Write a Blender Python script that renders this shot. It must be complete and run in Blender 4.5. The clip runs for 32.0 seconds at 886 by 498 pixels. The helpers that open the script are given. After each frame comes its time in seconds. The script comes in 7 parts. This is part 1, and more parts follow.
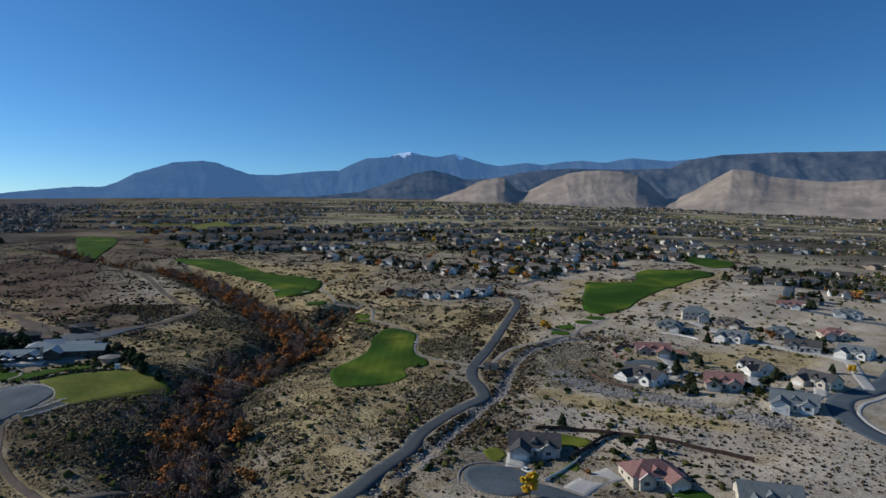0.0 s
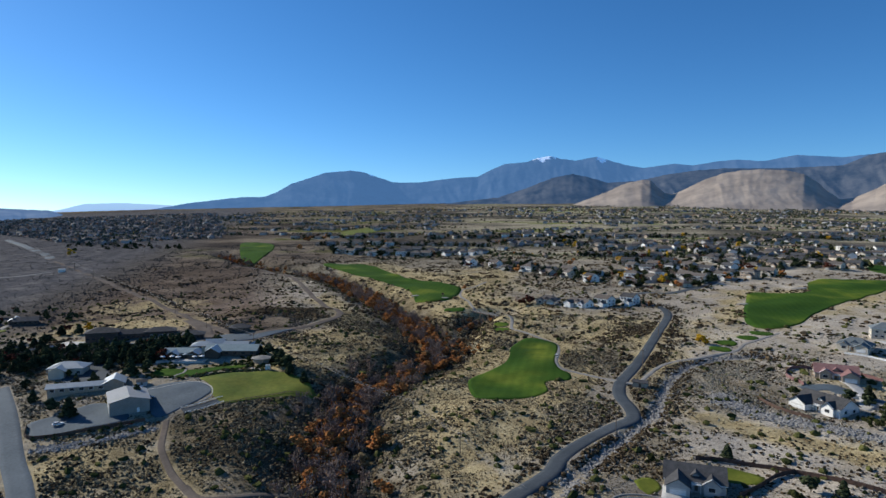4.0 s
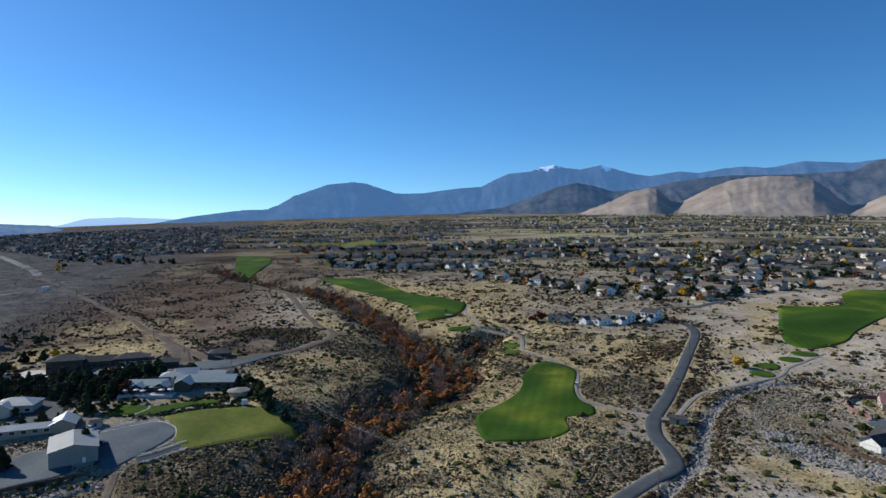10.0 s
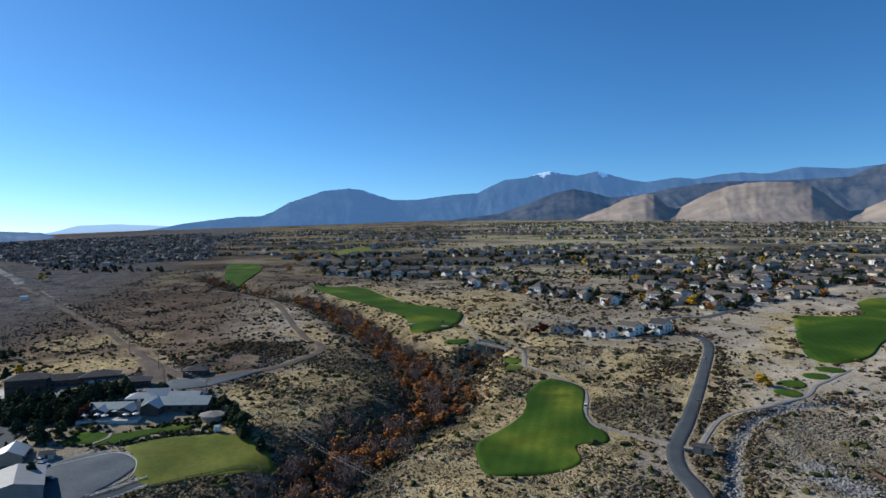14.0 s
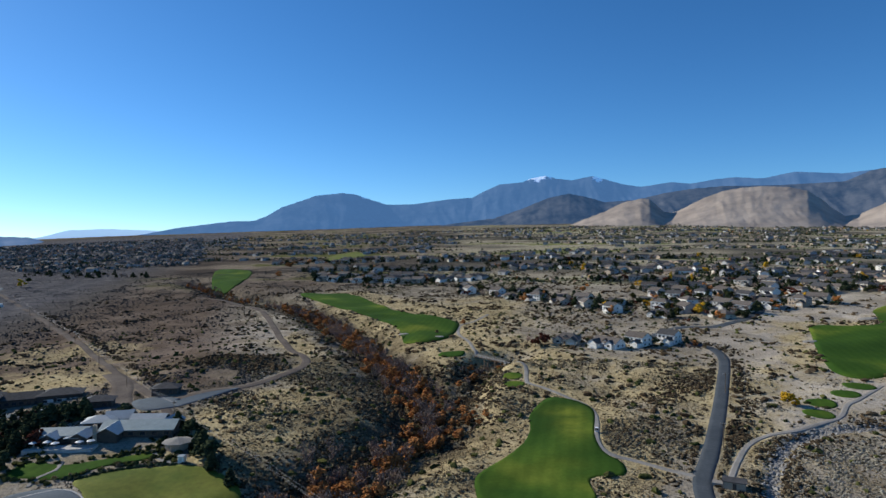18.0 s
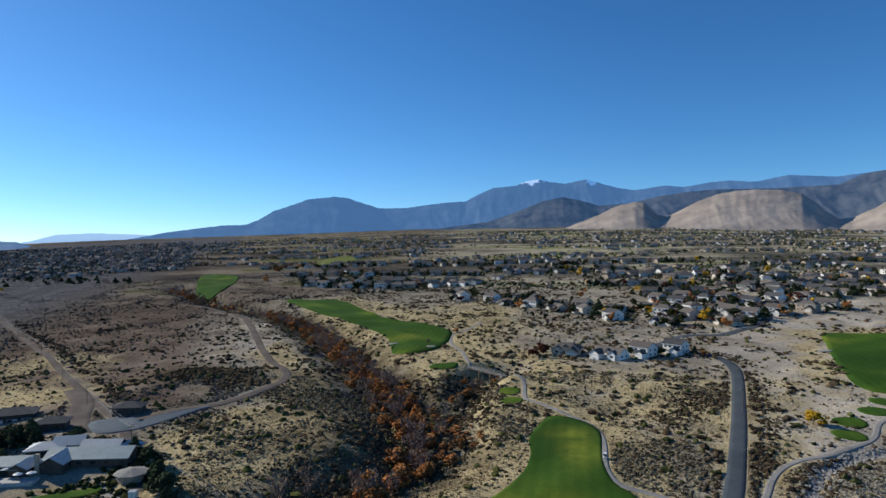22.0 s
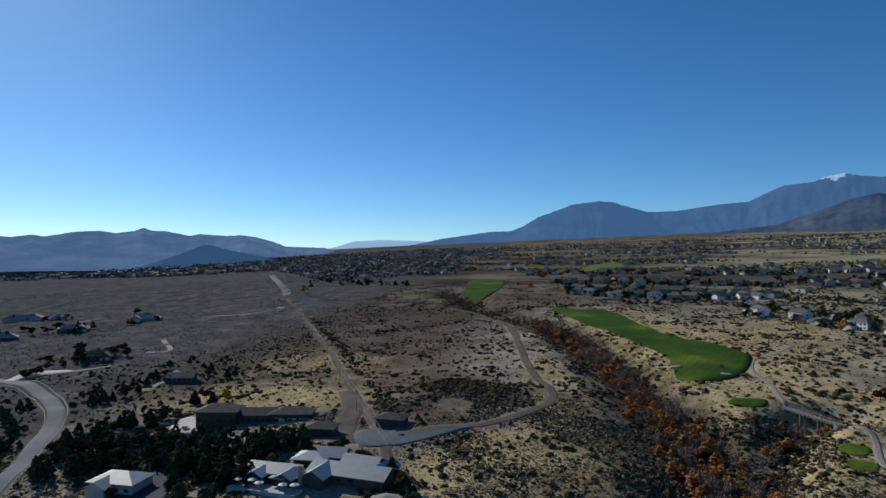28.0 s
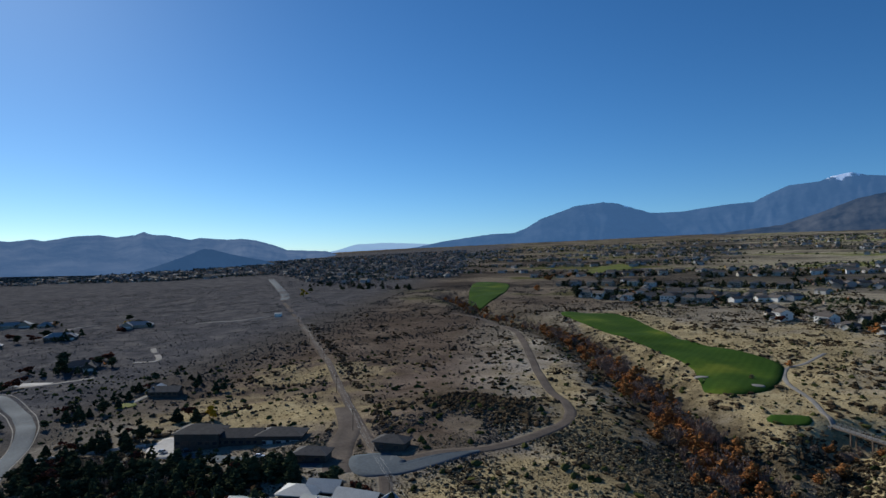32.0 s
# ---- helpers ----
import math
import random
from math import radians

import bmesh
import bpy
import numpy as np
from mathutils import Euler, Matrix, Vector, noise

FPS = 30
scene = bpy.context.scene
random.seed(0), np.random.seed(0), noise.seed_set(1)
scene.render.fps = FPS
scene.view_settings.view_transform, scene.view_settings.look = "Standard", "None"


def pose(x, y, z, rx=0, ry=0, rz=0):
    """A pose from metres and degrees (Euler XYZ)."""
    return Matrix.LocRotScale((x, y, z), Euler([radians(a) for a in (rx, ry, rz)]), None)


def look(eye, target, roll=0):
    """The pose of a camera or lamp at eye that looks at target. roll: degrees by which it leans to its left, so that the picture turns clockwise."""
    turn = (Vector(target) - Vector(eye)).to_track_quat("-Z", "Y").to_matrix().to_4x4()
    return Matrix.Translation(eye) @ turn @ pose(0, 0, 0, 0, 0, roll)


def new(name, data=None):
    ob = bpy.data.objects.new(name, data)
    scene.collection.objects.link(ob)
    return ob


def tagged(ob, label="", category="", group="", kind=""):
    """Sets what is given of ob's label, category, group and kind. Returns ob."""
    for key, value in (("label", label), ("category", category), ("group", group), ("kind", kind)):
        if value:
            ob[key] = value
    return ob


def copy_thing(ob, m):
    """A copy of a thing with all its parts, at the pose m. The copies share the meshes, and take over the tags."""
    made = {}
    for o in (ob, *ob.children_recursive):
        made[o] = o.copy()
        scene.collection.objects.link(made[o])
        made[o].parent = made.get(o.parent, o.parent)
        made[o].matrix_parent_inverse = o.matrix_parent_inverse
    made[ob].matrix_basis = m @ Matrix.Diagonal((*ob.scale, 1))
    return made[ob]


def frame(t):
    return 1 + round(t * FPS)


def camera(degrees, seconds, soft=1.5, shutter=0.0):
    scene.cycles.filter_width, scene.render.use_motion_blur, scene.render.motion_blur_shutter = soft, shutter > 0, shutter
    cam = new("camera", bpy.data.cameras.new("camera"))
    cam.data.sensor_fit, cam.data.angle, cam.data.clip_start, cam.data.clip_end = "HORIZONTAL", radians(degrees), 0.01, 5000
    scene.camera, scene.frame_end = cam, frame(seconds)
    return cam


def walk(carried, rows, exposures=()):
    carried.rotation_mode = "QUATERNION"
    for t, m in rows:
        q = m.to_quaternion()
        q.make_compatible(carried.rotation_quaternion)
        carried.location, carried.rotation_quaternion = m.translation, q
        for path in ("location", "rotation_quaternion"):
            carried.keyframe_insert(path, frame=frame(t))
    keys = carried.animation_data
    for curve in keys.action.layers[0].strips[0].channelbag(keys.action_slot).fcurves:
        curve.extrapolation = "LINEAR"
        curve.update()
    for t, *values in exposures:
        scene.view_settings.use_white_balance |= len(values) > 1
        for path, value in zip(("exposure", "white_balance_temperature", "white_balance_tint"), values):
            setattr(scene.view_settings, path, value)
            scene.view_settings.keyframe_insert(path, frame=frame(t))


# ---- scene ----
cam = camera(70.8, 32.0)
PATH = [
    (0, (21.633, -47.168, 88.342), (21.609, -45.17, 88.249), 1.0),
    (0.5, (21.972, -46.433, 88.342), (21.747, -44.448, 88.247), 0.7),
    (1, (22.082, -45.701, 88.342), (21.749, -43.731, 88.248), 0.7),
    (1.5, (21.938, -44.655, 88.343), (21.55, -42.695, 88.248), 0.6),
    (2, (21.645, -43.097, 88.343), (21.227, -41.144, 88.25), 0.5),
    (3, (20.695, -39.039, 88.345), (20.245, -37.093, 88.257), 0.4),
    (3.5, (20.101, -36.335, 88.346), (19.643, -34.39, 88.261), 0.5),
    (5.5, (17.273, -21.073, 88.359), (16.802, -19.131, 88.286), 0.4),
    (6, (16.475, -17.304, 88.36), (16.003, -15.362, 88.29), 0.3),
    (8, (13.208, -2.285, 88.368), (12.734, -0.342, 88.309), 0.1),
    (10, (9.808, 12.484, 88.375), (9.332, 14.426, 88.328), -0.1),
    (12, (6.459, 27.079, 88.387), (5.988, 29.022, 88.351), -0.1),
    (14, (2.857, 42.203, 88.403), (2.393, 44.148, 88.377), -0.2),
    (14.5, (2.091, 46.061, 88.404), (1.627, 48.006, 88.38), -0.1),
    (16.5, (-0.968, 60.726, 88.429), (-1.423, 62.673, 88.413), -0.2),
    (17, (-2.374, 64.671, 88.43), (-2.825, 66.619, 88.416), -0.2),
    (19, (-5.711, 79.803, 88.463), (-6.155, 81.753, 88.456), -0.2),
    (20, (-6.465, 86.664, 88.474), (-6.905, 88.615, 88.47), -0.2),
    (22, (-9.56, 101.371, 88.518), (-9.986, 103.325, 88.52), -0.3),
    (22.5, (-11.035, 105.303, 88.521), (-11.462, 107.257, 88.525), -0.3),
    (23, (-12.378, 108.861, 88.523), (-12.833, 110.809, 88.528), -0.2),
    (23.5, (-13.868, 112.499, 88.525), (-14.382, 114.431, 88.532), -0.2),
    (24, (-15.495, 116.256, 88.528), (-16.082, 118.168, 88.537), -0.3),
    (24.5, (-17.32, 120.04, 88.529), (-17.994, 121.923, 88.539), -0.1),
    (25, (-19.251, 123.644, 88.531), (-20.014, 125.492, 88.545), -0.3),
    (25.5, (-21.066, 126.821, 88.532), (-21.911, 128.634, 88.547), -0.3),
    (26, (-23.016, 130.281, 88.533), (-23.94, 132.055, 88.551), -0.3),
    (26.5, (-24.926, 133.004, 88.533), (-25.927, 134.736, 88.552), -0.3),
    (28.5, (-34.899, 147.078, 88.535), (-36.109, 148.67, 88.559), -0.1),
    (29, (-37.548, 149.853, 88.536), (-38.771, 151.435, 88.561), -0.2),
    (29.5, (-40.152, 152.852, 88.536), (-41.381, 154.429, 88.562), -0.1),
    (30, (-42.944, 156.009, 88.537), (-44.174, 157.585, 88.564), -0.2),
    (31, (-47.573, 162.269, 88.539), (-48.796, 163.852, 88.568), -0.2),
    (31.5, (-49.911, 165.707, 88.539), (-51.121, 167.299, 88.569), -0.3),
    (32, (-52.228, 168.755, 88.54), (-53.414, 170.366, 88.571), -0.4),
]
walk(cam, [(t, look(eye, target, roll)) for t, eye, target, roll in PATH], [(0, -0.27), (0.6, -0.05), (1.2, 0.14), (4, 0.14), (22.5, 0.11), (26, -0.10), (29, -0.38), (32, -0.38)])

# ---- world, sun ----
SUN_AZ, SUN_EL = 74.0, 27.0          # degrees to the left of +y, degrees above the horizon
world = bpy.data.worlds.new("sky")
scene.world = world
world.use_nodes = True
wn, wl = world.node_tree.nodes, world.node_tree.links
sky = wn.new("ShaderNodeTexSky")
sky.sky_type, sky.sun_disc = "NISHITA", False
sky.sun_elevation, sky.sun_rotation = radians(SUN_EL), radians(-SUN_AZ)
sky.altitude, sky.air_density, sky.dust_density, sky.ozone_density = 2000.0, 0.9, 0.62, 5.0
deep = wn.new("ShaderNodeHueSaturation")
deep.inputs["Saturation"].default_value = 1.15
wl.new(sky.outputs[0], deep.inputs["Color"])
clear = wn.new("ShaderNodeMix")      # the camera's cold rendering of the clear sky
clear.data_type, clear.blend_type = "RGBA", "MULTIPLY"
clear.inputs[0].default_value, clear.inputs[7].default_value = 1.0, (0.79, 0.965, 1.01, 1)
wl.new(deep.outputs[0], clear.inputs[6])
wl.new(clear.outputs[2], wn["Background"].inputs[0])
wn["Background"].inputs[1].default_value = 0.121
sun = new("sun", bpy.data.lights.new("sun", "SUN"))
sun.data.energy, sun.data.angle, sun.data.color = 5.0, radians(0.53), (1.0, 0.95, 0.85)
sun_dir = Vector((-math.sin(radians(SUN_AZ)) * math.cos(radians(SUN_EL)), math.cos(radians(SUN_AZ)) * math.cos(radians(SUN_EL)), math.sin(radians(SUN_EL))))
sun.matrix_world = look(sun_dir * 500, (0, 0, 0))

rng = np.random.default_rng(7)


# ---- materials ----
def material(name, rough=0.9, metal=0.0, spec=0.3):
    m = bpy.data.materials.new(name)
    m.use_nodes = True
    b = m.node_tree.nodes["Principled BSDF"]
    b.inputs["Roughness"].default_value, b.inputs["Metallic"].default_value = rough, metal
    b.inputs["Specular IOR Level"].default_value = spec
    return m, m.node_tree.nodes, m.node_tree.links, b


def node(n, kind, **sets):
    k = n.new(kind)
    for key, v in sets.items():
        k.inputs[key].default_value = v
    return k


def noise_at(n, l, scale, detail=4.0, rough=0.6):
    co = n.new("ShaderNodeNewGeometry")
    k = node(n, "ShaderNodeTexNoise", Scale=scale, Detail=detail, Roughness=rough)
    l.new(co.outputs["Position"], k.inputs["Vector"])
    return k.outputs["Fac"]


def long_noise(n, l, scale):
    """Noise in long bands, for fields that lie one behind the other."""
    co = n.new("ShaderNodeNewGeometry")
    s = n.new("ShaderNodeVectorMath")
    s.operation = "MULTIPLY"
    s.inputs[1].default_value = (0.45, 1.3, 1.0)
    l.new(co.outputs["Position"], s.inputs[0])
    k = node(n, "ShaderNodeTexNoise", Scale=scale, Detail=7.0, Roughness=0.62)
    l.new(s.outputs[0], k.inputs["Vector"])
    return k.outputs["Fac"]


def ramp(n, l, fac, stops):
    r = n.new("ShaderNodeValToRGB")
    e = r.color_ramp.elements
    while len(e) < len(stops):
        e.new(0.5)
    for k, (p, c) in zip(e, stops):
        k.position, k.color = p, (*c, 1)
    l.new(fac, r.inputs[0])
    return r.outputs[0]


def mix(n, l, fac, a, b, mode="MIX"):
    m = n.new("ShaderNodeMix")
    m.data_type, m.blend_type = "RGBA", mode
    for sock, v in ((m.inputs[0], fac), (m.inputs[6], a), (m.inputs[7], b)):
        if hasattr(v, "node"):
            l.new(v, sock)
        else:
            sock.default_value = v if isinstance(v, float) else (*v, 1)
    return m.outputs[2]


def relief(n, l, b, scale, strength, dist=0.1, detail=5.0):
    k = n.new("ShaderNodeBump")
    k.inputs["Strength"].default_value, k.inputs["Distance"].default_value = strength, dist
    l.new(noise_at(n, l, scale, detail), k.inputs["Height"])
    l.new(k.outputs[0], b.inputs["Normal"])


def surface(name, c1, c2, scale=0.5, rough=0.9, bump=0.3, bscale=6.0, dist=0.05, fine=None, spec=0.12, vary=0.0, metal=0.0):
    """Two tones mixed by coarse noise, a finer grain over them, relief; vary: spread from piece to piece."""
    m, n, l, b = material(name, rough, metal, spec)
    col = ramp(n, l, noise_at(n, l, scale), [(0.3, c1), (0.7, c2)])
    grain = ramp(n, l, noise_at(n, l, fine or scale * 9, 6.0), [(0.3, (0.72, 0.72, 0.72)), (0.7, (1.15, 1.15, 1.15))])
    col = mix(n, l, 0.8, col, grain, "MULTIPLY")
    if vary:
        o = n.new("ShaderNodeObjectInfo")
        col = mix(n, l, 1.0, col, ramp(n, l, o.outputs["Random"], [(0.0, (1 - vary,) * 3), (1.0, (1 + vary,) * 3)]), "MULTIPLY")
    l.new(col, b.inputs["Base Color"])
    relief(n, l, b, bscale, bump, dist)
    return m


def foliage(name, c1, c2, vary=0.35):
    """Leaves: tones spread from clump to clump and from plant to plant."""
    m, n, l, b = material(name, 1.0, 0, 0.0)
    g = n.new("ShaderNodeNewGeometry")
    col = ramp(n, l, g.outputs["Random Per Island"], [(0.0, c1), (1.0, c2)])
    o = n.new("ShaderNodeObjectInfo")
    col = mix(n, l, 1.0, col, ramp(n, l, o.outputs["Random"], [(0.0, (1 - vary,) * 3), (1.0, (1 + vary, 1 + vary * 0.9, 1 + vary * 0.7))]), "MULTIPLY")
    col = mix(n, l, 0.6, col, ramp(n, l, noise_at(n, l, 0.02, 3.0), [(0.3, (0.7, 0.72, 0.75)), (0.7, (1.25, 1.2, 1.1))]), "MULTIPLY")
    col = mix(n, l, 0.8, col, ramp(n, l, noise_at(n, l, 2.2, 3.0, 0.7), [(0.35, (0.45, 0.45, 0.45)), (0.65, (1.45, 1.42, 1.36))]), "MULTIPLY")
    l.new(col, b.inputs["Base Color"])
    relief(n, l, b, 2.6, 0.9, 0.35, 2.0)
    return m


def ground_material():
    m, n, l, b = material("dry_ground", 1.0, 0, 0.0)
    at = {}
    for key in ("gold", "sage", "bare", "far", "plain", "umber"):
        a = n.new("ShaderNodeAttribute")
        a.attribute_name = key
        at[key] = a.outputs["Fac"]

    def edge(key, scale, lo, hi):
        s = n.new("ShaderNodeMath")
        s.operation = "MULTIPLY_ADD"
        l.new(noise_at(n, l, scale, 6.0, 0.65), s.inputs[0])
        s.inputs[1].default_value = 1.2
        l.new(at[key], s.inputs[2])
        r = n.new("ShaderNodeMapRange")
        r.inputs[1].default_value, r.inputs[2].default_value = lo, hi
        l.new(s.outputs[0], r.inputs[0])
        return r.outputs[0]

    soil = ramp(n, l, noise_at(n, l, 0.035, 6.0), [(0.3, (0.155, 0.132, 0.103)), (0.5, (0.270, 0.238, 0.190)), (0.72, (0.430, 0.385, 0.305))])
    gold = ramp(n, l, noise_at(n, l, 0.08, 6.0), [(0.3, (0.270, 0.212, 0.116)), (0.6, (0.440, 0.360, 0.205)), (0.8, (0.530, 0.444, 0.272))])
    sage = ramp(n, l, noise_at(n, l, 0.12, 6.0), [(0.3, (0.046, 0.038, 0.026)), (0.7, (0.135, 0.110, 0.074))])
    bare = ramp(n, l, noise_at(n, l, 0.03, 6.0), [(0.3, (0.280, 0.246, 0.204)), (0.5, (0.390, 0.346, 0.286)), (0.7, (0.480, 0.428, 0.352))])
    col = mix(n, l, edge("bare", 0.04, 0.95, 1.3), soil, bare)
    col = mix(n, l, at["umber"], col, mix(n, l, 1.0, col, (0.50, 0.44, 0.43), "MULTIPLY"))
    col = mix(n, l, edge("gold", 0.05, 0.97, 1.30), col, gold)
    col = mix(n, l, edge("sage", 0.05, 0.95, 1.35), col, sage)
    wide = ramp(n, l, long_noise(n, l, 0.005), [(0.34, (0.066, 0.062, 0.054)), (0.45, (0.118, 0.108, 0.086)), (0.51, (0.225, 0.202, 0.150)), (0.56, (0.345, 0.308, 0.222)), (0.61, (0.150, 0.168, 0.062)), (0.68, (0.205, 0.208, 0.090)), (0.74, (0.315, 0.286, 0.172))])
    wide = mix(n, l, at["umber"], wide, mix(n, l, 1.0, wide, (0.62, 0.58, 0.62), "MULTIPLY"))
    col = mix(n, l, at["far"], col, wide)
    # haze over the plain is put into these scrub tones: lifted and blued
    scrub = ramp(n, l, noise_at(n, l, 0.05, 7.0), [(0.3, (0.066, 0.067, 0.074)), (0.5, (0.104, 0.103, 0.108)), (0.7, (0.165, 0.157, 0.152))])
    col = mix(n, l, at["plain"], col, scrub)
    # single tufts and stones
    tuft = ramp(n, l, noise_at(n, l, 0.9, 4.0, 0.7), [(0.38, (0.36, 0.35, 0.33)), (0.48, (0.92, 0.92, 0.92)), (0.68, (1.22, 1.20, 1.14))])
    col = mix(n, l, 0.6, col, tuft, "MULTIPLY")
    fine = ramp(n, l, noise_at(n, l, 2.4, 5.0, 0.75), [(0.36, (0.45, 0.43, 0.41)), (0.48, (1.08, 1.08, 1.08)), (0.66, (1.45, 1.43, 1.38))])
    col = mix(n, l, 0.8, col, fine, "MULTIPLY")
    l.new(col, b.inputs["Base Color"])
    relief(n, l, b, 0.8, 0.8, 0.6, 8.0)
    return m


def fairway_material():
    m, n, l, b = material("mown_fairway_grass", 1.0, 0, 0.03)
    col = ramp(n, l, noise_at(n, l, 0.022, 3.0, 0.5), [(0.32, (0.026, 0.062, 0.011)), (0.50, (0.036, 0.080, 0.013)), (0.60, (0.060, 0.108, 0.016)), (0.72, (0.125, 0.160, 0.024))])
    worn = n.new("ShaderNodeAttribute")
    worn.attribute_name = "worn"
    s = n.new("ShaderNodeMath")
    s.operation = "MULTIPLY"
    l.new(worn.outputs["Fac"], s.inputs[0])
    l.new(ramp(n, l, noise_at(n, l, 0.09, 4.0), [(0.3, (0.2, 0.2, 0.2)), (0.6, (1.0, 1.0, 1.0))]), s.inputs[1])
    col = mix(n, l, s.outputs[0], col, (0.190, 0.215, 0.030))
    w = n.new("ShaderNodeTexWave")
    w.inputs["Scale"].default_value, w.inputs["Distortion"].default_value, w.inputs["Detail"].default_value = 0.06, 1.2, 2.0
    g = n.new("ShaderNodeNewGeometry")
    l.new(g.outputs["Position"], w.inputs["Vector"])
    col = mix(n, l, 0.22, col, ramp(n, l, w.outputs["Fac"], [(0.2, (0.7, 0.75, 0.7)), (0.8, (1.2, 1.15, 1.1))]), "MULTIPLY")
    col = mix(n, l, 0.5, col, ramp(n, l, noise_at(n, l, 0.6, 5.0), [(0.3, (0.75, 0.74, 0.72)), (0.7, (1.2, 1.2, 1.2))]), "MULTIPLY")
    l.new(col, b.inputs["Base Color"])
    relief(n, l, b, 3.0, 0.3, 0.05)
    return m


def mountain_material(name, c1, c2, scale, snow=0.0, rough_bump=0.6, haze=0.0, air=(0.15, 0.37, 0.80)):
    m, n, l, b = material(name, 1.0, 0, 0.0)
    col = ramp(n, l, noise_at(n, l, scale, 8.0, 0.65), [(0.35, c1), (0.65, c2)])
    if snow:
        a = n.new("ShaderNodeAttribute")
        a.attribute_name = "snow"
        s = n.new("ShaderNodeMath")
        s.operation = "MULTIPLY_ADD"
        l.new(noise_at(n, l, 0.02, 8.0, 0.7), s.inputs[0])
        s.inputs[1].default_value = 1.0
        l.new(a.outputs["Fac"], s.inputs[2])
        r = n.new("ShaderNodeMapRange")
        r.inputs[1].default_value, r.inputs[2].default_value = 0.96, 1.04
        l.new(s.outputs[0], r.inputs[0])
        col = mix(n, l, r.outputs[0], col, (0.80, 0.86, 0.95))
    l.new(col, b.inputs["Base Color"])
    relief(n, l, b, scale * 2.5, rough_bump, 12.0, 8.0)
    if haze:      # air haze painted on: the backdrop slopes themselves emit its glow
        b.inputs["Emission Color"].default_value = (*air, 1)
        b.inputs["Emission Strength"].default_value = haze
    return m


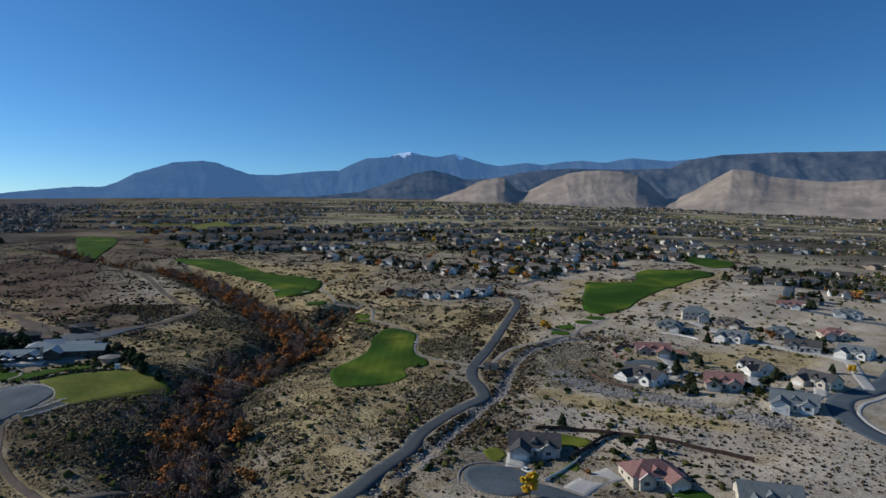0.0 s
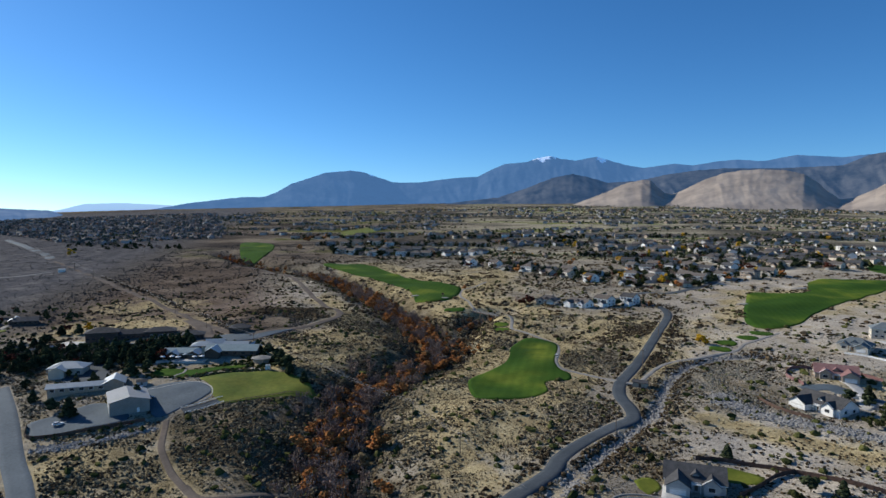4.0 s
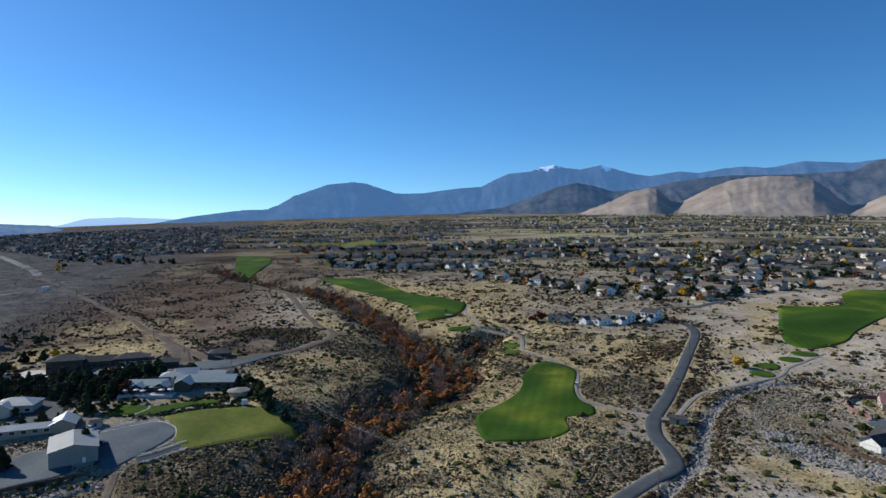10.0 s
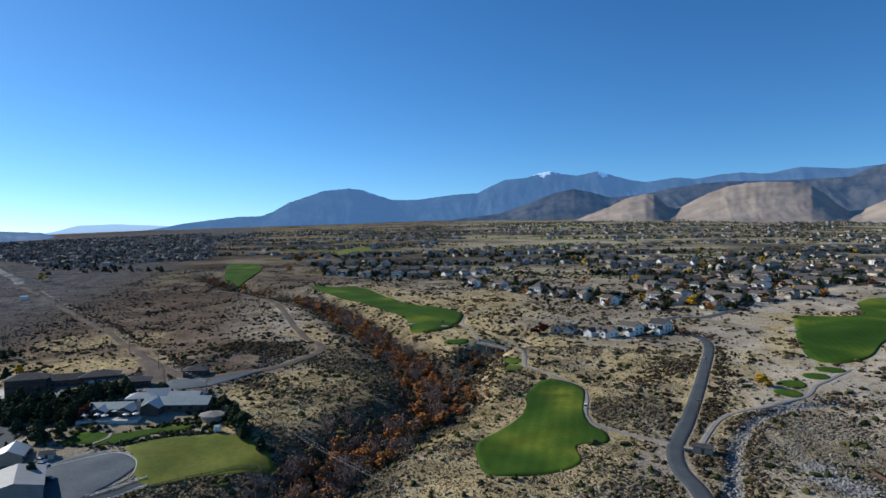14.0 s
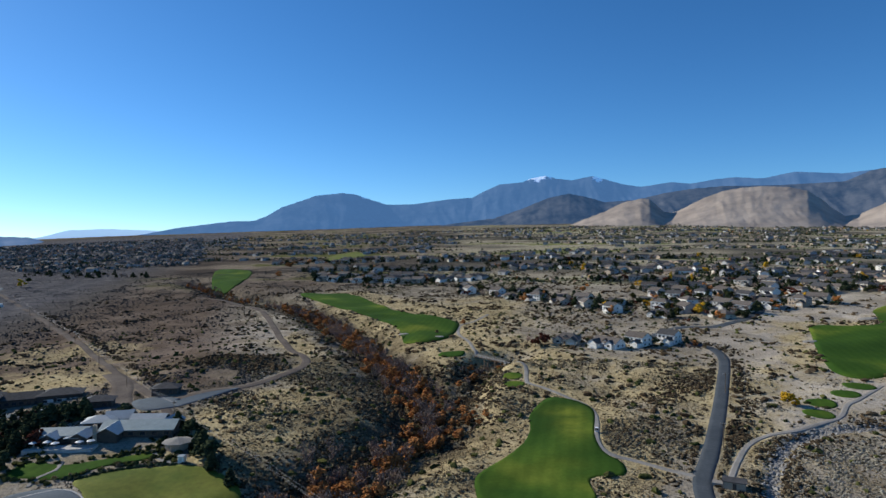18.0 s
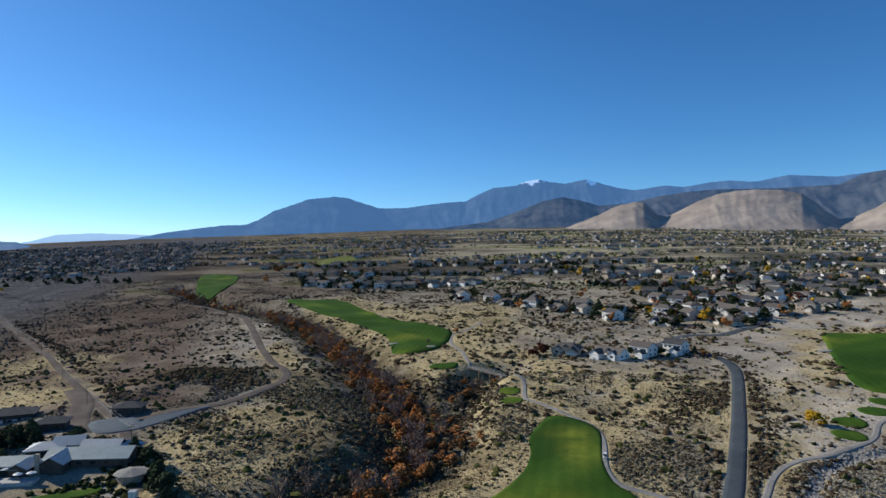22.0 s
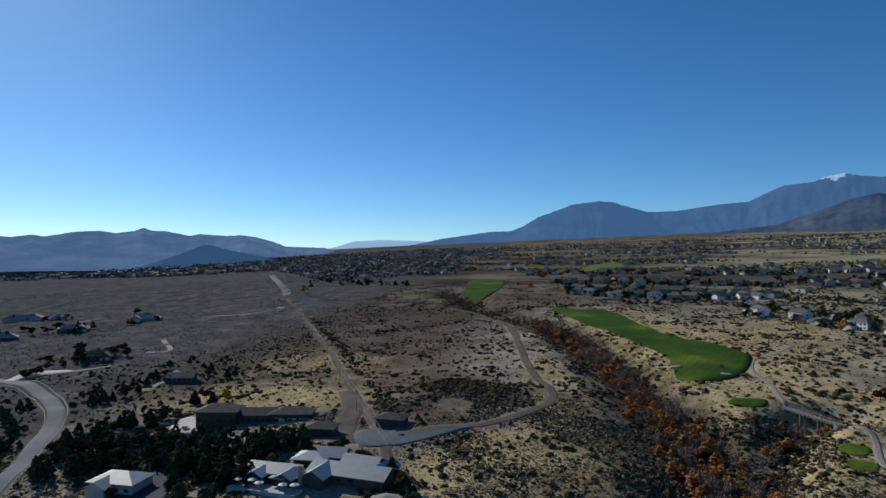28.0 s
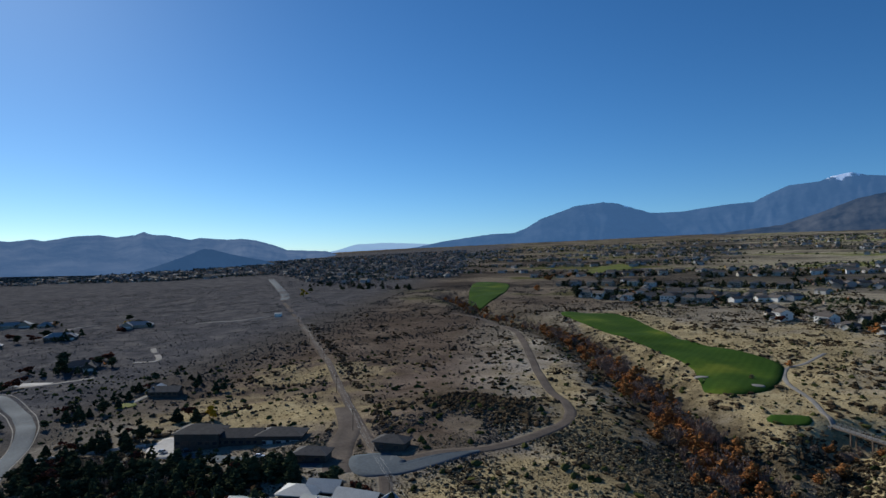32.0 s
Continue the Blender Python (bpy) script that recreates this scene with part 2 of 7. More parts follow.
MAT = {
    "ground": ground_material(),
    "fairway": fairway_material(),
    "lawn": surface("garden_lawn_grass", (0.080, 0.112, 0.012), (0.155, 0.165, 0.026), 0.06, 0.9, 0.3, 3.0, fine=0.5),
    "asphalt": surface("worn_asphalt", (0.052, 0.063, 0.073), (0.082, 0.095, 0.106), 0.08, 0.95, 0.2, 8.0, fine=1.3, spec=0.1),
    "street": surface("pale_street_asphalt", (0.068, 0.090, 0.108), (0.098, 0.124, 0.146), 0.06, 0.9, 0.15, 8.0, fine=1.0, spec=0.16),
    "concrete": surface("concrete", (0.38, 0.37, 0.35), (0.50, 0.49, 0.46), 0.2, 0.85, 0.15, 8.0),
    "dirt_road": surface("graded_dirt", (0.105, 0.088, 0.075), (0.165, 0.138, 0.115), 0.07, 1.0, 0.5, 3.0, fine=0.9, spec=0.02),
    "path": surface("pale_cart_path", (0.21, 0.20, 0.18), (0.29, 0.275, 0.25), 0.15, 0.9, 0.2, 6.0),
    "rock": surface("grey_rock", (0.17, 0.162, 0.150), (0.36, 0.345, 0.320), 0.4, 0.95, 0.8, 3.0, vary=0.2),
    "white_wall": surface("white_stucco", (0.72, 0.71, 0.67), (0.80, 0.78, 0.74), 0.4, 0.9, 0.2, 12.0),
    "cream_wall": surface("cream_stucco", (0.52, 0.47, 0.38), (0.60, 0.54, 0.45), 0.4, 0.9, 0.2, 12.0),
    "grey_wall": surface("grey_siding", (0.36, 0.36, 0.36), (0.44, 0.44, 0.43), 0.4, 0.85, 0.2, 12.0),
    "tan_wall": surface("tan_stucco", (0.36, 0.29, 0.22), (0.44, 0.36, 0.28), 0.4, 0.9, 0.2, 12.0),
    # brown boards, toned darker to include the shade on the school fronts
    "brown_wall": surface("brown_board", (0.075, 0.060, 0.050), (0.12, 0.095, 0.08), 0.5, 0.85, 0.3, 10.0),
    "slate_roof": surface("slate_grey_shingles", (0.050, 0.050, 0.052), (0.088, 0.086, 0.086), 0.5, 0.8, 0.6, 4.0, vary=0.15),
    "blue_roof": surface("blue_grey_shingles", (0.115, 0.135, 0.145), (0.165, 0.190, 0.200), 0.5, 0.75, 0.6, 4.0, vary=0.12),
    "red_roof": surface("red_clay_tiles", (0.190, 0.100, 0.092), (0.270, 0.155, 0.145), 0.6, 0.8, 0.8, 3.0, vary=0.12),
    "brown_roof": surface("brown_shingles", (0.095, 0.082, 0.072), (0.150, 0.130, 0.115), 0.5, 0.85, 0.6, 4.0, vary=0.15),
    "metal_roof": surface("pale_metal_roof", (0.28, 0.315, 0.325), (0.37, 0.405, 0.415), 0.3, 0.5, 0.15, 2.0, spec=0.5, vary=0.05),
    "dull_metal_roof": surface("dull_grey_metal_roof", (0.22, 0.23, 0.235), (0.27, 0.28, 0.285), 0.3, 0.6, 0.15, 2.0, spec=0.3),
    "teal_roof": surface("grey_green_metal_roof", (0.20, 0.26, 0.26), (0.27, 0.33, 0.33), 0.3, 0.5, 0.15, 2.0, spec=0.5),
    "barn_wall": surface("grey_metal_cladding", (0.21, 0.20, 0.185), (0.27, 0.26, 0.24), 0.3, 0.6, 0.2, 3.0, spec=0.4),
    "trim": surface("white_trim_paint", (0.70, 0.70, 0.68), (0.78, 0.78, 0.76), 0.6, 0.6, 0.05, 12.0),
    "garage": surface("garage_door_paint", (0.55, 0.54, 0.50), (0.64, 0.62, 0.58), 0.6, 0.6, 0.1, 12.0),
    "cable": surface("dull_aluminium_cable", (0.24, 0.24, 0.24), (0.30, 0.30, 0.30), 0.5, 0.6, 0.0),
    "wood": surface("weathered_wood", (0.12, 0.085, 0.06), (0.20, 0.15, 0.11), 0.6, 0.9, 0.4, 8.0),
    "fence_wood": surface("stained_fence_boards", (0.085, 0.055, 0.042), (0.14, 0.09, 0.07), 0.6, 0.9, 0.4, 8.0),
    "bark": surface("grey_brown_bark", (0.10, 0.08, 0.065), (0.17, 0.14, 0.12), 0.8, 0.95, 0.6, 8.0),
    "pine": foliage("dark_pine_needles", (0.024, 0.034, 0.020), (0.060, 0.074, 0.042), 0.3),
    "broadleaf": foliage("dull_green_leaves", (0.028, 0.036, 0.015), (0.072, 0.076, 0.030), 0.35),
    "yellow": foliage("yellow_autumn_leaves", (0.42, 0.24, 0.020), (0.60, 0.38, 0.045), 0.2),
    "orange": foliage("rust_orange_leaves", (0.205, 0.090, 0.036), (0.450, 0.205, 0.078), 0.35),
    "maroon": foliage("dark_red_leaves", (0.070, 0.026, 0.020), (0.130, 0.050, 0.035), 0.3),
    "bare_twigs": foliage("bare_grey_brown_twigs", (0.210, 0.155, 0.128), (0.390, 0.300, 0.255), 0.3),
    "sagebrush": foliage("grey_green_sagebrush", (0.085, 0.075, 0.052), (0.225, 0.195, 0.135), 0.2),
    "dark_brush": foliage("dark_olive_brush", (0.038, 0.028, 0.019), (0.112, 0.086, 0.057), 0.2),
    "pale_sage": foliage("pale_grey_sagebrush", (0.150, 0.140, 0.115), (0.330, 0.312, 0.260), 0.2),
    # greyer sagebrush copy; backlit haze over the plain is put into its tone
    "dusky_sage": foliage("dusky_grey_sagebrush", (0.050, 0.048, 0.048), (0.125, 0.116, 0.106), 0.2),
    # blue cast of the distant air, put into the town trees' leaf colour
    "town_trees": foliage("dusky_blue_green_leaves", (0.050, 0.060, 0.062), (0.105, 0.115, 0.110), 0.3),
    "rust_leaf": foliage("dull_rust_leaves", (0.150, 0.080, 0.045), (0.260, 0.140, 0.075), 0.3),
    "dry_brush": foliage("dry_golden_brush", (0.150, 0.110, 0.060), (0.320, 0.245, 0.140), 0.2),
}
gm, gn, gl, gb = material("window_glass", 0.08, 0, 0.6)
gl.new(ramp(gn, gl, noise_at(gn, gl, 0.4), [(0.3, (0.020, 0.024, 0.030)), (0.7, (0.050, 0.056, 0.064))]), gb.inputs["Base Color"])
MAT["glass"] = gm


# ---- mesh helpers ----
def mesh_of(name, verts, faces, mats, face_mats=None, smooth=False):
    me = bpy.data.meshes.new(name)
    me.from_pydata([tuple(v) for v in verts], [], faces)
    for m in mats if isinstance(mats, (list, tuple)) else [mats]:
        me.materials.append(m)
    if face_mats is not None:
        me.polygons.foreach_set("material_index", face_mats)
    if smooth:
        me.polygons.foreach_set("use_smooth", [True] * len(me.polygons))
    me.update()
    return me


def mesh_fast(name, verts, tris, mat, smooth=False):
    """A large mesh of triangles from arrays."""
    me = bpy.data.meshes.new(name)
    verts, tris = np.asarray(verts, np.float32), np.asarray(tris, np.int32)
    me.vertices.add(len(verts))
    me.vertices.foreach_set("co", verts.ravel())
    me.loops.add(tris.size)
    me.loops.foreach_set("vertex_index", tris.ravel())
    me.polygons.add(len(tris))
    me.polygons.foreach_set("loop_start", np.arange(0, tris.size, 3, dtype=np.int32))
    me.polygons.foreach_set("use_smooth", np.full(len(tris), smooth))
    me.materials.append(mat)
    me.update(calc_edges=True)
    return me


def part(name, verts, faces, mat, parent, label=""):
    ob = new(name, mesh_of(name, verts, faces, mat))
    ob.parent = parent
    return tagged(ob, label) if label else ob


def thing(name, x, y, z, rot=0.0, label="", category="", group=""):
    ob = new(name)
    ob.empty_display_size = 0.1
    ob.matrix_basis = pose(x, y, z, 0, 0, rot)
    return tagged(ob, label, category, group)


BOX = [(0, 3, 2, 1), (4, 5, 6, 7), (0, 1, 5, 4), (1, 2, 6, 5), (2, 3, 7, 6), (3, 0, 4, 7)]


def box(x0, y0, z0, x1, y1, z1):
    return [(x0, y0, z0), (x1, y0, z0), (x1, y1, z0), (x0, y1, z0), (x0, y0, z1), (x1, y0, z1), (x1, y1, z1), (x0, y1, z1)], list(BOX)


def join(*pieces):
    vs, fs = [], []
    for v, f in pieces:
        k = len(vs)
        vs += list(v)
        fs += [tuple(i + k for i in face) for face in f]
    return vs, fs


def smooth_line(pts, step=4.0, closed=False):
    """A Catmull-Rom curve through the points."""
    p = [np.array(q, float) for q in pts]
    n, out = len(p), []
    for i in range(n if closed else n - 1):
        a, b = p[i], p[(i + 1) % n]
        before = p[(i - 1) % n] if closed or i else 2 * a - b
        after = p[(i + 2) % n] if closed or i + 2 < n else 2 * b - a
        k = max(2, int(np.hypot(*(b - a)[:2]) / step))
        for t in np.arange(k) / k:
            out.append(0.5 * (2 * a + (b - before) * t + (2 * before - 5 * a + 4 * b - after) * t**2 + (3 * a - before - 3 * b + after) * t**3))
    if not closed:
        out.append(p[-1])
    return np.array(out)


# ---- terrain ----
GREEN_EDGE = [(-31, 372), (-22, 405), (-1, 384), (-1, 350), (9, 322), (-3, 307), (-1, 290), (-19, 275), (-37, 274), (-44, 295), (-33, 329), (-31, 372)]
LONG_EDGE = [(-307, 818), (-189, 718), (-117, 627), (-112, 561), (-123, 539), (-180, 611), (-286, 744)]
EAST_EDGE = [(135, 476), (158, 581), (172, 616), (221, 629), (335, 700), (240, 582), (135, 476)]
RAVINE = [(-45, 40), (-55, 120), (-68, 172), (-84, 205), (-96, 250), (-95, 284), (-89, 312), (-77, 349), (-86, 388), (-108, 431), (-136, 479), (-190, 556), (-267, 660), (-340, 730), (-470, 820), (-620, 960)]
GULLY = [(-78, 348), (-64, 368), (-70, 398), (-76, 447), (-66, 484), (-56, 500)]
ROAD = [(-150, -260), (-130, -80), (-90, 40), (-52, 100), (-30, 133), (-12, 161), (-4, 177), (6, 195), (10, 211), (19, 230), (29, 246), (39, 259), (39, 272), (35, 290), (36, 310), (43, 335), (49, 358), (60, 402), (71, 450), (80, 492), (82, 514), (78, 532), (62, 548), (40, 562)]
STREET = [(-290, 236), (-262, 214), (-236, 193), (-204, 166), (-176, 144), (-150, 120), (-110, 85), (-20, 0), (90, -90), (230, -180)]
CHANNEL = [(-40, 112), (-12, 150), (8, 180), (19, 203), (29, 226), (42, 252), (52, 274), (57, 303), (67, 333), (80, 358), (98, 372), (130, 384)]


def seg_dist(x, y, pts):
    d = np.full(np.shape(x), 1e9)
    for (ax, ay), (bx, by) in zip(pts, pts[1:]):
        ux, uy = bx - ax, by - ay
        k = np.clip(((x - ax) * ux + (y - ay) * uy) / (ux * ux + uy * uy), 0, 1)
        d = np.minimum(d, np.hypot(x - ax - k * ux, y - ay - k * uy))
    return d


def bump(x, y, cx, cy, sx, sy, h):
    return h * np.exp(-(((x - cx) / sx) ** 2) - ((y - cy) / sy) ** 2)


def valley(d, half, depth):
    return -depth * (0.5 + 0.5 * np.cos(np.pi * np.clip(d / half, 0, 1)))


def height(x, y):
    """The ground: a plain that climbs away from the town, banks, a wooded ravine and a side gully."""
    x, y = np.asarray(x, float), np.asarray(y, float)
    z = 0.06 * (y - 260) + 0.015 * x - 0.03 * np.maximum(0, x - 300)
    z = z + bump(x, y, -215, 320, 110, 130, 7) + bump(x, y, -235, 440, 45, 35, 5) + bump(x, y, -28, 238, 16, 18, 2.5) + bump(x, y, -84, 500, 10, 10, 2.2) + bump(x, y, -48, 467, 10, 10, 3.0)
    z = z + 0.8 * np.sin(x * 0.047 + 1.3) * np.sin(y * 0.041) * np.clip((np.hypot(x, y) - 100) / 100, 0, 1)
    road = seg_dist(x, y, ROAD)
    paved = np.clip(np.minimum(road, seg_dist(x, y, STREET)) / 22 - 0.3, 0, 1)
    far_off = paved * np.clip((np.hypot(x, y) - 110) / 80, 0, 1) * (1 - np.exp(-((x + 66) ** 2 + (y - 484) ** 2) / 3000))
    z = z + far_off * (0.9 * np.sin(x * 0.083 + 1.1 * np.sin(y * 0.051)) * np.sin(y * 0.071 + 0.9 * np.sin(x * 0.047)) + 0.35 * np.clip((480 - np.hypot(x, y)) / 120, 0, 1) * np.sin(x * 0.19 + 1.2 * np.sin(y * 0.11)) * np.sin(y * 0.163 + np.sin(x * 0.12)))
    z = z + np.minimum(valley(seg_dist(x, y, RAVINE), 39, 9.8), valley(seg_dist(x, y, GULLY), 24, 7))
    z = z + valley(seg_dist(x, y, CHANNEL), 6, 1.6)
    return z + 0.3 * np.clip(1 - road / 8, 0, 1)


def at(x, y):
    return float(height(x, y))


def blob(x, y, cx, cy, sx, sy, turn=0.0):
    c, s = math.cos(radians(turn)), math.sin(radians(turn))
    u, v = (x - cx) * c + (y - cy) * s, -(x - cx) * s + (y - cy) * c
    return np.exp(-((u / sx) ** 2) - (v / sy) ** 2)


def zones(x, y):
    """How much dry grass, sagebrush, bare soil and distance there is at a place, each from 0 to 1."""
    plain = np.clip((-0.62 * x - 0.30 * y - 125) / 80, 0, 1) * np.clip((4600 - np.hypot(x, y)) / 500, 0, 1)
    far = np.clip((np.hypot(x, y - 60) - 650) / 500, 0, 1) * (1 - plain)
    ravine, gully = seg_dist(x, y, RAVINE), seg_dist(x, y, GULLY)
    gold = 0.35 + 0.5 * blob(x, y, 45, 440, 60, 45) + 0.6 * blob(x, y, -25, 240, 35, 25) + 0.75 * blob(x, y, -160, 345, 32, 45) + 0.5 * blob(x, y, -120, 650, 60, 120)
    gold = gold + 0.75 * blob(x, y, 106, 244, 48, 8, -32) + 0.4 * blob(x, y, 60, 350, 25, 40) + 0.5 * blob(x, y, -330, 385, 90, 40, 20) + 0.45 * blob(x, y, -400, 480, 80, 35, 35) + 0.4 * blob(x, y, 200, 330, 60, 25) - 0.5 * plain
    gold = gold + 0.4 * np.exp(-(((gully - 30) / 22) ** 2)) + 0.3 * np.exp(-(((ravine - 50) / 20) ** 2)) * (x > -250)
    sage = 0.30 + 0.5 * blob(x, y, -125, 200, 40, 40) + 0.35 * blob(x, y, -120, 400, 30, 70) + 0.6 * blob(x, y, -225, 440, 45, 28) + 0.5 * np.exp(-((ravine / 26) ** 2)) + 0.2 * blob(x, y, 105, 330, 40, 60)
    sage = sage + 0.75 * plain - 0.3 * blob(x, y, 45, 440, 60, 45)
    bare = 0.2 + 0.75 * blob(x, y, 110, 222, 60, 18, -32) + 0.4 * blob(x, y, 190, 190, 60, 40, -30) + 0.4 * blob(x, y, -290, 520, 70, 90) + 0.55 * blob(x, y, 120, 400, 70, 60) + 0.5 * blob(x, y, 220, 480, 90, 70) + 0.4 * blob(x, y, 300, 560, 90, 80) + 0.4 * blob(x, y, 100, 240, 60, 40)
    umber = np.clip((-(x + 185) * 0.82 - (y - 440) * 0.57) / 60, 0, 1) * np.clip((y - 330) / 60, 0, 1) + 0.9 * blob(x, y, -500, 1000, 190, 190) + 0.8 * blob(x, y, -900, 1500, 450, 500)
    umber = umber + 0.85 * np.clip((-x - 0.16 * y) / 300, 0, 1) * far
    bare = bare + 0.42 * np.clip((x - 50) / 80, 0, 1)
    gold = gold + 0.45 * np.exp(-(((seg_dist(x, y, GREEN_EDGE) - 7) / 11) ** 2)) + 0.4 * np.exp(-(((seg_dist(x, y, LONG_EDGE) - 10) / 16) ** 2)) + 0.3 * np.exp(-(((seg_dist(x, y, EAST_EDGE) - 10) / 16) ** 2))
    gold = gold + 0.5 * blob(x, y, -168, 165, 28, 22) - 0.22 * umber * (1 - blob(x, y, -365, 430, 120, 60, 30))
    return np.clip(gold, 0, 1), np.clip(sage, 0, 1), np.clip(bare, 0, 1), far, plain, np.clip(umber, 0, 1)


def build_ground():
    az = np.radians(np.concatenate([np.arange(-60, 100, 0.42), np.arange(100, 300, 4.0)]))
    r = np.concatenate([[0.0], np.arange(20, 150, 14.0), np.arange(150, 720, 3.2), np.geomspace(722, 4950, 70)])
    R, A = np.meshgrid(r, az, indexing="ij")
    x, y = -R * np.sin(A), 60 + R * np.cos(A)
    z = height(x, y)
    n, m = R.shape
    verts = np.stack([x, y, z], -1).reshape(-1, 3)
    i, j = np.meshgrid(np.arange(n - 1), np.arange(m), indexing="ij")
    a, b, c, d = i * m + j, i * m + (j + 1) % m, (i + 1) * m + (j + 1) % m, (i + 1) * m + j
    tris = np.concatenate([np.stack([a, c, b], -1).reshape(-1, 3), np.stack([a, d, c], -1).reshape(-1, 3)])
    me = mesh_fast("ground", verts, tris, MAT["ground"], True)
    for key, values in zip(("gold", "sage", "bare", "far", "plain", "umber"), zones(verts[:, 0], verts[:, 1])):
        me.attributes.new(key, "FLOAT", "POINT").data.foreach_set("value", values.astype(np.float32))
    tagged(new("ground", me), "dry sloping desert ground with sagebrush and golden grass", "ground", kind="structure")


build_ground()


CLEAR_PATCHES, CLEAR_LINES, CLEAR_SPOTS = [], [], []      # where no brush grows


def sheet(name, pts, mat, label, category, centre=None, lift=0.2, rings=14, kind="structure", step=3.0, worn=()):
    """A mown or paved patch that lies on the ground, with a skirt down into it."""
    line = smooth_line(pts, step, True)
    CLEAR_PATCHES.append(line)
    c = np.array(centre) if centre else line.mean(0)
    k = np.linspace(0, 1, rings + 1)[1:]
    n = len(line)
    ring = np.concatenate([[c]] + [c + (line - c) * f for f in k])
    z = height(ring[:, 0], ring[:, 1]) + lift + 0.0008 * np.clip(np.hypot(ring[:, 0], ring[:, 1]) - 350, 0, 600)
    verts = np.column_stack([ring, z])
    skirt = verts[-n:].copy()
    away = line - c
    skirt[:, :2] += away / (np.linalg.norm(away, axis=1)[:, None] + 1e-9) * 0.8
    skirt[:, 2] -= lift + 0.8
    verts = np.concatenate([verts, skirt])
    tris = [(0, 1 + j, 1 + (j + 1) % n) for j in range(n)]
    for i in range(rings):
        for j in range(n):
            a, b = 1 + i * n + j, 1 + i * n + (j + 1) % n
            tris += [(a, a + n, b + n), (a, b + n, b)]
    area = sum(line[i - 1][0] * line[i][1] - line[i][0] * line[i - 1][1] for i in range(n))
    if area < 0:
        tris = [t[::-1] for t in tris]
    me = mesh_fast(name, verts, tris, mat, True)
    if worn:
        light = sum(k * np.exp(-(((verts[:, 0] - wx) / sx) ** 2) - ((verts[:, 1] - wy) / sy) ** 2) for wx, wy, sx, sy, k in worn)
        me.attributes.new("worn", "FLOAT", "POINT").data.foreach_set("value", np.clip(light, 0, 1).astype(np.float32))
    return tagged(new(name, me), label, category, kind=kind)


def strip(name, pts, width, mat, label, category, lift=0.25, step=2.5, across=5, crown=0.0):
    """A road or path that follows the ground."""
    line = smooth_line(pts, step)
    lift = lift * 0.5
    CLEAR_LINES.append((pts, width / 2 + 0.5))
    d = np.gradient(line, axis=0)
    d /= np.linalg.norm(d, axis=1)[:, None] + 1e-9
    side = np.stack([-d[:, 1], d[:, 0]], -1)
    offs = np.linspace(-0.5, 0.5, across) * width
    pts3 = line[:, None] + side[:, None] * offs[None, :, None]
    mid = height(line[:, 0], line[:, 1])[:, None]
    z = (height(pts3[..., 0], pts3[..., 1]) if width < 5 else np.maximum(height(pts3[..., 0], pts3[..., 1]), mid - 0.3)) + lift + crown * (1 - np.abs(np.linspace(-1, 1, across)))
    verts = np.concatenate([pts3, z[..., None]], -1)
    low = verts[:, [0, -1]].copy()
    low[:, 0, :2] -= side * min(0.5, 0.12 * width)
    low[:, 1, :2] += side * min(0.5, 0.12 * width)
    low[..., 2] -= lift + 0.4
    verts = np.concatenate([low[:, :1], verts, low[:, 1:]], 1)
    n, m = verts.shape[:2]
    i, j = np.meshgrid(np.arange(n - 1), np.arange(m - 1), indexing="ij")
    a = i * m + j
    tris = np.concatenate([np.stack([a, a + m + 1, a + m], -1).reshape(-1, 3), np.stack([a, a + 1, a + m + 1], -1).reshape(-1, 3)])
    ob = new(name, mesh_fast(name, verts.reshape(-1, 3), tris[:, ::-1], mat, True))
    return tagged(ob, label, category, kind="structure")


def sky_ridge(name, label, profile, near, far, mat, base, seed, snow=None, lumps=1.0):
    """A range of hills on the horizon: slopes that climb from near to a crest line given by bearing and elevation, in degrees."""
    az = np.arange(profile[-1][0], profile[0][0], 0.12)
    el = np.interp(az, [p[0] for p in profile[::-1]], [p[1] for p in profile[::-1]])
    k = np.linspace(0, 1, 44)
    verts, snowy = [], []
    for a, e in zip(az, el):
        crest = 88 + far * math.tan(radians(e + 0.035 * noise.noise((a * 2.1, seed, 0))))
        for f in k:
            r = near + (far - near) * f
            x, y = -r * math.sin(radians(a)), 60 + r * math.cos(radians(a))
            bend = 0.9 * noise.noise((a * 0.12, f * 1.1, seed + 2.0))
            u = a * 0.42 + bend + 0.8 * (1 - f)
            fold = sum(0.5 ** o * (0.5 - 2 * abs(noise.noise((u * 2.1 ** o, f * 0.9 * 2.1 ** o + 3.7 * o, seed + o)))) for o in range(3)) + 0.10 * noise.fractal((a * 2.2, f * 9.0, seed), 0.8, 2.1, 4)
            verts.append((x, y, base + (crest - base) * (f ** 0.9 + fold * 0.34 * lumps * f * (1 - f) ** 0.7)))
            snowy.append((snow(a, e, f) if snow else 0.0))
    n, m = len(az), len(k)
    i, j = np.meshgrid(np.arange(n - 1), np.arange(m - 1), indexing="ij")
    q = i * m + j
    tris = np.concatenate([np.stack([q, q + m + 1, q + m], -1).reshape(-1, 3), np.stack([q, q + 1, q + m + 1], -1).reshape(-1, 3)])
    me = mesh_fast(name, verts, tris, mat, True)
    me.attributes.new("snow", "FLOAT", "POINT").data.foreach_set("value", np.array(snowy, np.float32))
    return tagged(new(name, me), label, "mountain", kind="structure")


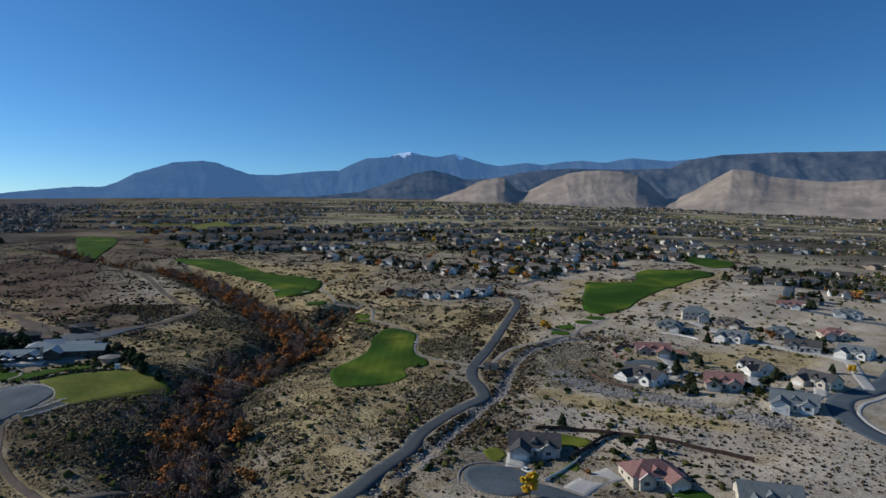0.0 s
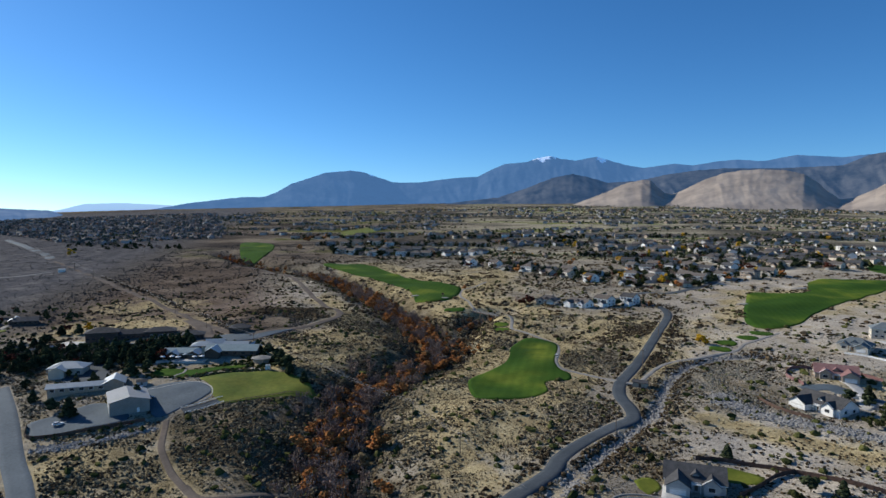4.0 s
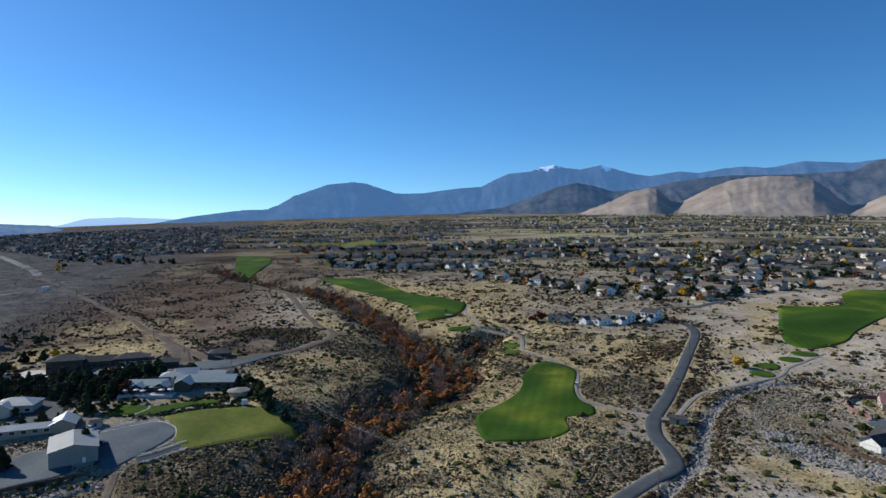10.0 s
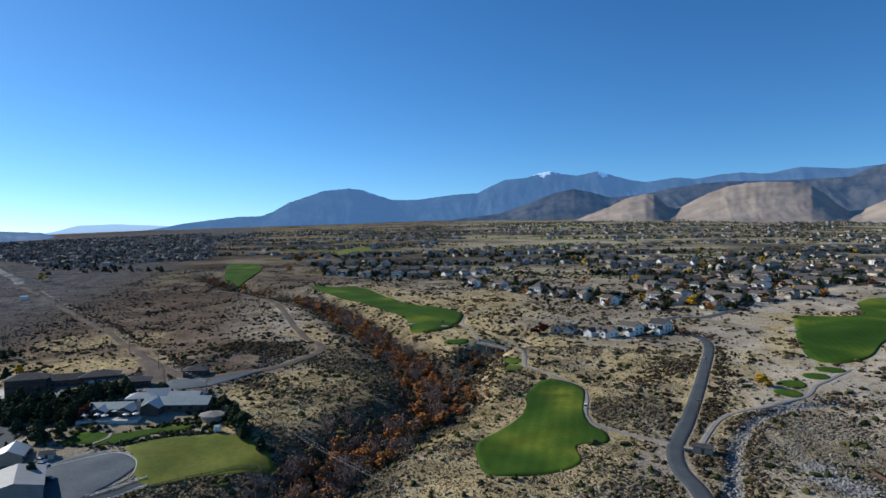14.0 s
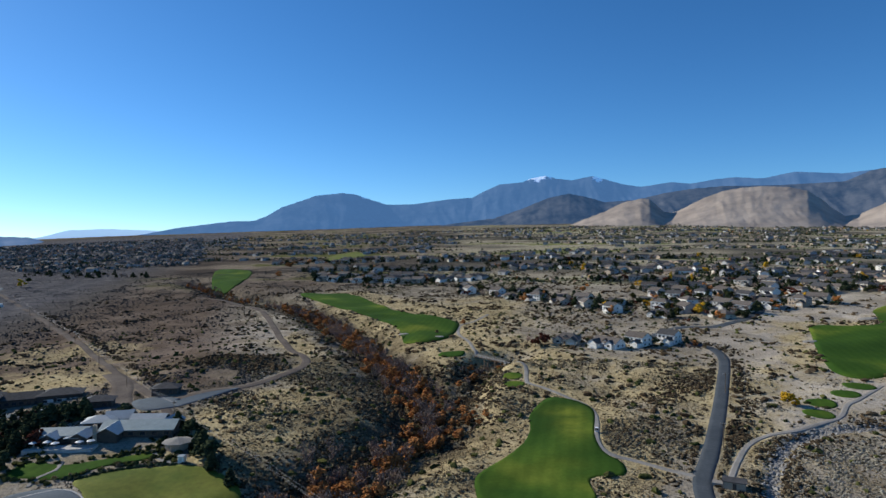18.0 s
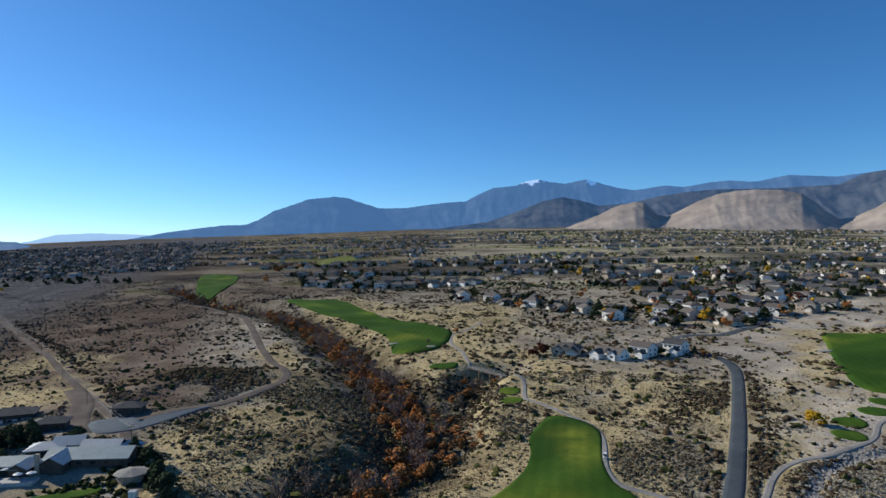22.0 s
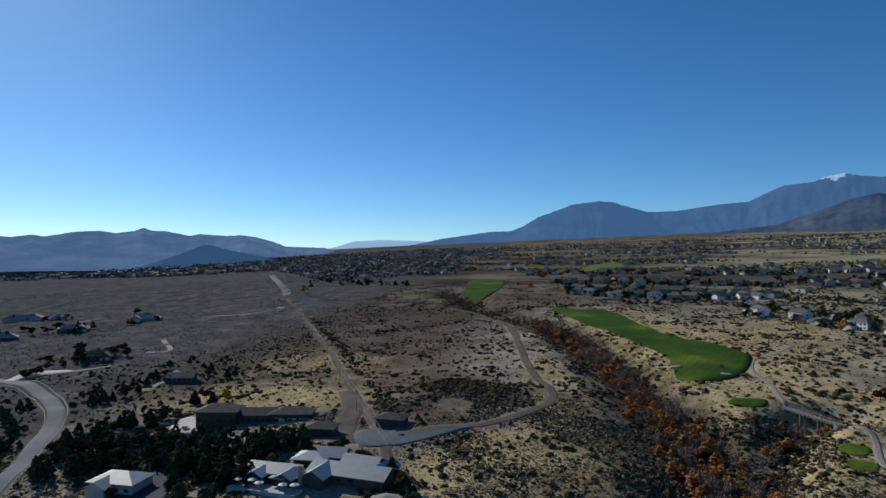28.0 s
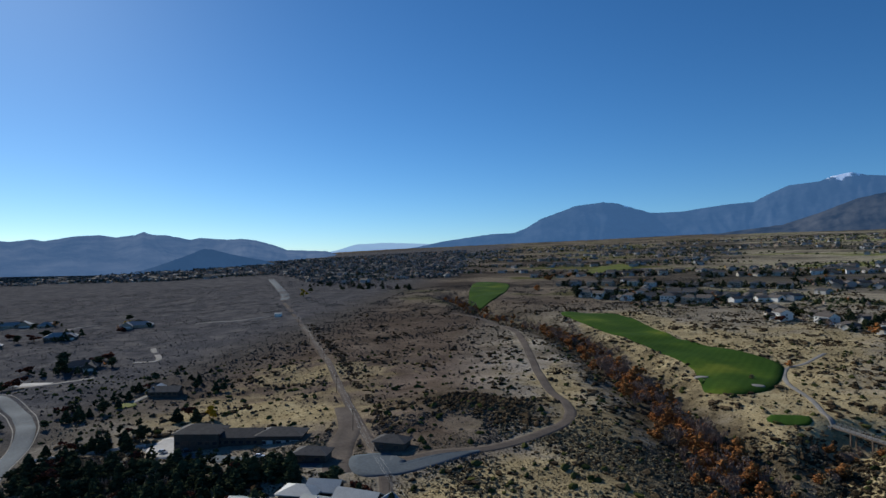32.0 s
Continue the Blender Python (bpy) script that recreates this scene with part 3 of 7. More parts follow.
def range_snow(a, e, f):
    peak = max(math.exp(-(((a - 4.2) / 1.7) ** 2)), 0.9 * math.exp(-(((a + 1.0) / 1.0) ** 2)), 0.75 * math.exp(-(((a - 20.3) / 0.9) ** 2)), 0.6 * math.exp(-(((a + 16.5) / 0.8) ** 2)))
    return max(0.0, (f - 0.80) / 0.2) * peak * 0.74


FAR_RANGE = [(43, 0.1), (40, 0.75), (38.0, 1.15), (36.1, 1.55), (33.2, 1.97), (31.7, 2.17), (29.7, 2.25), (28.6, 2.71), (27.3, 3.49), (25.7, 4.04), (24.4, 4.53), (22.0, 4.8), (20.8, 4.66), (19.7, 4.28), (18.0, 3.76), (15.7, 3.8), (12.2, 4.27), (10.2, 4.38), (9.2, 4.92), (7.7, 5.57), (5.7, 5.72), (4.9, 6.05), (3.6, 6.28), (2.6, 6.0), (1.3, 5.82), (-0.5, 6.15), (-1.5, 5.86), (-3.1, 5.37), (-4.6, 5.08), (-7.2, 5.4), (-8.7, 5.21), (-10.7, 5.51), (-12.2, 5.6), (-14.1, 5.39), (-16.5, 5.81), (-19.7, 5.47), (-22.0, 5.66), (-24.1, 5.8), (-50, 5.0)]
PALE_RANGE = [(56, 0.2), (47.4, 0.39), (45.4, 0.85), (43.9, 1.31), (41.3, 1.46), (37.6, 1.35), (34.5, 1.02), (28, 0.4)]
LEFT_HILLS = [(120, 1.0), (90, 1.5), (73.4, 1.43), (71.2, 1.59), (70.1, 1.47), (68.6, 1.67), (67.9, 1.54), (65.9, 1.93), (64.2, 2.05), (63.0, 1.87), (61.7, 2.08), (61.0, 2.33), (60.3, 2.09), (59.4, 2.1), (57.6, 1.73), (56.7, 1.88), (54.8, 1.75), (53.4, 1.81), (52.4, 1.71), (50.9, 1.31), (49.7, 0.85), (46.4, 0.75), (45.4, 0.44), (43, 0.1)]
DARK_HILLS = [(15.2, 1.5), (12.2, 2.0), (8.2, 2.5), (5.6, 3.38), (3.3, 4.3), (1.5, 4.64), (0, 4.31), (-1.6, 3.82), (-4.2, 3.96), (-6.7, 4.49), (-8.7, 4.76), (-11.2, 4.91), (-15.1, 4.8), (-19.8, 4.85), (-21.5, 5.58), (-24.1, 5.94), (-28.2, 6.02), (-34.4, 5.84), (-50, 5.5)]
TAN_HILLS = [(1.5, 1.8), (0.5, 2.2), (-1.6, 3.0), (-3.1, 3.74), (-4.7, 4.07), (-5.4, 3.97), (-6.5, 2.91), (-7.2, 2.77), (-7.7, 2.93), (-9.7, 3.95), (-11.2, 4.50), (-12.6, 4.70), (-14.1, 4.76), (-16.0, 4.62), (-17.3, 4.25), (-18.2, 3.6), (-19.0, 2.8), (-19.8, 2.2), (-20.7, 2.3), (-22.1, 2.97), (-23.8, 4.04), (-25.0, 4.72), (-26.7, 4.54), (-27.9, 4.07), (-29.8, 3.81), (-32.1, 3.55), (-34.5, 3.66), (-50, 3.5)]
# blue of these far slopes is air haze, put into base colour and emission
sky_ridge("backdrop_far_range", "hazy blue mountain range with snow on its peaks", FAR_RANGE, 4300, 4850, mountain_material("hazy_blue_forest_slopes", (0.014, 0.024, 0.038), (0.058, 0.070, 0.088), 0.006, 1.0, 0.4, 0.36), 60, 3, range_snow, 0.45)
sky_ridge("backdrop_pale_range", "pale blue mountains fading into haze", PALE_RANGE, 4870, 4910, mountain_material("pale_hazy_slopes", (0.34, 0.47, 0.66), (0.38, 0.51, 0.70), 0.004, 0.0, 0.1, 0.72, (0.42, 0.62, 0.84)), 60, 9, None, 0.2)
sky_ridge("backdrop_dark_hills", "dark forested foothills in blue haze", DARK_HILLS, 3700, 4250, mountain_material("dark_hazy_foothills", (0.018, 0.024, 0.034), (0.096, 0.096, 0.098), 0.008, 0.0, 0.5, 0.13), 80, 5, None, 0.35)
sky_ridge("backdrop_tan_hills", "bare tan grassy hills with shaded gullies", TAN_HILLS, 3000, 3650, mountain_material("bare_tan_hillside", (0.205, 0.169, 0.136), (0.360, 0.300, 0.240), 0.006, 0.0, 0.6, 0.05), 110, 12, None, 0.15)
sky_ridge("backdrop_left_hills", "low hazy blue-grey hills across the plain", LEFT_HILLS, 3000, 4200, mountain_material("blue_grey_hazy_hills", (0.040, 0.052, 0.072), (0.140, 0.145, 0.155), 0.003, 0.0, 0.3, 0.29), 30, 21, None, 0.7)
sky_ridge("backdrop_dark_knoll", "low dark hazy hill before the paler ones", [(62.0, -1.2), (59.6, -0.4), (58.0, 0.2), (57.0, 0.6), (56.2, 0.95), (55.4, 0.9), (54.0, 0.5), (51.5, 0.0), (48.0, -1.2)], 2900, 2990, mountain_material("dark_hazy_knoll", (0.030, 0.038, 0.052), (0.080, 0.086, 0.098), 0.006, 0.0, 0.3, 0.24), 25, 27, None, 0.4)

# ---- fairways, lawns, roads ----
sheet("fairway", [(-31, 372), (-29, 390), (-22, 405), (-9, 401), (-1, 384), (-1, 350), (2, 330), (9, 322), (9, 311), (-3, 307), (-1, 290), (-9, 281), (-19, 275), (-31, 271), (-37, 274), (-44, 295), (-42, 308), (-33, 329), (-29, 351)], MAT["fairway"], "mown green golf fairway beside the ravine", "golf fairway", (-19, 325), worn=((-10, 362, 7, 20, 0.8), (-17, 384, 8, 7, 0.5), (-4, 300, 9, 5, 0.5), (-14, 318, 10, 6, 0.25)))
sheet("fairway", [(-356, 801), (-330, 812), (-302, 813), (-255, 760), (-212, 699), (-157, 652), (-124, 626), (-114, 612), (-111, 592), (-110, 560), (-114, 545), (-126, 531), (-139, 534), (-145, 543), (-150, 566), (-178, 608), (-225, 664), (-302, 740)], MAT["fairway"], "long mown green golf fairway on a slope", "golf fairway", (-200, 690))
sheet("fairway", [(158, 581), (172, 616), (221, 629), (245, 698), (281, 728), (335, 700), (305, 655), (240, 582), (197, 523), (162, 468), (135, 476)], MAT["fairway"], "wide mown green golf fairway below houses", "golf fairway", (215, 605))
sheet("fairway", [(350, 833), (399, 876), (403, 791), (356, 751)], MAT["fairway"], "small far green golf fairway", "golf fairway")
sheet("fairway", [(-692, 1140), (-622, 1133), (-558, 1026), (-506, 893), (-531, 879)], MAT["fairway"], "distant square green golf fairway", "golf fairway")
sheet("fairway", [(-594, 1438), (-592, 1613), (-517, 1478), (-543, 1348)], MAT["lawn"], "distant yellow-green fairway", "golf fairway")
for tx, ty, tr in ((108, 411, 6), (101, 393, 6), (125, 428, 6), (138, 446, 7), (-95, 493, 8), (-47, 443, 5), (-44, 425, 5)):
    sheet("tee_green", [(tx - tr, ty - 4), (tx, ty - 7), (tx + tr, ty - 3), (tx + tr, ty + 5), (tx, ty + 7), (tx - tr, ty + 4)], MAT["fairway"], "small oval mown golf tee", "golf tee", rings=5)
sheet("school_lawn", [(-185, 262), (-175, 274), (-154, 284), (-134, 280), (-123, 271), (-120, 263), (-141, 248), (-153, 236), (-165, 243), (-174, 254)], MAT["lawn"], "yellow-green mown playing lawn beside the parking court", "lawn", (-155, 261))
sheet("parking_court", [(-203, 248), (-196, 254), (-186, 256), (-173, 252), (-167, 245), (-170, 227), (-175, 214), (-190, 226), (-206, 237)], MAT["street"], "grey asphalt turning court beside the lawn", "parking lot")
sheet("service_yard", [(-228, 197), (-221, 210), (-217, 222), (-205, 222), (-188, 212), (-187, 205), (-196, 197), (-213, 185), (-221, 190)], MAT["street"], "grey paved service yard beside the barn", "parking lot")
strip("road", ROAD, 6.4, MAT["asphalt"], "winding dark asphalt road with pale shoulders", "road")
strip("cart_path", [(44, 306), (47, 316), (53, 333), (61, 351), (72, 364), (85, 370), (99, 380), (110, 393), (119, 410), (128, 420), (150, 450)], 2.4, MAT["path"], "pale concrete golf cart path", "path", 0.3)
strip("cart_path", [(-56, 476), (-42, 464), (-37, 430), (-26, 419), (-14, 407), (-5, 395), (0, 374), (0, 343), (4, 329), (15, 325), (34, 314)], 2.4, MAT["path"], "pale cart path round the fairway", "path", 0.3)
strip("cart_path", [(-77, 494), (-92, 541), (-105, 568), (-111, 603), (-104, 625), (-95, 660)], 2.4, MAT["path"], "pale cart path beyond the bridge", "path", 0.3)
strip("dirt_track", [(-879, 842), (-599, 642), (-419, 511), (-318, 431), (-257, 383), (-212, 347), (-160, 290)], 4.6, MAT["dirt_road"], "straight dirt track under a power line", "dirt road", 0.25)
strip("dirt_road", [(-479, 769), (-408, 732), (-346, 682), (-287, 599), (-235, 521), (-194, 468), (-182, 447), (-178, 425), (-187, 396), (-203, 373), (-218, 352), (-238, 345)], 5.6, MAT["dirt_road"], "grey-brown dirt road curving round a low hill", "dirt road", 0.25)
strip("dirt_lane", [(-300, 413), (-268, 385), (-250, 362), (-236, 346), (-225, 335)], 11.0, MAT["dirt_road"], "wide packed dirt lane into the yards", "dirt road", 0.25)
strip("paved_road", STREET, 8.4, MAT["street"], "grey street below the service yard", "road", 0.3)
strip("foot_trail", [(-121, 160), (-109, 153), (-98, 160), (-87, 174)], 2.2, MAT["dirt_road"], "narrow dirt footpath branch above the creek", "path", 0.2)
strip("foot_trail", [(-169, 213), (-159, 198), (-150, 185), (-138, 173), (-125, 162), (-108, 150)], 2.6, MAT["dirt_road"], "narrow dirt footpath through sagebrush", "path", 0.2)
strip("paved_road", [(-1400, 1230), (-1186, 1077), (-934, 894), (-879, 842)], 14.0, MAT["street"], "distant straight paved road", "road", 0.3)
strip("paved_road", [(-290, 215), (-329, 245), (-350, 260), (-385, 281), (-425, 303), (-467, 317), (-521, 327), (-574, 328), (-640, 318)], 9.0, MAT["street"], "wide grey street curving past conifers", "road", 0.3)
strip("pavement", [(-297, 224), (-333, 252), (-354, 267), (-388, 288.5), (-428, 310.5), (-469, 324.5), (-522, 334.5), (-575, 335.5)], 0.5, MAT["path"], "pale concrete kerb and pavement", "pavement", 0.45)
strip("pavement", [(-325, 238), (-346, 253), (-382, 273.5), (-421, 295.5), (-465, 309.5), (-520, 319.5), (-573, 320.5)], 0.5, MAT["path"], "pale concrete kerb", "pavement", 0.45)
strip("driveway", [(-574, 330), (-590, 352), (-560, 368)], 8.0, MAT["concrete"], "pale concrete driveway", "driveway", 0.3)
strip("driveway", [(-236, 336), (-265, 331), (-290, 325), (-318, 322), (-345, 326)], 8.0, MAT["street"], "grey drive along the long building", "driveway", 0.3)
sheet("driveway", [(-348, 338), (-338, 322), (-318, 316), (-312, 322), (-322, 330), (-330, 340)], MAT["concrete"], "sunlit pale concrete forecourt", "driveway", rings=6)
sheet("driveway", [(-212, 352), (-222, 362), (-234, 352), (-216, 338), (-200, 356), (-192, 384), (-198, 378)], MAT["street"], "pale gravel turning area by a dark house", "driveway", rings=6)
sheet("parking_court", [(-282, 280), (-270, 286), (-238, 258), (-231, 244), (-262, 249)], MAT["asphalt"], "dark asphalt parking lot among trees", "parking lot", rings=8)
sheet("garden_lawn", [(-216, 262), (-203, 261), (-191, 263), (-184, 274), (-174, 286), (-172, 291), (-177, 292), (-188, 282), (-200, 274), (-216, 271)], MAT["fairway"], "strip of bright green garden lawn with paths", "lawn", rings=5)
strip("garden_path", [(-199, 256), (-201, 262), (-200, 269), (-204, 276)], 1.5, MAT["path"], "pale winding garden path", "path", 0.5)
strip("garden_path", [(-177, 296), (-175, 292), (-171, 289), (-165, 285), (-159, 284)], 1.5, MAT["path"], "pale curved path to the pavilion", "path", 0.5)
strip("pavement", [(-207, 237), (-204, 243), (-199, 247), (-194, 251), (-186, 255), (-178, 254.5), (-172, 252), (-167, 246), (-164.5, 240), (-167, 234)], 0.4, MAT["concrete"], "pale concrete kerb round the court", "pavement", 0.5)
CAMPUS = smooth_line([(-250, 240), (-232, 300), (-225, 320), (-180, 322), (-160, 300), (-150, 285), (-170, 286), (-200, 250), (-215, 232)], 4.0, True)
CLEAR_PATCHES.append(CAMPUS)
strip("parking_strip", [(-168, 223), (-157, 238)], 4.5, MAT["asphalt"], "dark asphalt parking strip between railings", "parking lot", 0.3)
sheet("street", [(28, 175), (31, 182), (40, 185), (49, 182), (54, 175), (52, 166), (46, 161), (34, 164)], MAT["street"], "grey asphalt cul-de-sac", "road", rings=8, lift=0.3)
strip("street", [(46, 171), (56, 165), (68, 157), (90, 143), (130, 120), (200, 70), (300, -30)], 9.0, MAT["street"], "grey asphalt residential street", "road", 0.32)
strip("pavement", [(26, 170), (26.5, 178), (31, 184.5), (40, 187.3), (50, 184), (56, 176), (60, 169.5), (72, 161.5), (94, 147.5)], 0.6, MAT["path"], "pale concrete kerb round the cul-de-sac", "pavement", 0.45)
strip("driveway", [(47.5, 184), (48.5, 189), (49.5, 196)], 7.5, MAT["concrete"], "broad pale concrete driveway", "driveway", 0.4)
strip("driveway", [(66, 165), (74, 174), (84, 180)], 9.0, MAT["concrete"], "broad pale concrete driveway", "driveway", 0.4)
strip("street", [(300, 330), (256, 286), (236, 272), (214, 256), (203, 236), (205, 212), (220, 180), (250, 120), (270, 40)], 11.0, MAT["street"], "wide grey asphalt street on the hillside", "road", 0.32)
strip("pavement", [(262, 280), (242, 266), (221, 250), (210, 235), (212, 215), (226, 184)], 1.6, MAT["concrete"], "pale concrete kerb and pavement", "pavement", 0.45)
strip("street", [(214, 262), (200, 268), (183, 280), (168, 294), (151, 306), (138, 319), (126, 316)], 8.5, MAT["street"], "grey asphalt side street between houses", "road", 0.32)
strip("street", [(420, 690), (392, 633), (345, 550), (324, 497), (330, 460), (352, 420)], 9.0, MAT["street"], "grey street curving between distant houses", "road", 0.32)
strip("street", [(40, 562), (70, 600), (110, 625), (150, 690), (160, 800)], 8.0, MAT["asphalt"], "asphalt street among houses", "road", 0.3)
strip("driveway", [(-762, 611), (-737, 637), (-717, 695)], 4.5, MAT["path"], "pale gravel drive across the sagebrush plain", "driveway", 0.4)
strip("driveway", [(-829, 468), (-894, 517), (-896, 556)], 4.5, MAT["path"], "pale gravel drive across the sagebrush plain", "driveway", 0.4)
strip("driveway", [(-577, 353), (-558, 365), (-557, 380), (-551, 395)], 4.5, MAT["path"], "pale gravel drive across the sagebrush plain", "driveway", 0.4)
strip("driveway", [(-580, 440), (-567, 455), (-630, 485)], 4.5, MAT["path"], "pale gravel drive across the sagebrush plain", "driveway", 0.4)
strip("driveway", [(-436, 359), (-444, 376), (-444, 384)], 4.5, MAT["path"], "pale gravel drive across the sagebrush plain", "driveway", 0.4)
sheet("garden_lawn", [(60, 180), (66, 186), (70, 190), (72, 184), (64, 176)], MAT["lawn"], "small front lawn", "lawn", rings=4)
sheet("garden_lawn", [(40, 188), (45, 194), (42, 200), (36, 196)], MAT["lawn"], "small yellowing side lawn", "lawn", rings=4)
sheet("garden_lawn", [(60, 212), (72, 216), (82, 210), (78, 204), (66, 207)], MAT["lawn"], "green back lawn behind a house", "lawn", rings=4)
sheet("garden_lawn", [(98, 162), (106, 166), (112, 160), (104, 154)], MAT["fairway"], "dark green front lawn", "lawn", rings=4)
sheet("garden_lawn", [(-446, 362), (-438, 368), (-430, 364), (-438, 357)], MAT["lawn"], "small round green lawn", "lawn", rings=4)
for line, wide in (([(151, 306), (148, 297), (143, 291)], 6.5), ([(160, 300), (166, 296), (170, 287)], 6.5), ([(205, 262), (200, 256), (194, 252)], 6.5), ([(151, 308), (152, 318), (150, 330)], 6.0), ([(207, 262), (211, 268), (214, 274)], 6.0), ([(183, 279), (188, 290), (192, 300)], 6.0), ([(330, 480), (322, 486), (318, 490)], 6.5), ([(240, 274), (250, 300), (262, 325)], 6.5), ([(262, 325), (255, 340), (240, 352), (226, 372), (214, 398), (205, 425)], 7.0)):
    strip("driveway", line, wide, MAT["concrete"], "pale concrete driveway up to a house", "driveway", 0.4)
for bx, by, br in ((222, 652, 6), (150, 560, 4), (-151, 566, 3.5), (-118, 555, 3)):
    sheet("sand_bunker", [(bx - br, by - 0.4 * br), (bx, by - 0.7 * br), (bx + br, by - 0.3 * br), (bx + br, by + 0.4 * br), (bx, by + 0.7 * br), (bx - br, by + 0.4 * br)], MAT["path"], "pale sand bunker at the fairway edge", "sand bunker", rings=4, lift=0.55)


# ---- houses ----
def turned(piece):
    return [(-y, x, z) for x, y, z in piece[0]], piece[1]


def moved(piece, dx, dy, dz=0.0):
    return [(x + dx, y + dy, z + dz) for x, y, z in piece[0]], piece[1]


def gable_walls(w, d, h, rise, low=-3.0):
    s = [(-d / 2, low), (d / 2, low), (d / 2, h), (0, h + rise), (-d / 2, h)]
    v = [(-w / 2, y, z) for y, z in s] + [(w / 2, y, z) for y, z in s]
    return v, [(4, 3, 2, 1, 0), (5, 6, 7, 8, 9)] + [(i, (i + 1) % 5, (i + 1) % 5 + 5, i + 5) for i in range(5)]


def gable_roof(w, d, h, rise, over=0.6, thick=0.25):
    k = rise / (d / 2)
    D, drop, X = d / 2 + over, over * k, w / 2 + over
    s = [(-D, h - drop + thick), (0, h + rise + thick), (D, h - drop + thick), (D, h - drop), (0, h + rise), (-D, h - drop)]
    v = [(-X, y, z) for y, z in s] + [(X, y, z) for y, z in s]
    f = [(i, (i + 1) % 6, (i + 1) % 6 + 6, i + 6) for i in range(6)]
    f = [q[::-1] for q in f]
    return v, f + [(0, 1, 4, 5), (1, 2, 3, 4), (11, 10, 7, 6), (10, 9, 8, 7)]


def hip_roof(w, d, h, rise, over=0.6, thick=0.25):
    X, Y = w / 2 + over, d / 2 + over
    r = max(0.5, X - Y)
    z = h + thick
    v = [(-X, -Y, h), (X, -Y, h), (X, Y, h), (-X, Y, h), (-X, -Y, z), (X, -Y, z), (X, Y, z), (-X, Y, z), (-r, 0, z + rise), (r, 0, z + rise)]
    return v, [(3, 2, 1, 0), (0, 1, 5, 4), (1, 2, 6, 5), (2, 3, 7, 6), (3, 0, 4, 7), (4, 5, 9, 8), (5, 6, 9), (6, 7, 8, 9), (7, 4, 8)]


def window(parent, side, along, face, z, w, h, panes=1):
    """A framed window on a wall; side: front, back, left or right; along: where on the wall; face: how far the wall is from the middle."""
    f = join(box(-w / 2 - 0.12, -0.08, -h / 2 - 0.12, w / 2 + 0.12, 0.02, h / 2 + 0.12))
    g = box(-w / 2, -0.11, -h / 2, w / 2, -0.075, h / 2)
    place = {"front": lambda p: (p[0] + along, p[1] - face, p[2] + z), "back": lambda p: (along - p[0], face - p[1], p[2] + z),
             "left": lambda p: (p[1] - face, along - p[0], p[2] + z), "right": lambda p: (face - p[1], p[0] + along, p[2] + z)}[side]
    frame_ob = part("window", [place(p) for p in f[0]], f[1], MAT["trim"], parent)
    part("pane", [place(p) for p in g[0]], g[1], MAT["glass"], frame_ob)


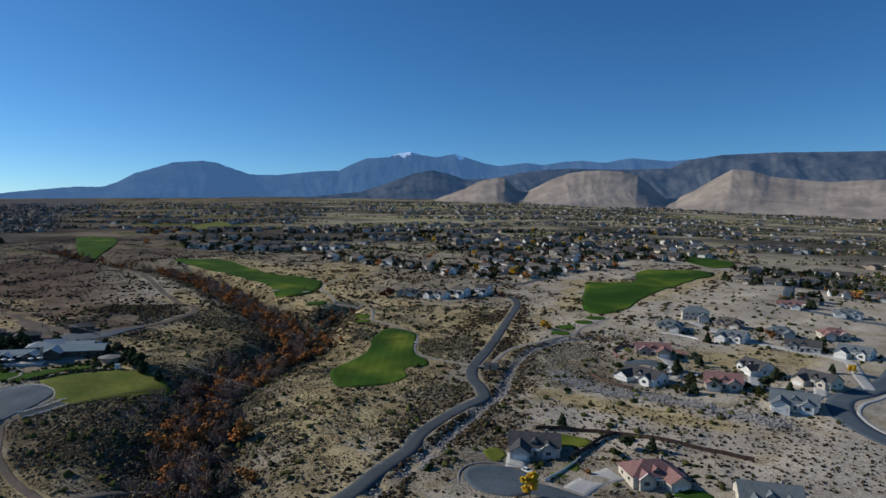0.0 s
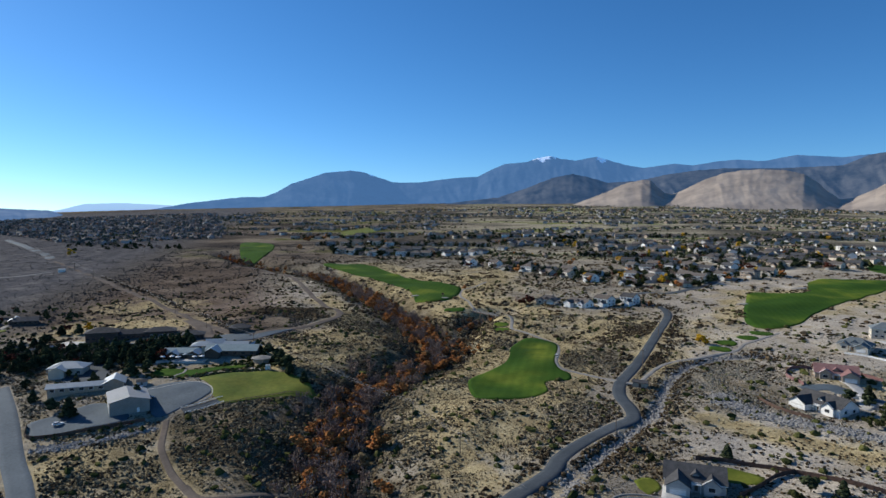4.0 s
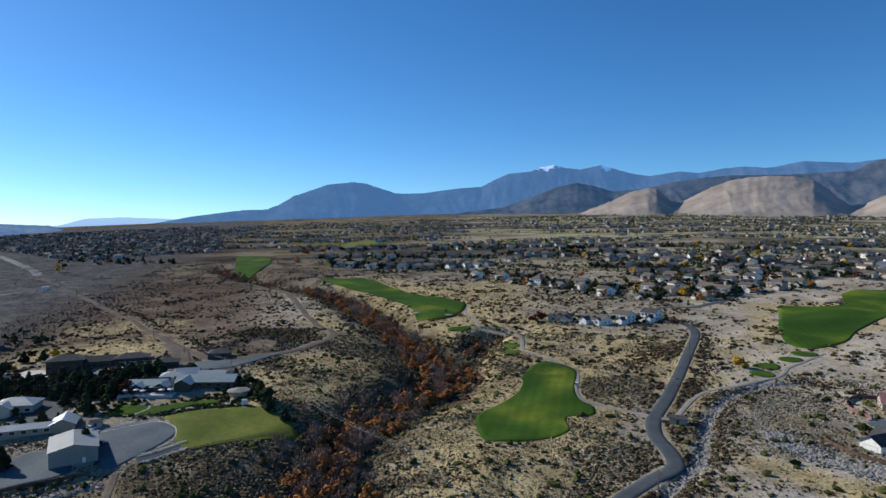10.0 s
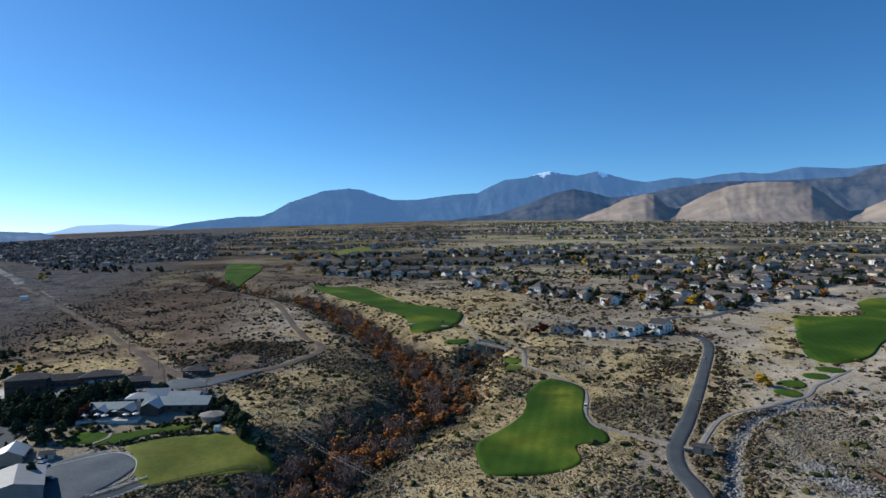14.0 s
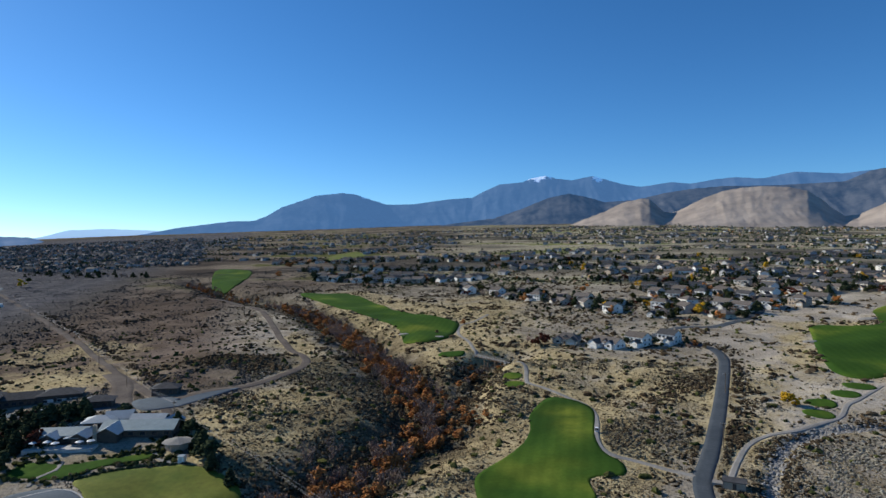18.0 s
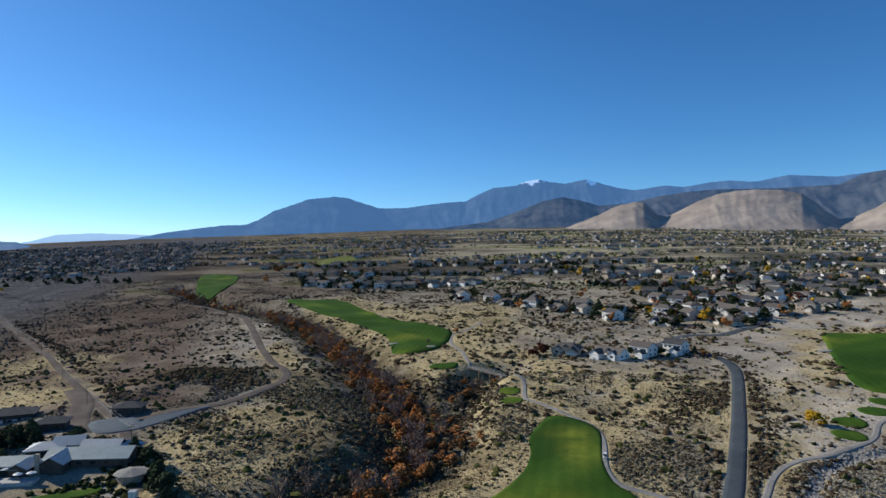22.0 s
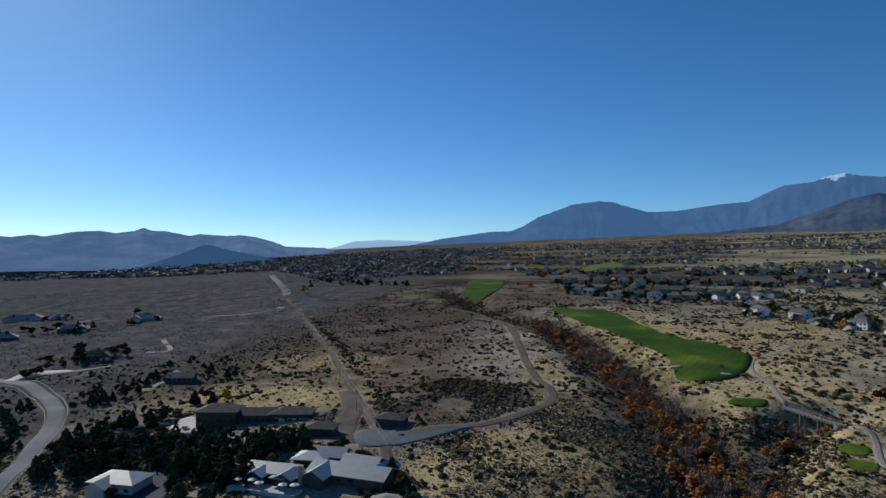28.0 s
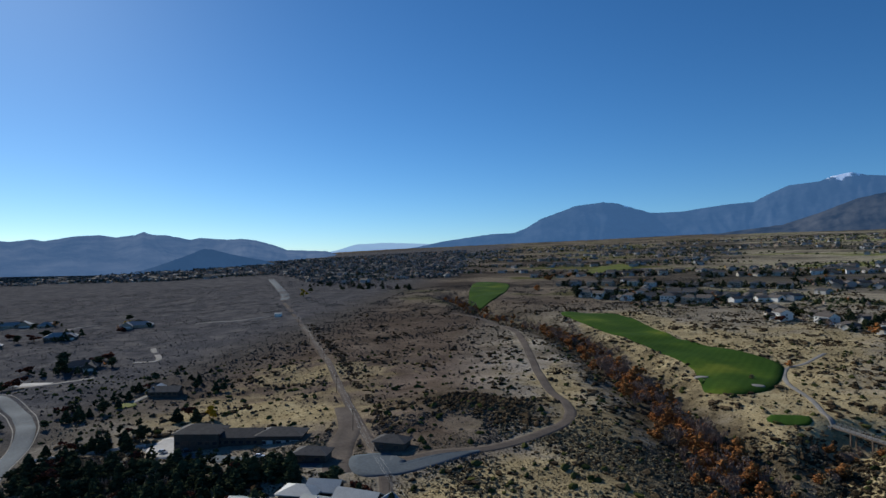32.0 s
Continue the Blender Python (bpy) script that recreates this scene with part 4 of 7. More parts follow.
def house(x, y, rot, w, d, storeys=1, roof="slate_roof", wall="white_wall", form="gable", wing=1, label="", group="suburban houses", detail=2, sink=0.0):
    """A family house: main block, garage wing with its own gable, doors, windows and chimney."""
    t = thing("house", x, y, at(x, y) - sink, rot, label, "house", group)
    CLEAR_SPOTS.append((x, y, 0.62 * max(w, d)))
    h = 3.0 * storeys + 0.3
    rise = d * 0.29
    if form == "hip":
        body, top = box(-w / 2, -d / 2, -3, w / 2, d / 2, h), hip_roof(w, d, h, rise)
    else:
        body, top = gable_walls(w, d, h, rise), gable_roof(w, d, h, rise)
    part("wall", *body, MAT[wall], t)
    part("roof", *top, MAT[roof], t)
    ww, wd = w * 0.38, d * 0.45
    hw = 3.1
    front = d / 2
    if wing:
        s = -1 if wing < 0 else 1
        gx = s * (w / 2 - ww / 2 - 0.6)
        wr = ww * 0.32
        wh = min(h, hw)
        part("garage_wing", *moved(turned(gable_walls(wd + d * 0.3, ww, wh, wr)), gx, -front - wd / 2 + d * 0.15), MAT[wall], t)
        part("wing_roof", *moved(turned(gable_roof(wd + d * 0.45, ww, wh, wr)), gx, -front - wd / 2 + d * 0.22), MAT[roof], t)
        gd = part("garage_door", *box(gx - ww * 0.36, -front - wd - 0.06, 0.0, gx + ww * 0.36, -front - wd + 0.02, 2.3), MAT["garage"], t)
        if detail > 1:
            for k in range(1, 4):
                part("door_panel", *box(gx - ww * 0.34, -front - wd - 0.10, k * 0.56 - 0.5, gx + ww * 0.34, -front - wd - 0.055, k * 0.56 - 0.03), MAT["trim"], gd)
        dx = -s * w * 0.02
    else:
        dx = 0
    if detail > 1 and storeys == 1:
        s = -1 if wing < 0 else 1
        gx2 = -s * w * 0.27
        part("front_gable", *moved(turned(gable_walls(d * 0.5, w * 0.26, h, w * 0.10)), gx2, -front + d * 0.12), MAT[wall], t)
        part("gable_roof", *moved(turned(gable_roof(d * 0.62, w * 0.26, h, w * 0.10)), gx2, -front + d * 0.17), MAT[roof], t)
        window(t, "front", gx2, front + d * 0.13, 1.6, 2.2, 1.5)
        rake = w * 0.13 + 0.5
        for e in (-1, 1):
            v = [(gx2 + e * a, -front - d * 0.13 - b, h + c) for b in (0.02, 0.5) for a, c in ((rake, -0.25), (rake, 0.05), (0, w * 0.10 + 0.25), (0, w * 0.10 - 0.05))]
            part("bargeboard", v, [(0, 1, 2, 3), (7, 6, 5, 4), (0, 4, 5, 1), (1, 5, 6, 2), (2, 6, 7, 3), (3, 7, 4, 0)], MAT["trim"], t)
        part("dormer", *moved(turned(gable_walls(d * 0.34, w * 0.12, h + rise * 0.45, w * 0.05, h)), -s * w * 0.01, -d * 0.2), MAT[wall], t)
        part("dormer_roof", *moved(turned(gable_roof(d * 0.36, w * 0.12, h + rise * 0.45, w * 0.05)), -s * w * 0.01, -d * 0.2), MAT[roof], t)
    for sy in (-1, 1):
        part("gutter", *box(-w / 2 - 0.6, sy * (d / 2 + 0.62) - 0.08, h - (0.34 if form == "gable" else 0.06), w / 2 + 0.6, sy * (d / 2 + 0.62) + 0.08, h - (0.14 if form == "gable" else -0.14)), MAT["trim"], t)
    part("front_door", *box(dx - 0.55, -front - 0.07, 0, dx + 0.55, -front + 0.02, 2.15), MAT["wood"], t)
    for lv in range(storeys):
        zc = 1.6 + 3.0 * lv
        s = -1 if wing < 0 else 1
        spots = [-s * w * 0.18, -s * w * 0.36] if lv == 0 and wing else [-0.34 * w, -0.1 * w, 0.16 * w, 0.36 * w]
        for a in spots:
            window(t, "front", a, front, zc, 1.7, 1.3)
        for a in ((-0.32 * w, 0.0, 0.32 * w) if detail > 1 else (-0.25 * w, 0.25 * w)):
            window(t, "back", a, front, zc, 1.7, 1.3)
        for a in ((-0.22 * d, 0.22 * d) if detail > 1 else (0.0,)):
            window(t, "left", a, w / 2, zc, 1.5, 1.3)
            window(t, "right", a, w / 2, zc, 1.5, 1.3)
    if detail > 1:
        part("chimney", *box(w * 0.22, d * 0.08, h, w * 0.22 + 1.0, d * 0.08 + 0.8, h + rise + 1.0), MAT["tan_wall"], t)
        part("porch_roof", *box(dx - 1.6, -front - 1.6, 2.5, dx + 1.6, -front - 0.1, 2.68), MAT["trim"], t)
        for px in (dx - 1.45, dx + 1.45):
            part("porch_post", *box(px - 0.12, -front - 1.55, -0.4, px + 0.12, -front - 1.31, 2.5), MAT["trim"], t)
        if form == "gable":
            for e in (-1, 1):
                part("gable_vent", *box(e * (w / 2 + 0.03) - 0.04, -0.4, h + rise * 0.45, e * (w / 2 + 0.03) + 0.04, 0.4, h + rise * 0.45 + 0.5), MAT["trim"], t)
    return t


COLOURS = {"slate_roof": "slate-grey", "blue_roof": "blue-grey", "red_roof": "red-tiled", "brown_roof": "brown", "white_wall": "white", "cream_wall": "cream", "grey_wall": "grey", "tan_wall": "tan"}


def described(roof, wall, storeys):
    return f"{'two-storey' if storeys > 1 else 'single-storey'} {COLOURS[wall]} house with a {COLOURS[roof]} roof"


NEAR_HOUSES = [
    (57, 202, -7, 20, 13, 1, "slate_roof", "grey_wall", "gable", -1), (96, 177, 8, 19, 13, 1, "red_roof", "cream_wall", "hip", 1),
    (128, 156, -14, 19, 14, 1, "blue_roof", "cream_wall", "gable", 1), (129, 292, -54, 22, 13, 1, "slate_roof", "white_wall", "gable", -1),
    (166, 279, -20, 18, 13, 1, "red_roof", "cream_wall", "gable", -1), (187, 249, -28, 20, 13, 1, "blue_roof", "white_wall", "gable", -1),
    (182, 405, -30, 18, 13, 1, "blue_roof", "cream_wall", "hip", 1), (212, 436, -15, 19, 13, 2, "blue_roof", "cream_wall", "hip", 1),
    (216, 378, -45, 18, 12, 1, "blue_roof", "white_wall", "gable", -1), (230, 417, -35, 19, 12, 1, "brown_roof", "tan_wall", "hip", 1),
    (252, 388, -20, 18, 12, 1, "blue_roof", "cream_wall", "hip", 1), (249, 352, -35, 20, 12, 1, "slate_roof", "grey_wall", "gable", 0),
    (288, 385, -15, 18, 12, 1, "red_roof", "cream_wall", "hip", -1), (272, 336, -50, 18, 12, 1, "blue_roof", "white_wall", "gable", -1),
    (197, 306, -75, 18, 12, 1, "slate_roof", "white_wall", "gable", 1), (217, 280, -60, 18, 12, 1, "slate_roof", "cream_wall", "gable", -1),
    (148, 338, -12, 20, 12, 1, "red_roof", "tan_wall", "gable", 1), (316, 494, -30, 18, 12, 1, "red_roof", "white_wall", "gable", 1),
    (342, 455, -30, 20, 12, 1, "blue_roof", "white_wall", "hip", -1),
]
for hx, hy, hr, w, d, st, rf, wl_, fm, wg in NEAR_HOUSES:
    house(hx, hy, hr, w, d, st, rf, wl_, fm, wg, described(rf, wl_, st), "hillside houses")

MADE = {}


def copied_house(x, y, rot, roof, wall, storeys, form, wing, w=17, d=11, detail=1):
    key = (roof, wall, storeys, form, wing, detail)
    CLEAR_SPOTS.append((x, y, 0.62 * w))
    if key in MADE:
        return copy_thing(MADE[key], pose(x, y, at(x, y), 0, 0, rot))
    MADE[key] = house(x, y, rot, w, d, storeys, roof, wall, form, wing, described(roof, wall, storeys), "houses of the far estate", detail)
    return MADE[key]


MID_HOUSES = [(-140, 806, 2), (-105, 796, 2), (-87, 770, 1), (-56, 748, 2), (-29, 732, 1), (-4, 708, 2), (20, 682, 2), (66, 699, 2), (61, 660, 1), (93, 718, 2), (87, 765, 2), (115, 774, 2), (125, 746, 1),
              (113, 658, 1), (133, 681, 2), (155, 767, 2), (163, 711, 2), (192, 720, 2), (178, 876, 2), (206, 862, 2), (214, 796, 2), (273, 891, 2), (261, 833, 1), (292, 833, 2), (307, 808, 2)]
for hx, hy, hr, w, d, st, rf, wl_, fm, wg in ((-18, 543, -12, 19, 13, 1, "brown_roof", "cream_wall", "hip", 1), (11, 529, -38, 20, 12, 1, "brown_roof", "white_wall", "gable", -1), (32, 538, -42, 15, 11, 2, "brown_roof", "white_wall", "gable", 1), (54, 546, -36, 13, 11, 2, "slate_roof", "white_wall", "gable", 1)):
    house(hx, hy, hr, w, d, st, rf, wl_, fm, wg, described(rf, wl_, st), "houses above the gully")
ROOFS, WALLS = ["slate_roof", "brown_roof", "brown_roof", "slate_roof", "brown_roof"], ["grey_wall", "cream_wall", "tan_wall", "tan_wall", "white_wall"]
pick = random.Random(5)
HOME_SPOTS = []
PLAIN_MADE = {}


def plain_house(x, y, rot, k, storeys):
    """A house of the estate seen from afar: block, wing, doors and a few windows."""
    CLEAR_SPOTS.append((x, y, 12))
    HOME_SPOTS.append((x, y))
    if (k, storeys) in PLAIN_MADE:
        return copy_thing(PLAIN_MADE[k, storeys], pose(x, y, at(x, y), 0, 0, rot))
    wall, roof, h = ("white_wall", "cream_wall", "tan_wall", "grey_wall")[k], ("slate_roof", "brown_roof", "slate_roof", "brown_roof")[k], 3.0 * storeys + 0.2
    t = thing("house", x, y, at(x, y), rot, described(roof, wall, storeys), "house", "houses of the far estate")
    part("wall", *gable_walls(18, 11, h, 3.2), MAT[wall], t)
    part("roof", *gable_roof(18, 11, h, 3.2), MAT[roof], t)
    part("garage_wing", *moved(turned(gable_walls(9, 8, 3.0, 2.4)), 4, -7), MAT[wall], t)
    part("wing_roof", *moved(turned(gable_roof(9, 8, 3.0, 2.4)), 4, -7), MAT[roof], t)
    part("garage_door", *box(1.4, -11.56, 0, 6.6, -11.48, 2.3), MAT["garage"], t)
    for a, z in [(-6, 0.9), (-3, 0.9)] + [(-6, 3.9), (-2, 3.9), (3, 3.9)] * (storeys - 1):
        part("window", *box(a - 0.8, -5.56, z, a + 0.8, -5.48, z + 1.4), MAT["glass"], t)
    PLAIN_MADE[k, storeys] = t
    return t


extra = []
for hx, hy, st in MID_HOUSES:
    for dx_, dy_ in ((27, 20), (-14, 34)):
        x, y = hx + dx_ + pick.uniform(-5, 5), hy + dy_ + pick.uniform(-5, 5)
        if min(math.hypot(x - a, y - b) for a, b, *_ in MID_HOUSES + extra) > 21 and math.hypot(x - 215, y - 605) > 130 and len(extra) < 34:
            extra.append((x, y))
for x, y in extra:
    plain_house(x, y, pick.choice([-72, -60, -52, -44, -36]), pick.randrange(4), pick.choice([1, 2, 2]))
for hx, hy, st in MID_HOUSES:
    k = pick.randrange(5)
    copied_house(hx, hy, pick.choice([-72, -60, -52, -44, -36]), ROOFS[k], "white_wall" if hy < 800 and pick.random() < 0.55 else WALLS[k], st, pick.choice(["gable", "hip"]), pick.choice([-1, 1]))
    HOME_SPOTS.append((hx, hy))
STREETS = [(-430, 1010, -230, 965, 9), (-400, 955, -220, 915, 8), (-520, 1110, -160, 1085, 12), (-170, 1165, 70, 1125, 9), (10, 955, 120, 905, 6), (170, 975, 260, 1000, 4), (150, 1035, 240, 1060, 4), (60, 840, 150, 830, 4), (230, 905, 330, 950, 5),
           (340, 1060, 470, 1080, 5), (330, 640, 460, 600, 6), (390, 560, 480, 530, 4), (330, 500, 350, 530, 2), (370, 700, 500, 690, 5), (410, 1310, 560, 1290, 6), (-650, 1260, -380, 1300, 9), (-330, 1260, -100, 1310, 9), (-60, 1250, 200, 1300, 9), (220, 1190, 380, 1230, 5)]
for x0, y0, x1, y1, n in STREETS:
    for i in range(n):
        t = (i + 0.5) / n
        hx, hy = x0 + (x1 - x0) * t + pick.uniform(-5, 5), y0 + (y1 - y0) * t + pick.uniform(-7, 7)
        k = pick.randrange(5)
        rot = math.degrees(math.atan2(y1 - y0, x1 - x0)) + pick.choice([0, 180, 0, 20, -20])
        copied_house(hx, hy, rot, ROOFS[k], WALLS[k], pick.choice([1, 2, 2]), pick.choice(["gable", "hip"]), pick.choice([-1, 1]))
        HOME_SPOTS.append((hx, hy))
for hx, hy, rot, w, rf, wl_, wg in ((-1018, 502, 62, 48, "dull_metal_roof", "tan_wall", 1), (-962, 522, 62, 20, "dull_metal_roof", "tan_wall", 0), (-815, 566, 54, 36, "dull_metal_roof", "tan_wall", -1), (-806, 476, 60, 32, "dull_metal_roof", "brown_wall", 1), (-832, 404, 64, 46, "dull_metal_roof", "brown_wall", 0), (-592, 404, 54, 26, "slate_roof", "brown_wall", 1)):
    house(hx, hy, rot, w, 14, 1, rf, wl_, "hip", wg, "low ranch house with a " + ("dark" if rf == "slate_roof" else "pale grey") + " hipped roof on the plain", "ranch houses", 1)
    HOME_SPOTS.append((hx, hy))


# ---- school and yards ----
def wing_block(t, x, y, rot, w, d, h, rise, roof, wall, form="gable", windows=4, name="wing"):
    """One wing of a larger building as two parts, with a row of windows."""
    c, s = math.cos(radians(rot)), math.sin(radians(rot))

    def put(piece):
        return [(x + px * c - py * s, y + px * s + py * c, pz) for px, py, pz in piece[0]], piece[1]

    body = gable_walls(w, d, h, rise, -4) if form == "gable" else box(-w / 2, -d / 2, -4, w / 2, d / 2, h)
    part("wall", *put(body), MAT[wall], t)
    part("roof", *put(gable_roof(w, d, h, rise, 1.0, 0.3) if form == "gable" else hip_roof(w, d, h, rise, 1.0, 0.3)), MAT[roof], t)
    for i in range(windows):
        a = (i + 0.5) / windows * w - w / 2
        f = part("window", *put(box(a - 1.2, -d / 2 - 0.09, 0.8, a + 1.2, -d / 2 + 0.02, 2.5)), MAT["wood" if wall == "brown_wall" else "trim"], t)
        part("pane", *put(box(a - 1.05, -d / 2 - 0.13, 0.95, a + 1.05, -d / 2 - 0.085, 2.35)), MAT["glass"], f)


barn = thing("barn", -197, 222, at(-196, 216), 44, "large grey metal barn with a low gabled roof", "barn")
CLEAR_SPOTS.append((-197, 222, 15))
part("wall", *turned(gable_walls(22, 17, 5.6, 2.0)), MAT["barn_wall"], barn)
part("roof", *turned(gable_roof(22, 17, 5.6, 2.0, 0.5, 0.2)), MAT["dull_metal_roof"], barn)
for a in (-7, -2.5, 2, 6.5):
    part("bay_door", *box(-8.58, a - 1.7, 0, -8.48, a + 1.7, 3.6), MAT["garage"], barn)
part("side_door", *box(3, -11.1, 0, 4.1, -10.98, 2.1), MAT["trim"], barn)

school = thing("school", -205, 303, at(-205, 300), 18, "sprawling low building with pale metal roofs and dark walls", "school")
CLEAR_SPOTS.extend([(-215, 300, 18), (-195, 308, 20), (-205, 290, 16)])
for wx, wy, wrot, ww_, wdd, wh_, wrise, wroof, wform, wwin in ((12, 3, -2, 30, 12, 3.4, 2.4, "teal_roof", "gable", 6), (-17, -3, 2, 18, 10, 3.2, 1.8, "teal_roof", "gable", 4), (-8, 9, 8, 12, 9, 4.6, 2.0, "metal_roof", "hip", 2), (-2, 15, 8, 10, 8, 4.8, 2.2, "metal_roof", "gable", 2),
                                                              (2, -3, 88, 11, 8, 3.6, 2.2, "metal_roof", "gable", 1), (-8, -7, 88, 9, 6, 3.2, 1.6, "metal_roof", "gable", 1), (-20, -8, 88, 7, 6, 3.0, 1.5, "metal_roof", "gable", 1), (12, 12, -4, 14, 8, 3.8, 2.2, "metal_roof", "gable", 2), (22, 9, 80, 9, 7, 3.6, 2.0, "metal_roof", "gable", 1)):
    wing_block(school, wx, wy, wrot, ww_, wdd, wh_, wrise, wroof, "brown_wall", wform, wwin)
part("chimney", *box(-3.6, -9, 0, -2.2, -7.6, 7.2), MAT["tan_wall"], school)
part("terrace", *box(-27, -18, -2.5, 0, -12, 0.25), MAT["concrete"], school)
part("terrace", *box(-4, 20, -2.5, 16, 26, 0.2), MAT["concrete"], school)
part("canopy", *box(-14, -12, 2.7, -8, -8.5, 2.9), MAT["metal_roof"], school)
for ux_, uy_ in ((-24, -15), (-19, -14), (-15, -16), (-6, -15), (-2, -14)):
    u_ = thing("patio_umbrella", -205 + ux_ * 0.951 - uy_ * 0.309, 303 + ux_ * 0.309 + uy_ * 0.951, at(-205, 300) + 0.25, 0, "white patio umbrella over a terrace table", "umbrella", "terrace umbrellas")
    part("pole", *box(-0.04, -0.04, 0, 0.04, 0.04, 2.6), MAT["trim"], u_)
    ring = [(1.7 * math.cos(radians(45 * i)), 1.7 * math.sin(radians(45 * i)), 2.1) for i in range(8)]
    part("canopy", ring + [(0, 0, 2.75), (0, 0, 2.45)], [(i, (i + 1) % 8, 8) for i in range(8)] + [((i + 1) % 8, i, 9) for i in range(8)], MAT["trim"], u_)
    part("table", *box(-0.6, -0.6, 0.68, 0.6, 0.6, 0.75), MAT["wood"], u_)
annex = thing("pavilion", -170, 300, at(-170, 300), 20, "small pavilion with a pale eight-sided roof", "pavilion")
CLEAR_SPOTS.append((-170, 300, 8))
ang = [radians(45 * i + 22.5) for i in range(8)]
part("wall", [(5 * math.cos(a), 5 * math.sin(a), z) for z in (-3, 2.8) for a in ang], [(i, (i + 1) % 8, (i + 1) % 8 + 8, i + 8) for i in range(8)] + [tuple(range(8, 16))], MAT["tan_wall"], annex)
part("roof", [(6.2 * math.cos(a), 6.2 * math.sin(a), z) for z in (2.7, 2.95) for a in ang] + [(0, 0, 4.4)], [(i, (i + 1) % 8, (i + 1) % 8 + 8, i + 8) for i in range(8)] + [(i + 8, (i + 1) % 8 + 8, 16) for i in range(8)] + [tuple(range(7, -1, -1))], MAT["path"], annex)
box_hut = thing("portable_toilet", -158, 286, at(-158, 286), 15, "small white portable cabin beside dark conifers", "cabin")
part("body", *box(-1.2, -1.2, 0, 1.2, 1.2, 2.5), MAT["trim"], box_hut)
part("roof", *moved(gable_roof(2.5, 2.5, 2.5, 0.3, 0.1, 0.08), 0, 0), MAT["metal_roof"], box_hut)
part("door", *box(-0.45, -1.25, 0.1, 0.45, -1.19, 2.1), MAT["garage"], box_hut)

cottage = thing("cottage", -272, 264, at(-272, 264), 25, "white cottage with a pale metal roof and porch", "house")
CLEAR_SPOTS.append((-272, 264, 13))
wing_block(cottage, 0, 0, 0, 18, 12, 3.8, 2.8, "metal_roof", "cream_wall", "hip", 4)
wing_block(cottage, -3, -7, 90, 7, 8, 3.6, 2.0, "metal_roof", "cream_wall", "gable", 1)
stable = thing("stable_row", -234, 236, at(-234, 236), 36, "long low row building with a pale roof and gabled end", "outbuilding")
CLEAR_SPOTS.extend([(-244, 228, 9), (-234, 236, 10), (-224, 243, 10)])
wing_block(stable, -4, 0, 0, 26, 7, 3.0, 1.2, "metal_roof", "tan_wall", "gable", 6)
wing_block(stable, 13, 2, 90, 12, 9, 3.6, 2.2, "metal_roof", "tan_wall", "gable", 2)

manor = thing("long_house", -298, 345, at(-298, 342), 36, "long dark house in its own shadow, many windows", "house")
CLEAR_SPOTS.extend([(-315, 332, 15), (-298, 345, 15), (-282, 356, 15)])
wing_block(manor, -18, 0, 0, 20, 13, 5.6, 3.0, "slate_roof", "brown_wall", "hip", 6)
wing_block(manor, 0, 0.5, 0, 20, 11, 4.0, 2.4, "slate_roof", "brown_wall", "gable", 6)
wing_block(manor, 19, 0, 0, 20, 12, 4.4, 2.6, "slate_roof", "brown_wall", "hip", 3)
for a in (14, 20, 26):
    part("garage_door", *box(a - 2.2, -6.12, 0, a + 2.2, -5.98, 2.6), MAT["garage"], manor)
for gx, gy, gr, gw, lab in ((-244, 340, 30, 13, "dark garage with a low hipped roof"), (-226, 368, 20, 13, "dark house behind trees at the gravel turn")):
    gob = thing("garage", gx, gy, at(gx, gy), gr, lab, "garage")
    CLEAR_SPOTS.append((gx, gy, 10))
    wing_block(gob, 0, 0, 0, gw, 9, 3.2, 2.2, "slate_roof", "brown_wall", "hip", 2)
ranch = thing("ranch_house", -436, 388, at(-436, 388), 40, "brown ranch house with pale sunlit roof planes", "house")
CLEAR_SPOTS.append((-436, 388, 14))
wing_block(ranch, 0, 0, 0, 17, 10, 3.2, 2.4, "brown_roof", "brown_wall", "gable", 5)
# pale roof material on this wing stands in for sunlit planes
wing_block(ranch, -8, 5, 90, 12, 8, 3.2, 2.0, "metal_roof", "brown_wall", "gable", 2)
tank = thing("pump_hut", -700, 690, at(-700, 690), 35, "small pale hut beside the dirt track", "hut")
part("body", *box(-4, -3, -2, 4, 3, 3.4), MAT["white_wall"], tank)
part("roof", *gable_roof(8, 6, 3.4, 1.0, 0.5, 0.2), MAT["metal_roof"], tank)

shed = thing("gate_shed", 46, 307, at(46, 307), -12, "small grey block shed at the roadside", "shed")
CLEAR_SPOTS.append((46, 307, 5))
part("wall", *box(-3.6, -2.2, -2, 3.6, 2.2, 2.6), MAT["tan_wall"], shed)
part("roof", *gable_roof(7.2, 4.4, 2.6, 0.9, 0.4, 0.2), MAT["slate_roof"], shed)
part("door", *box(-0.6, -2.27, 0, 0.6, -2.18, 2.1), MAT["brown_wall"], shed)
part("enclosure", *box(-7.2, -1.6, -2, -3.7, 1.6, 1.3), MAT["rock"], shed)


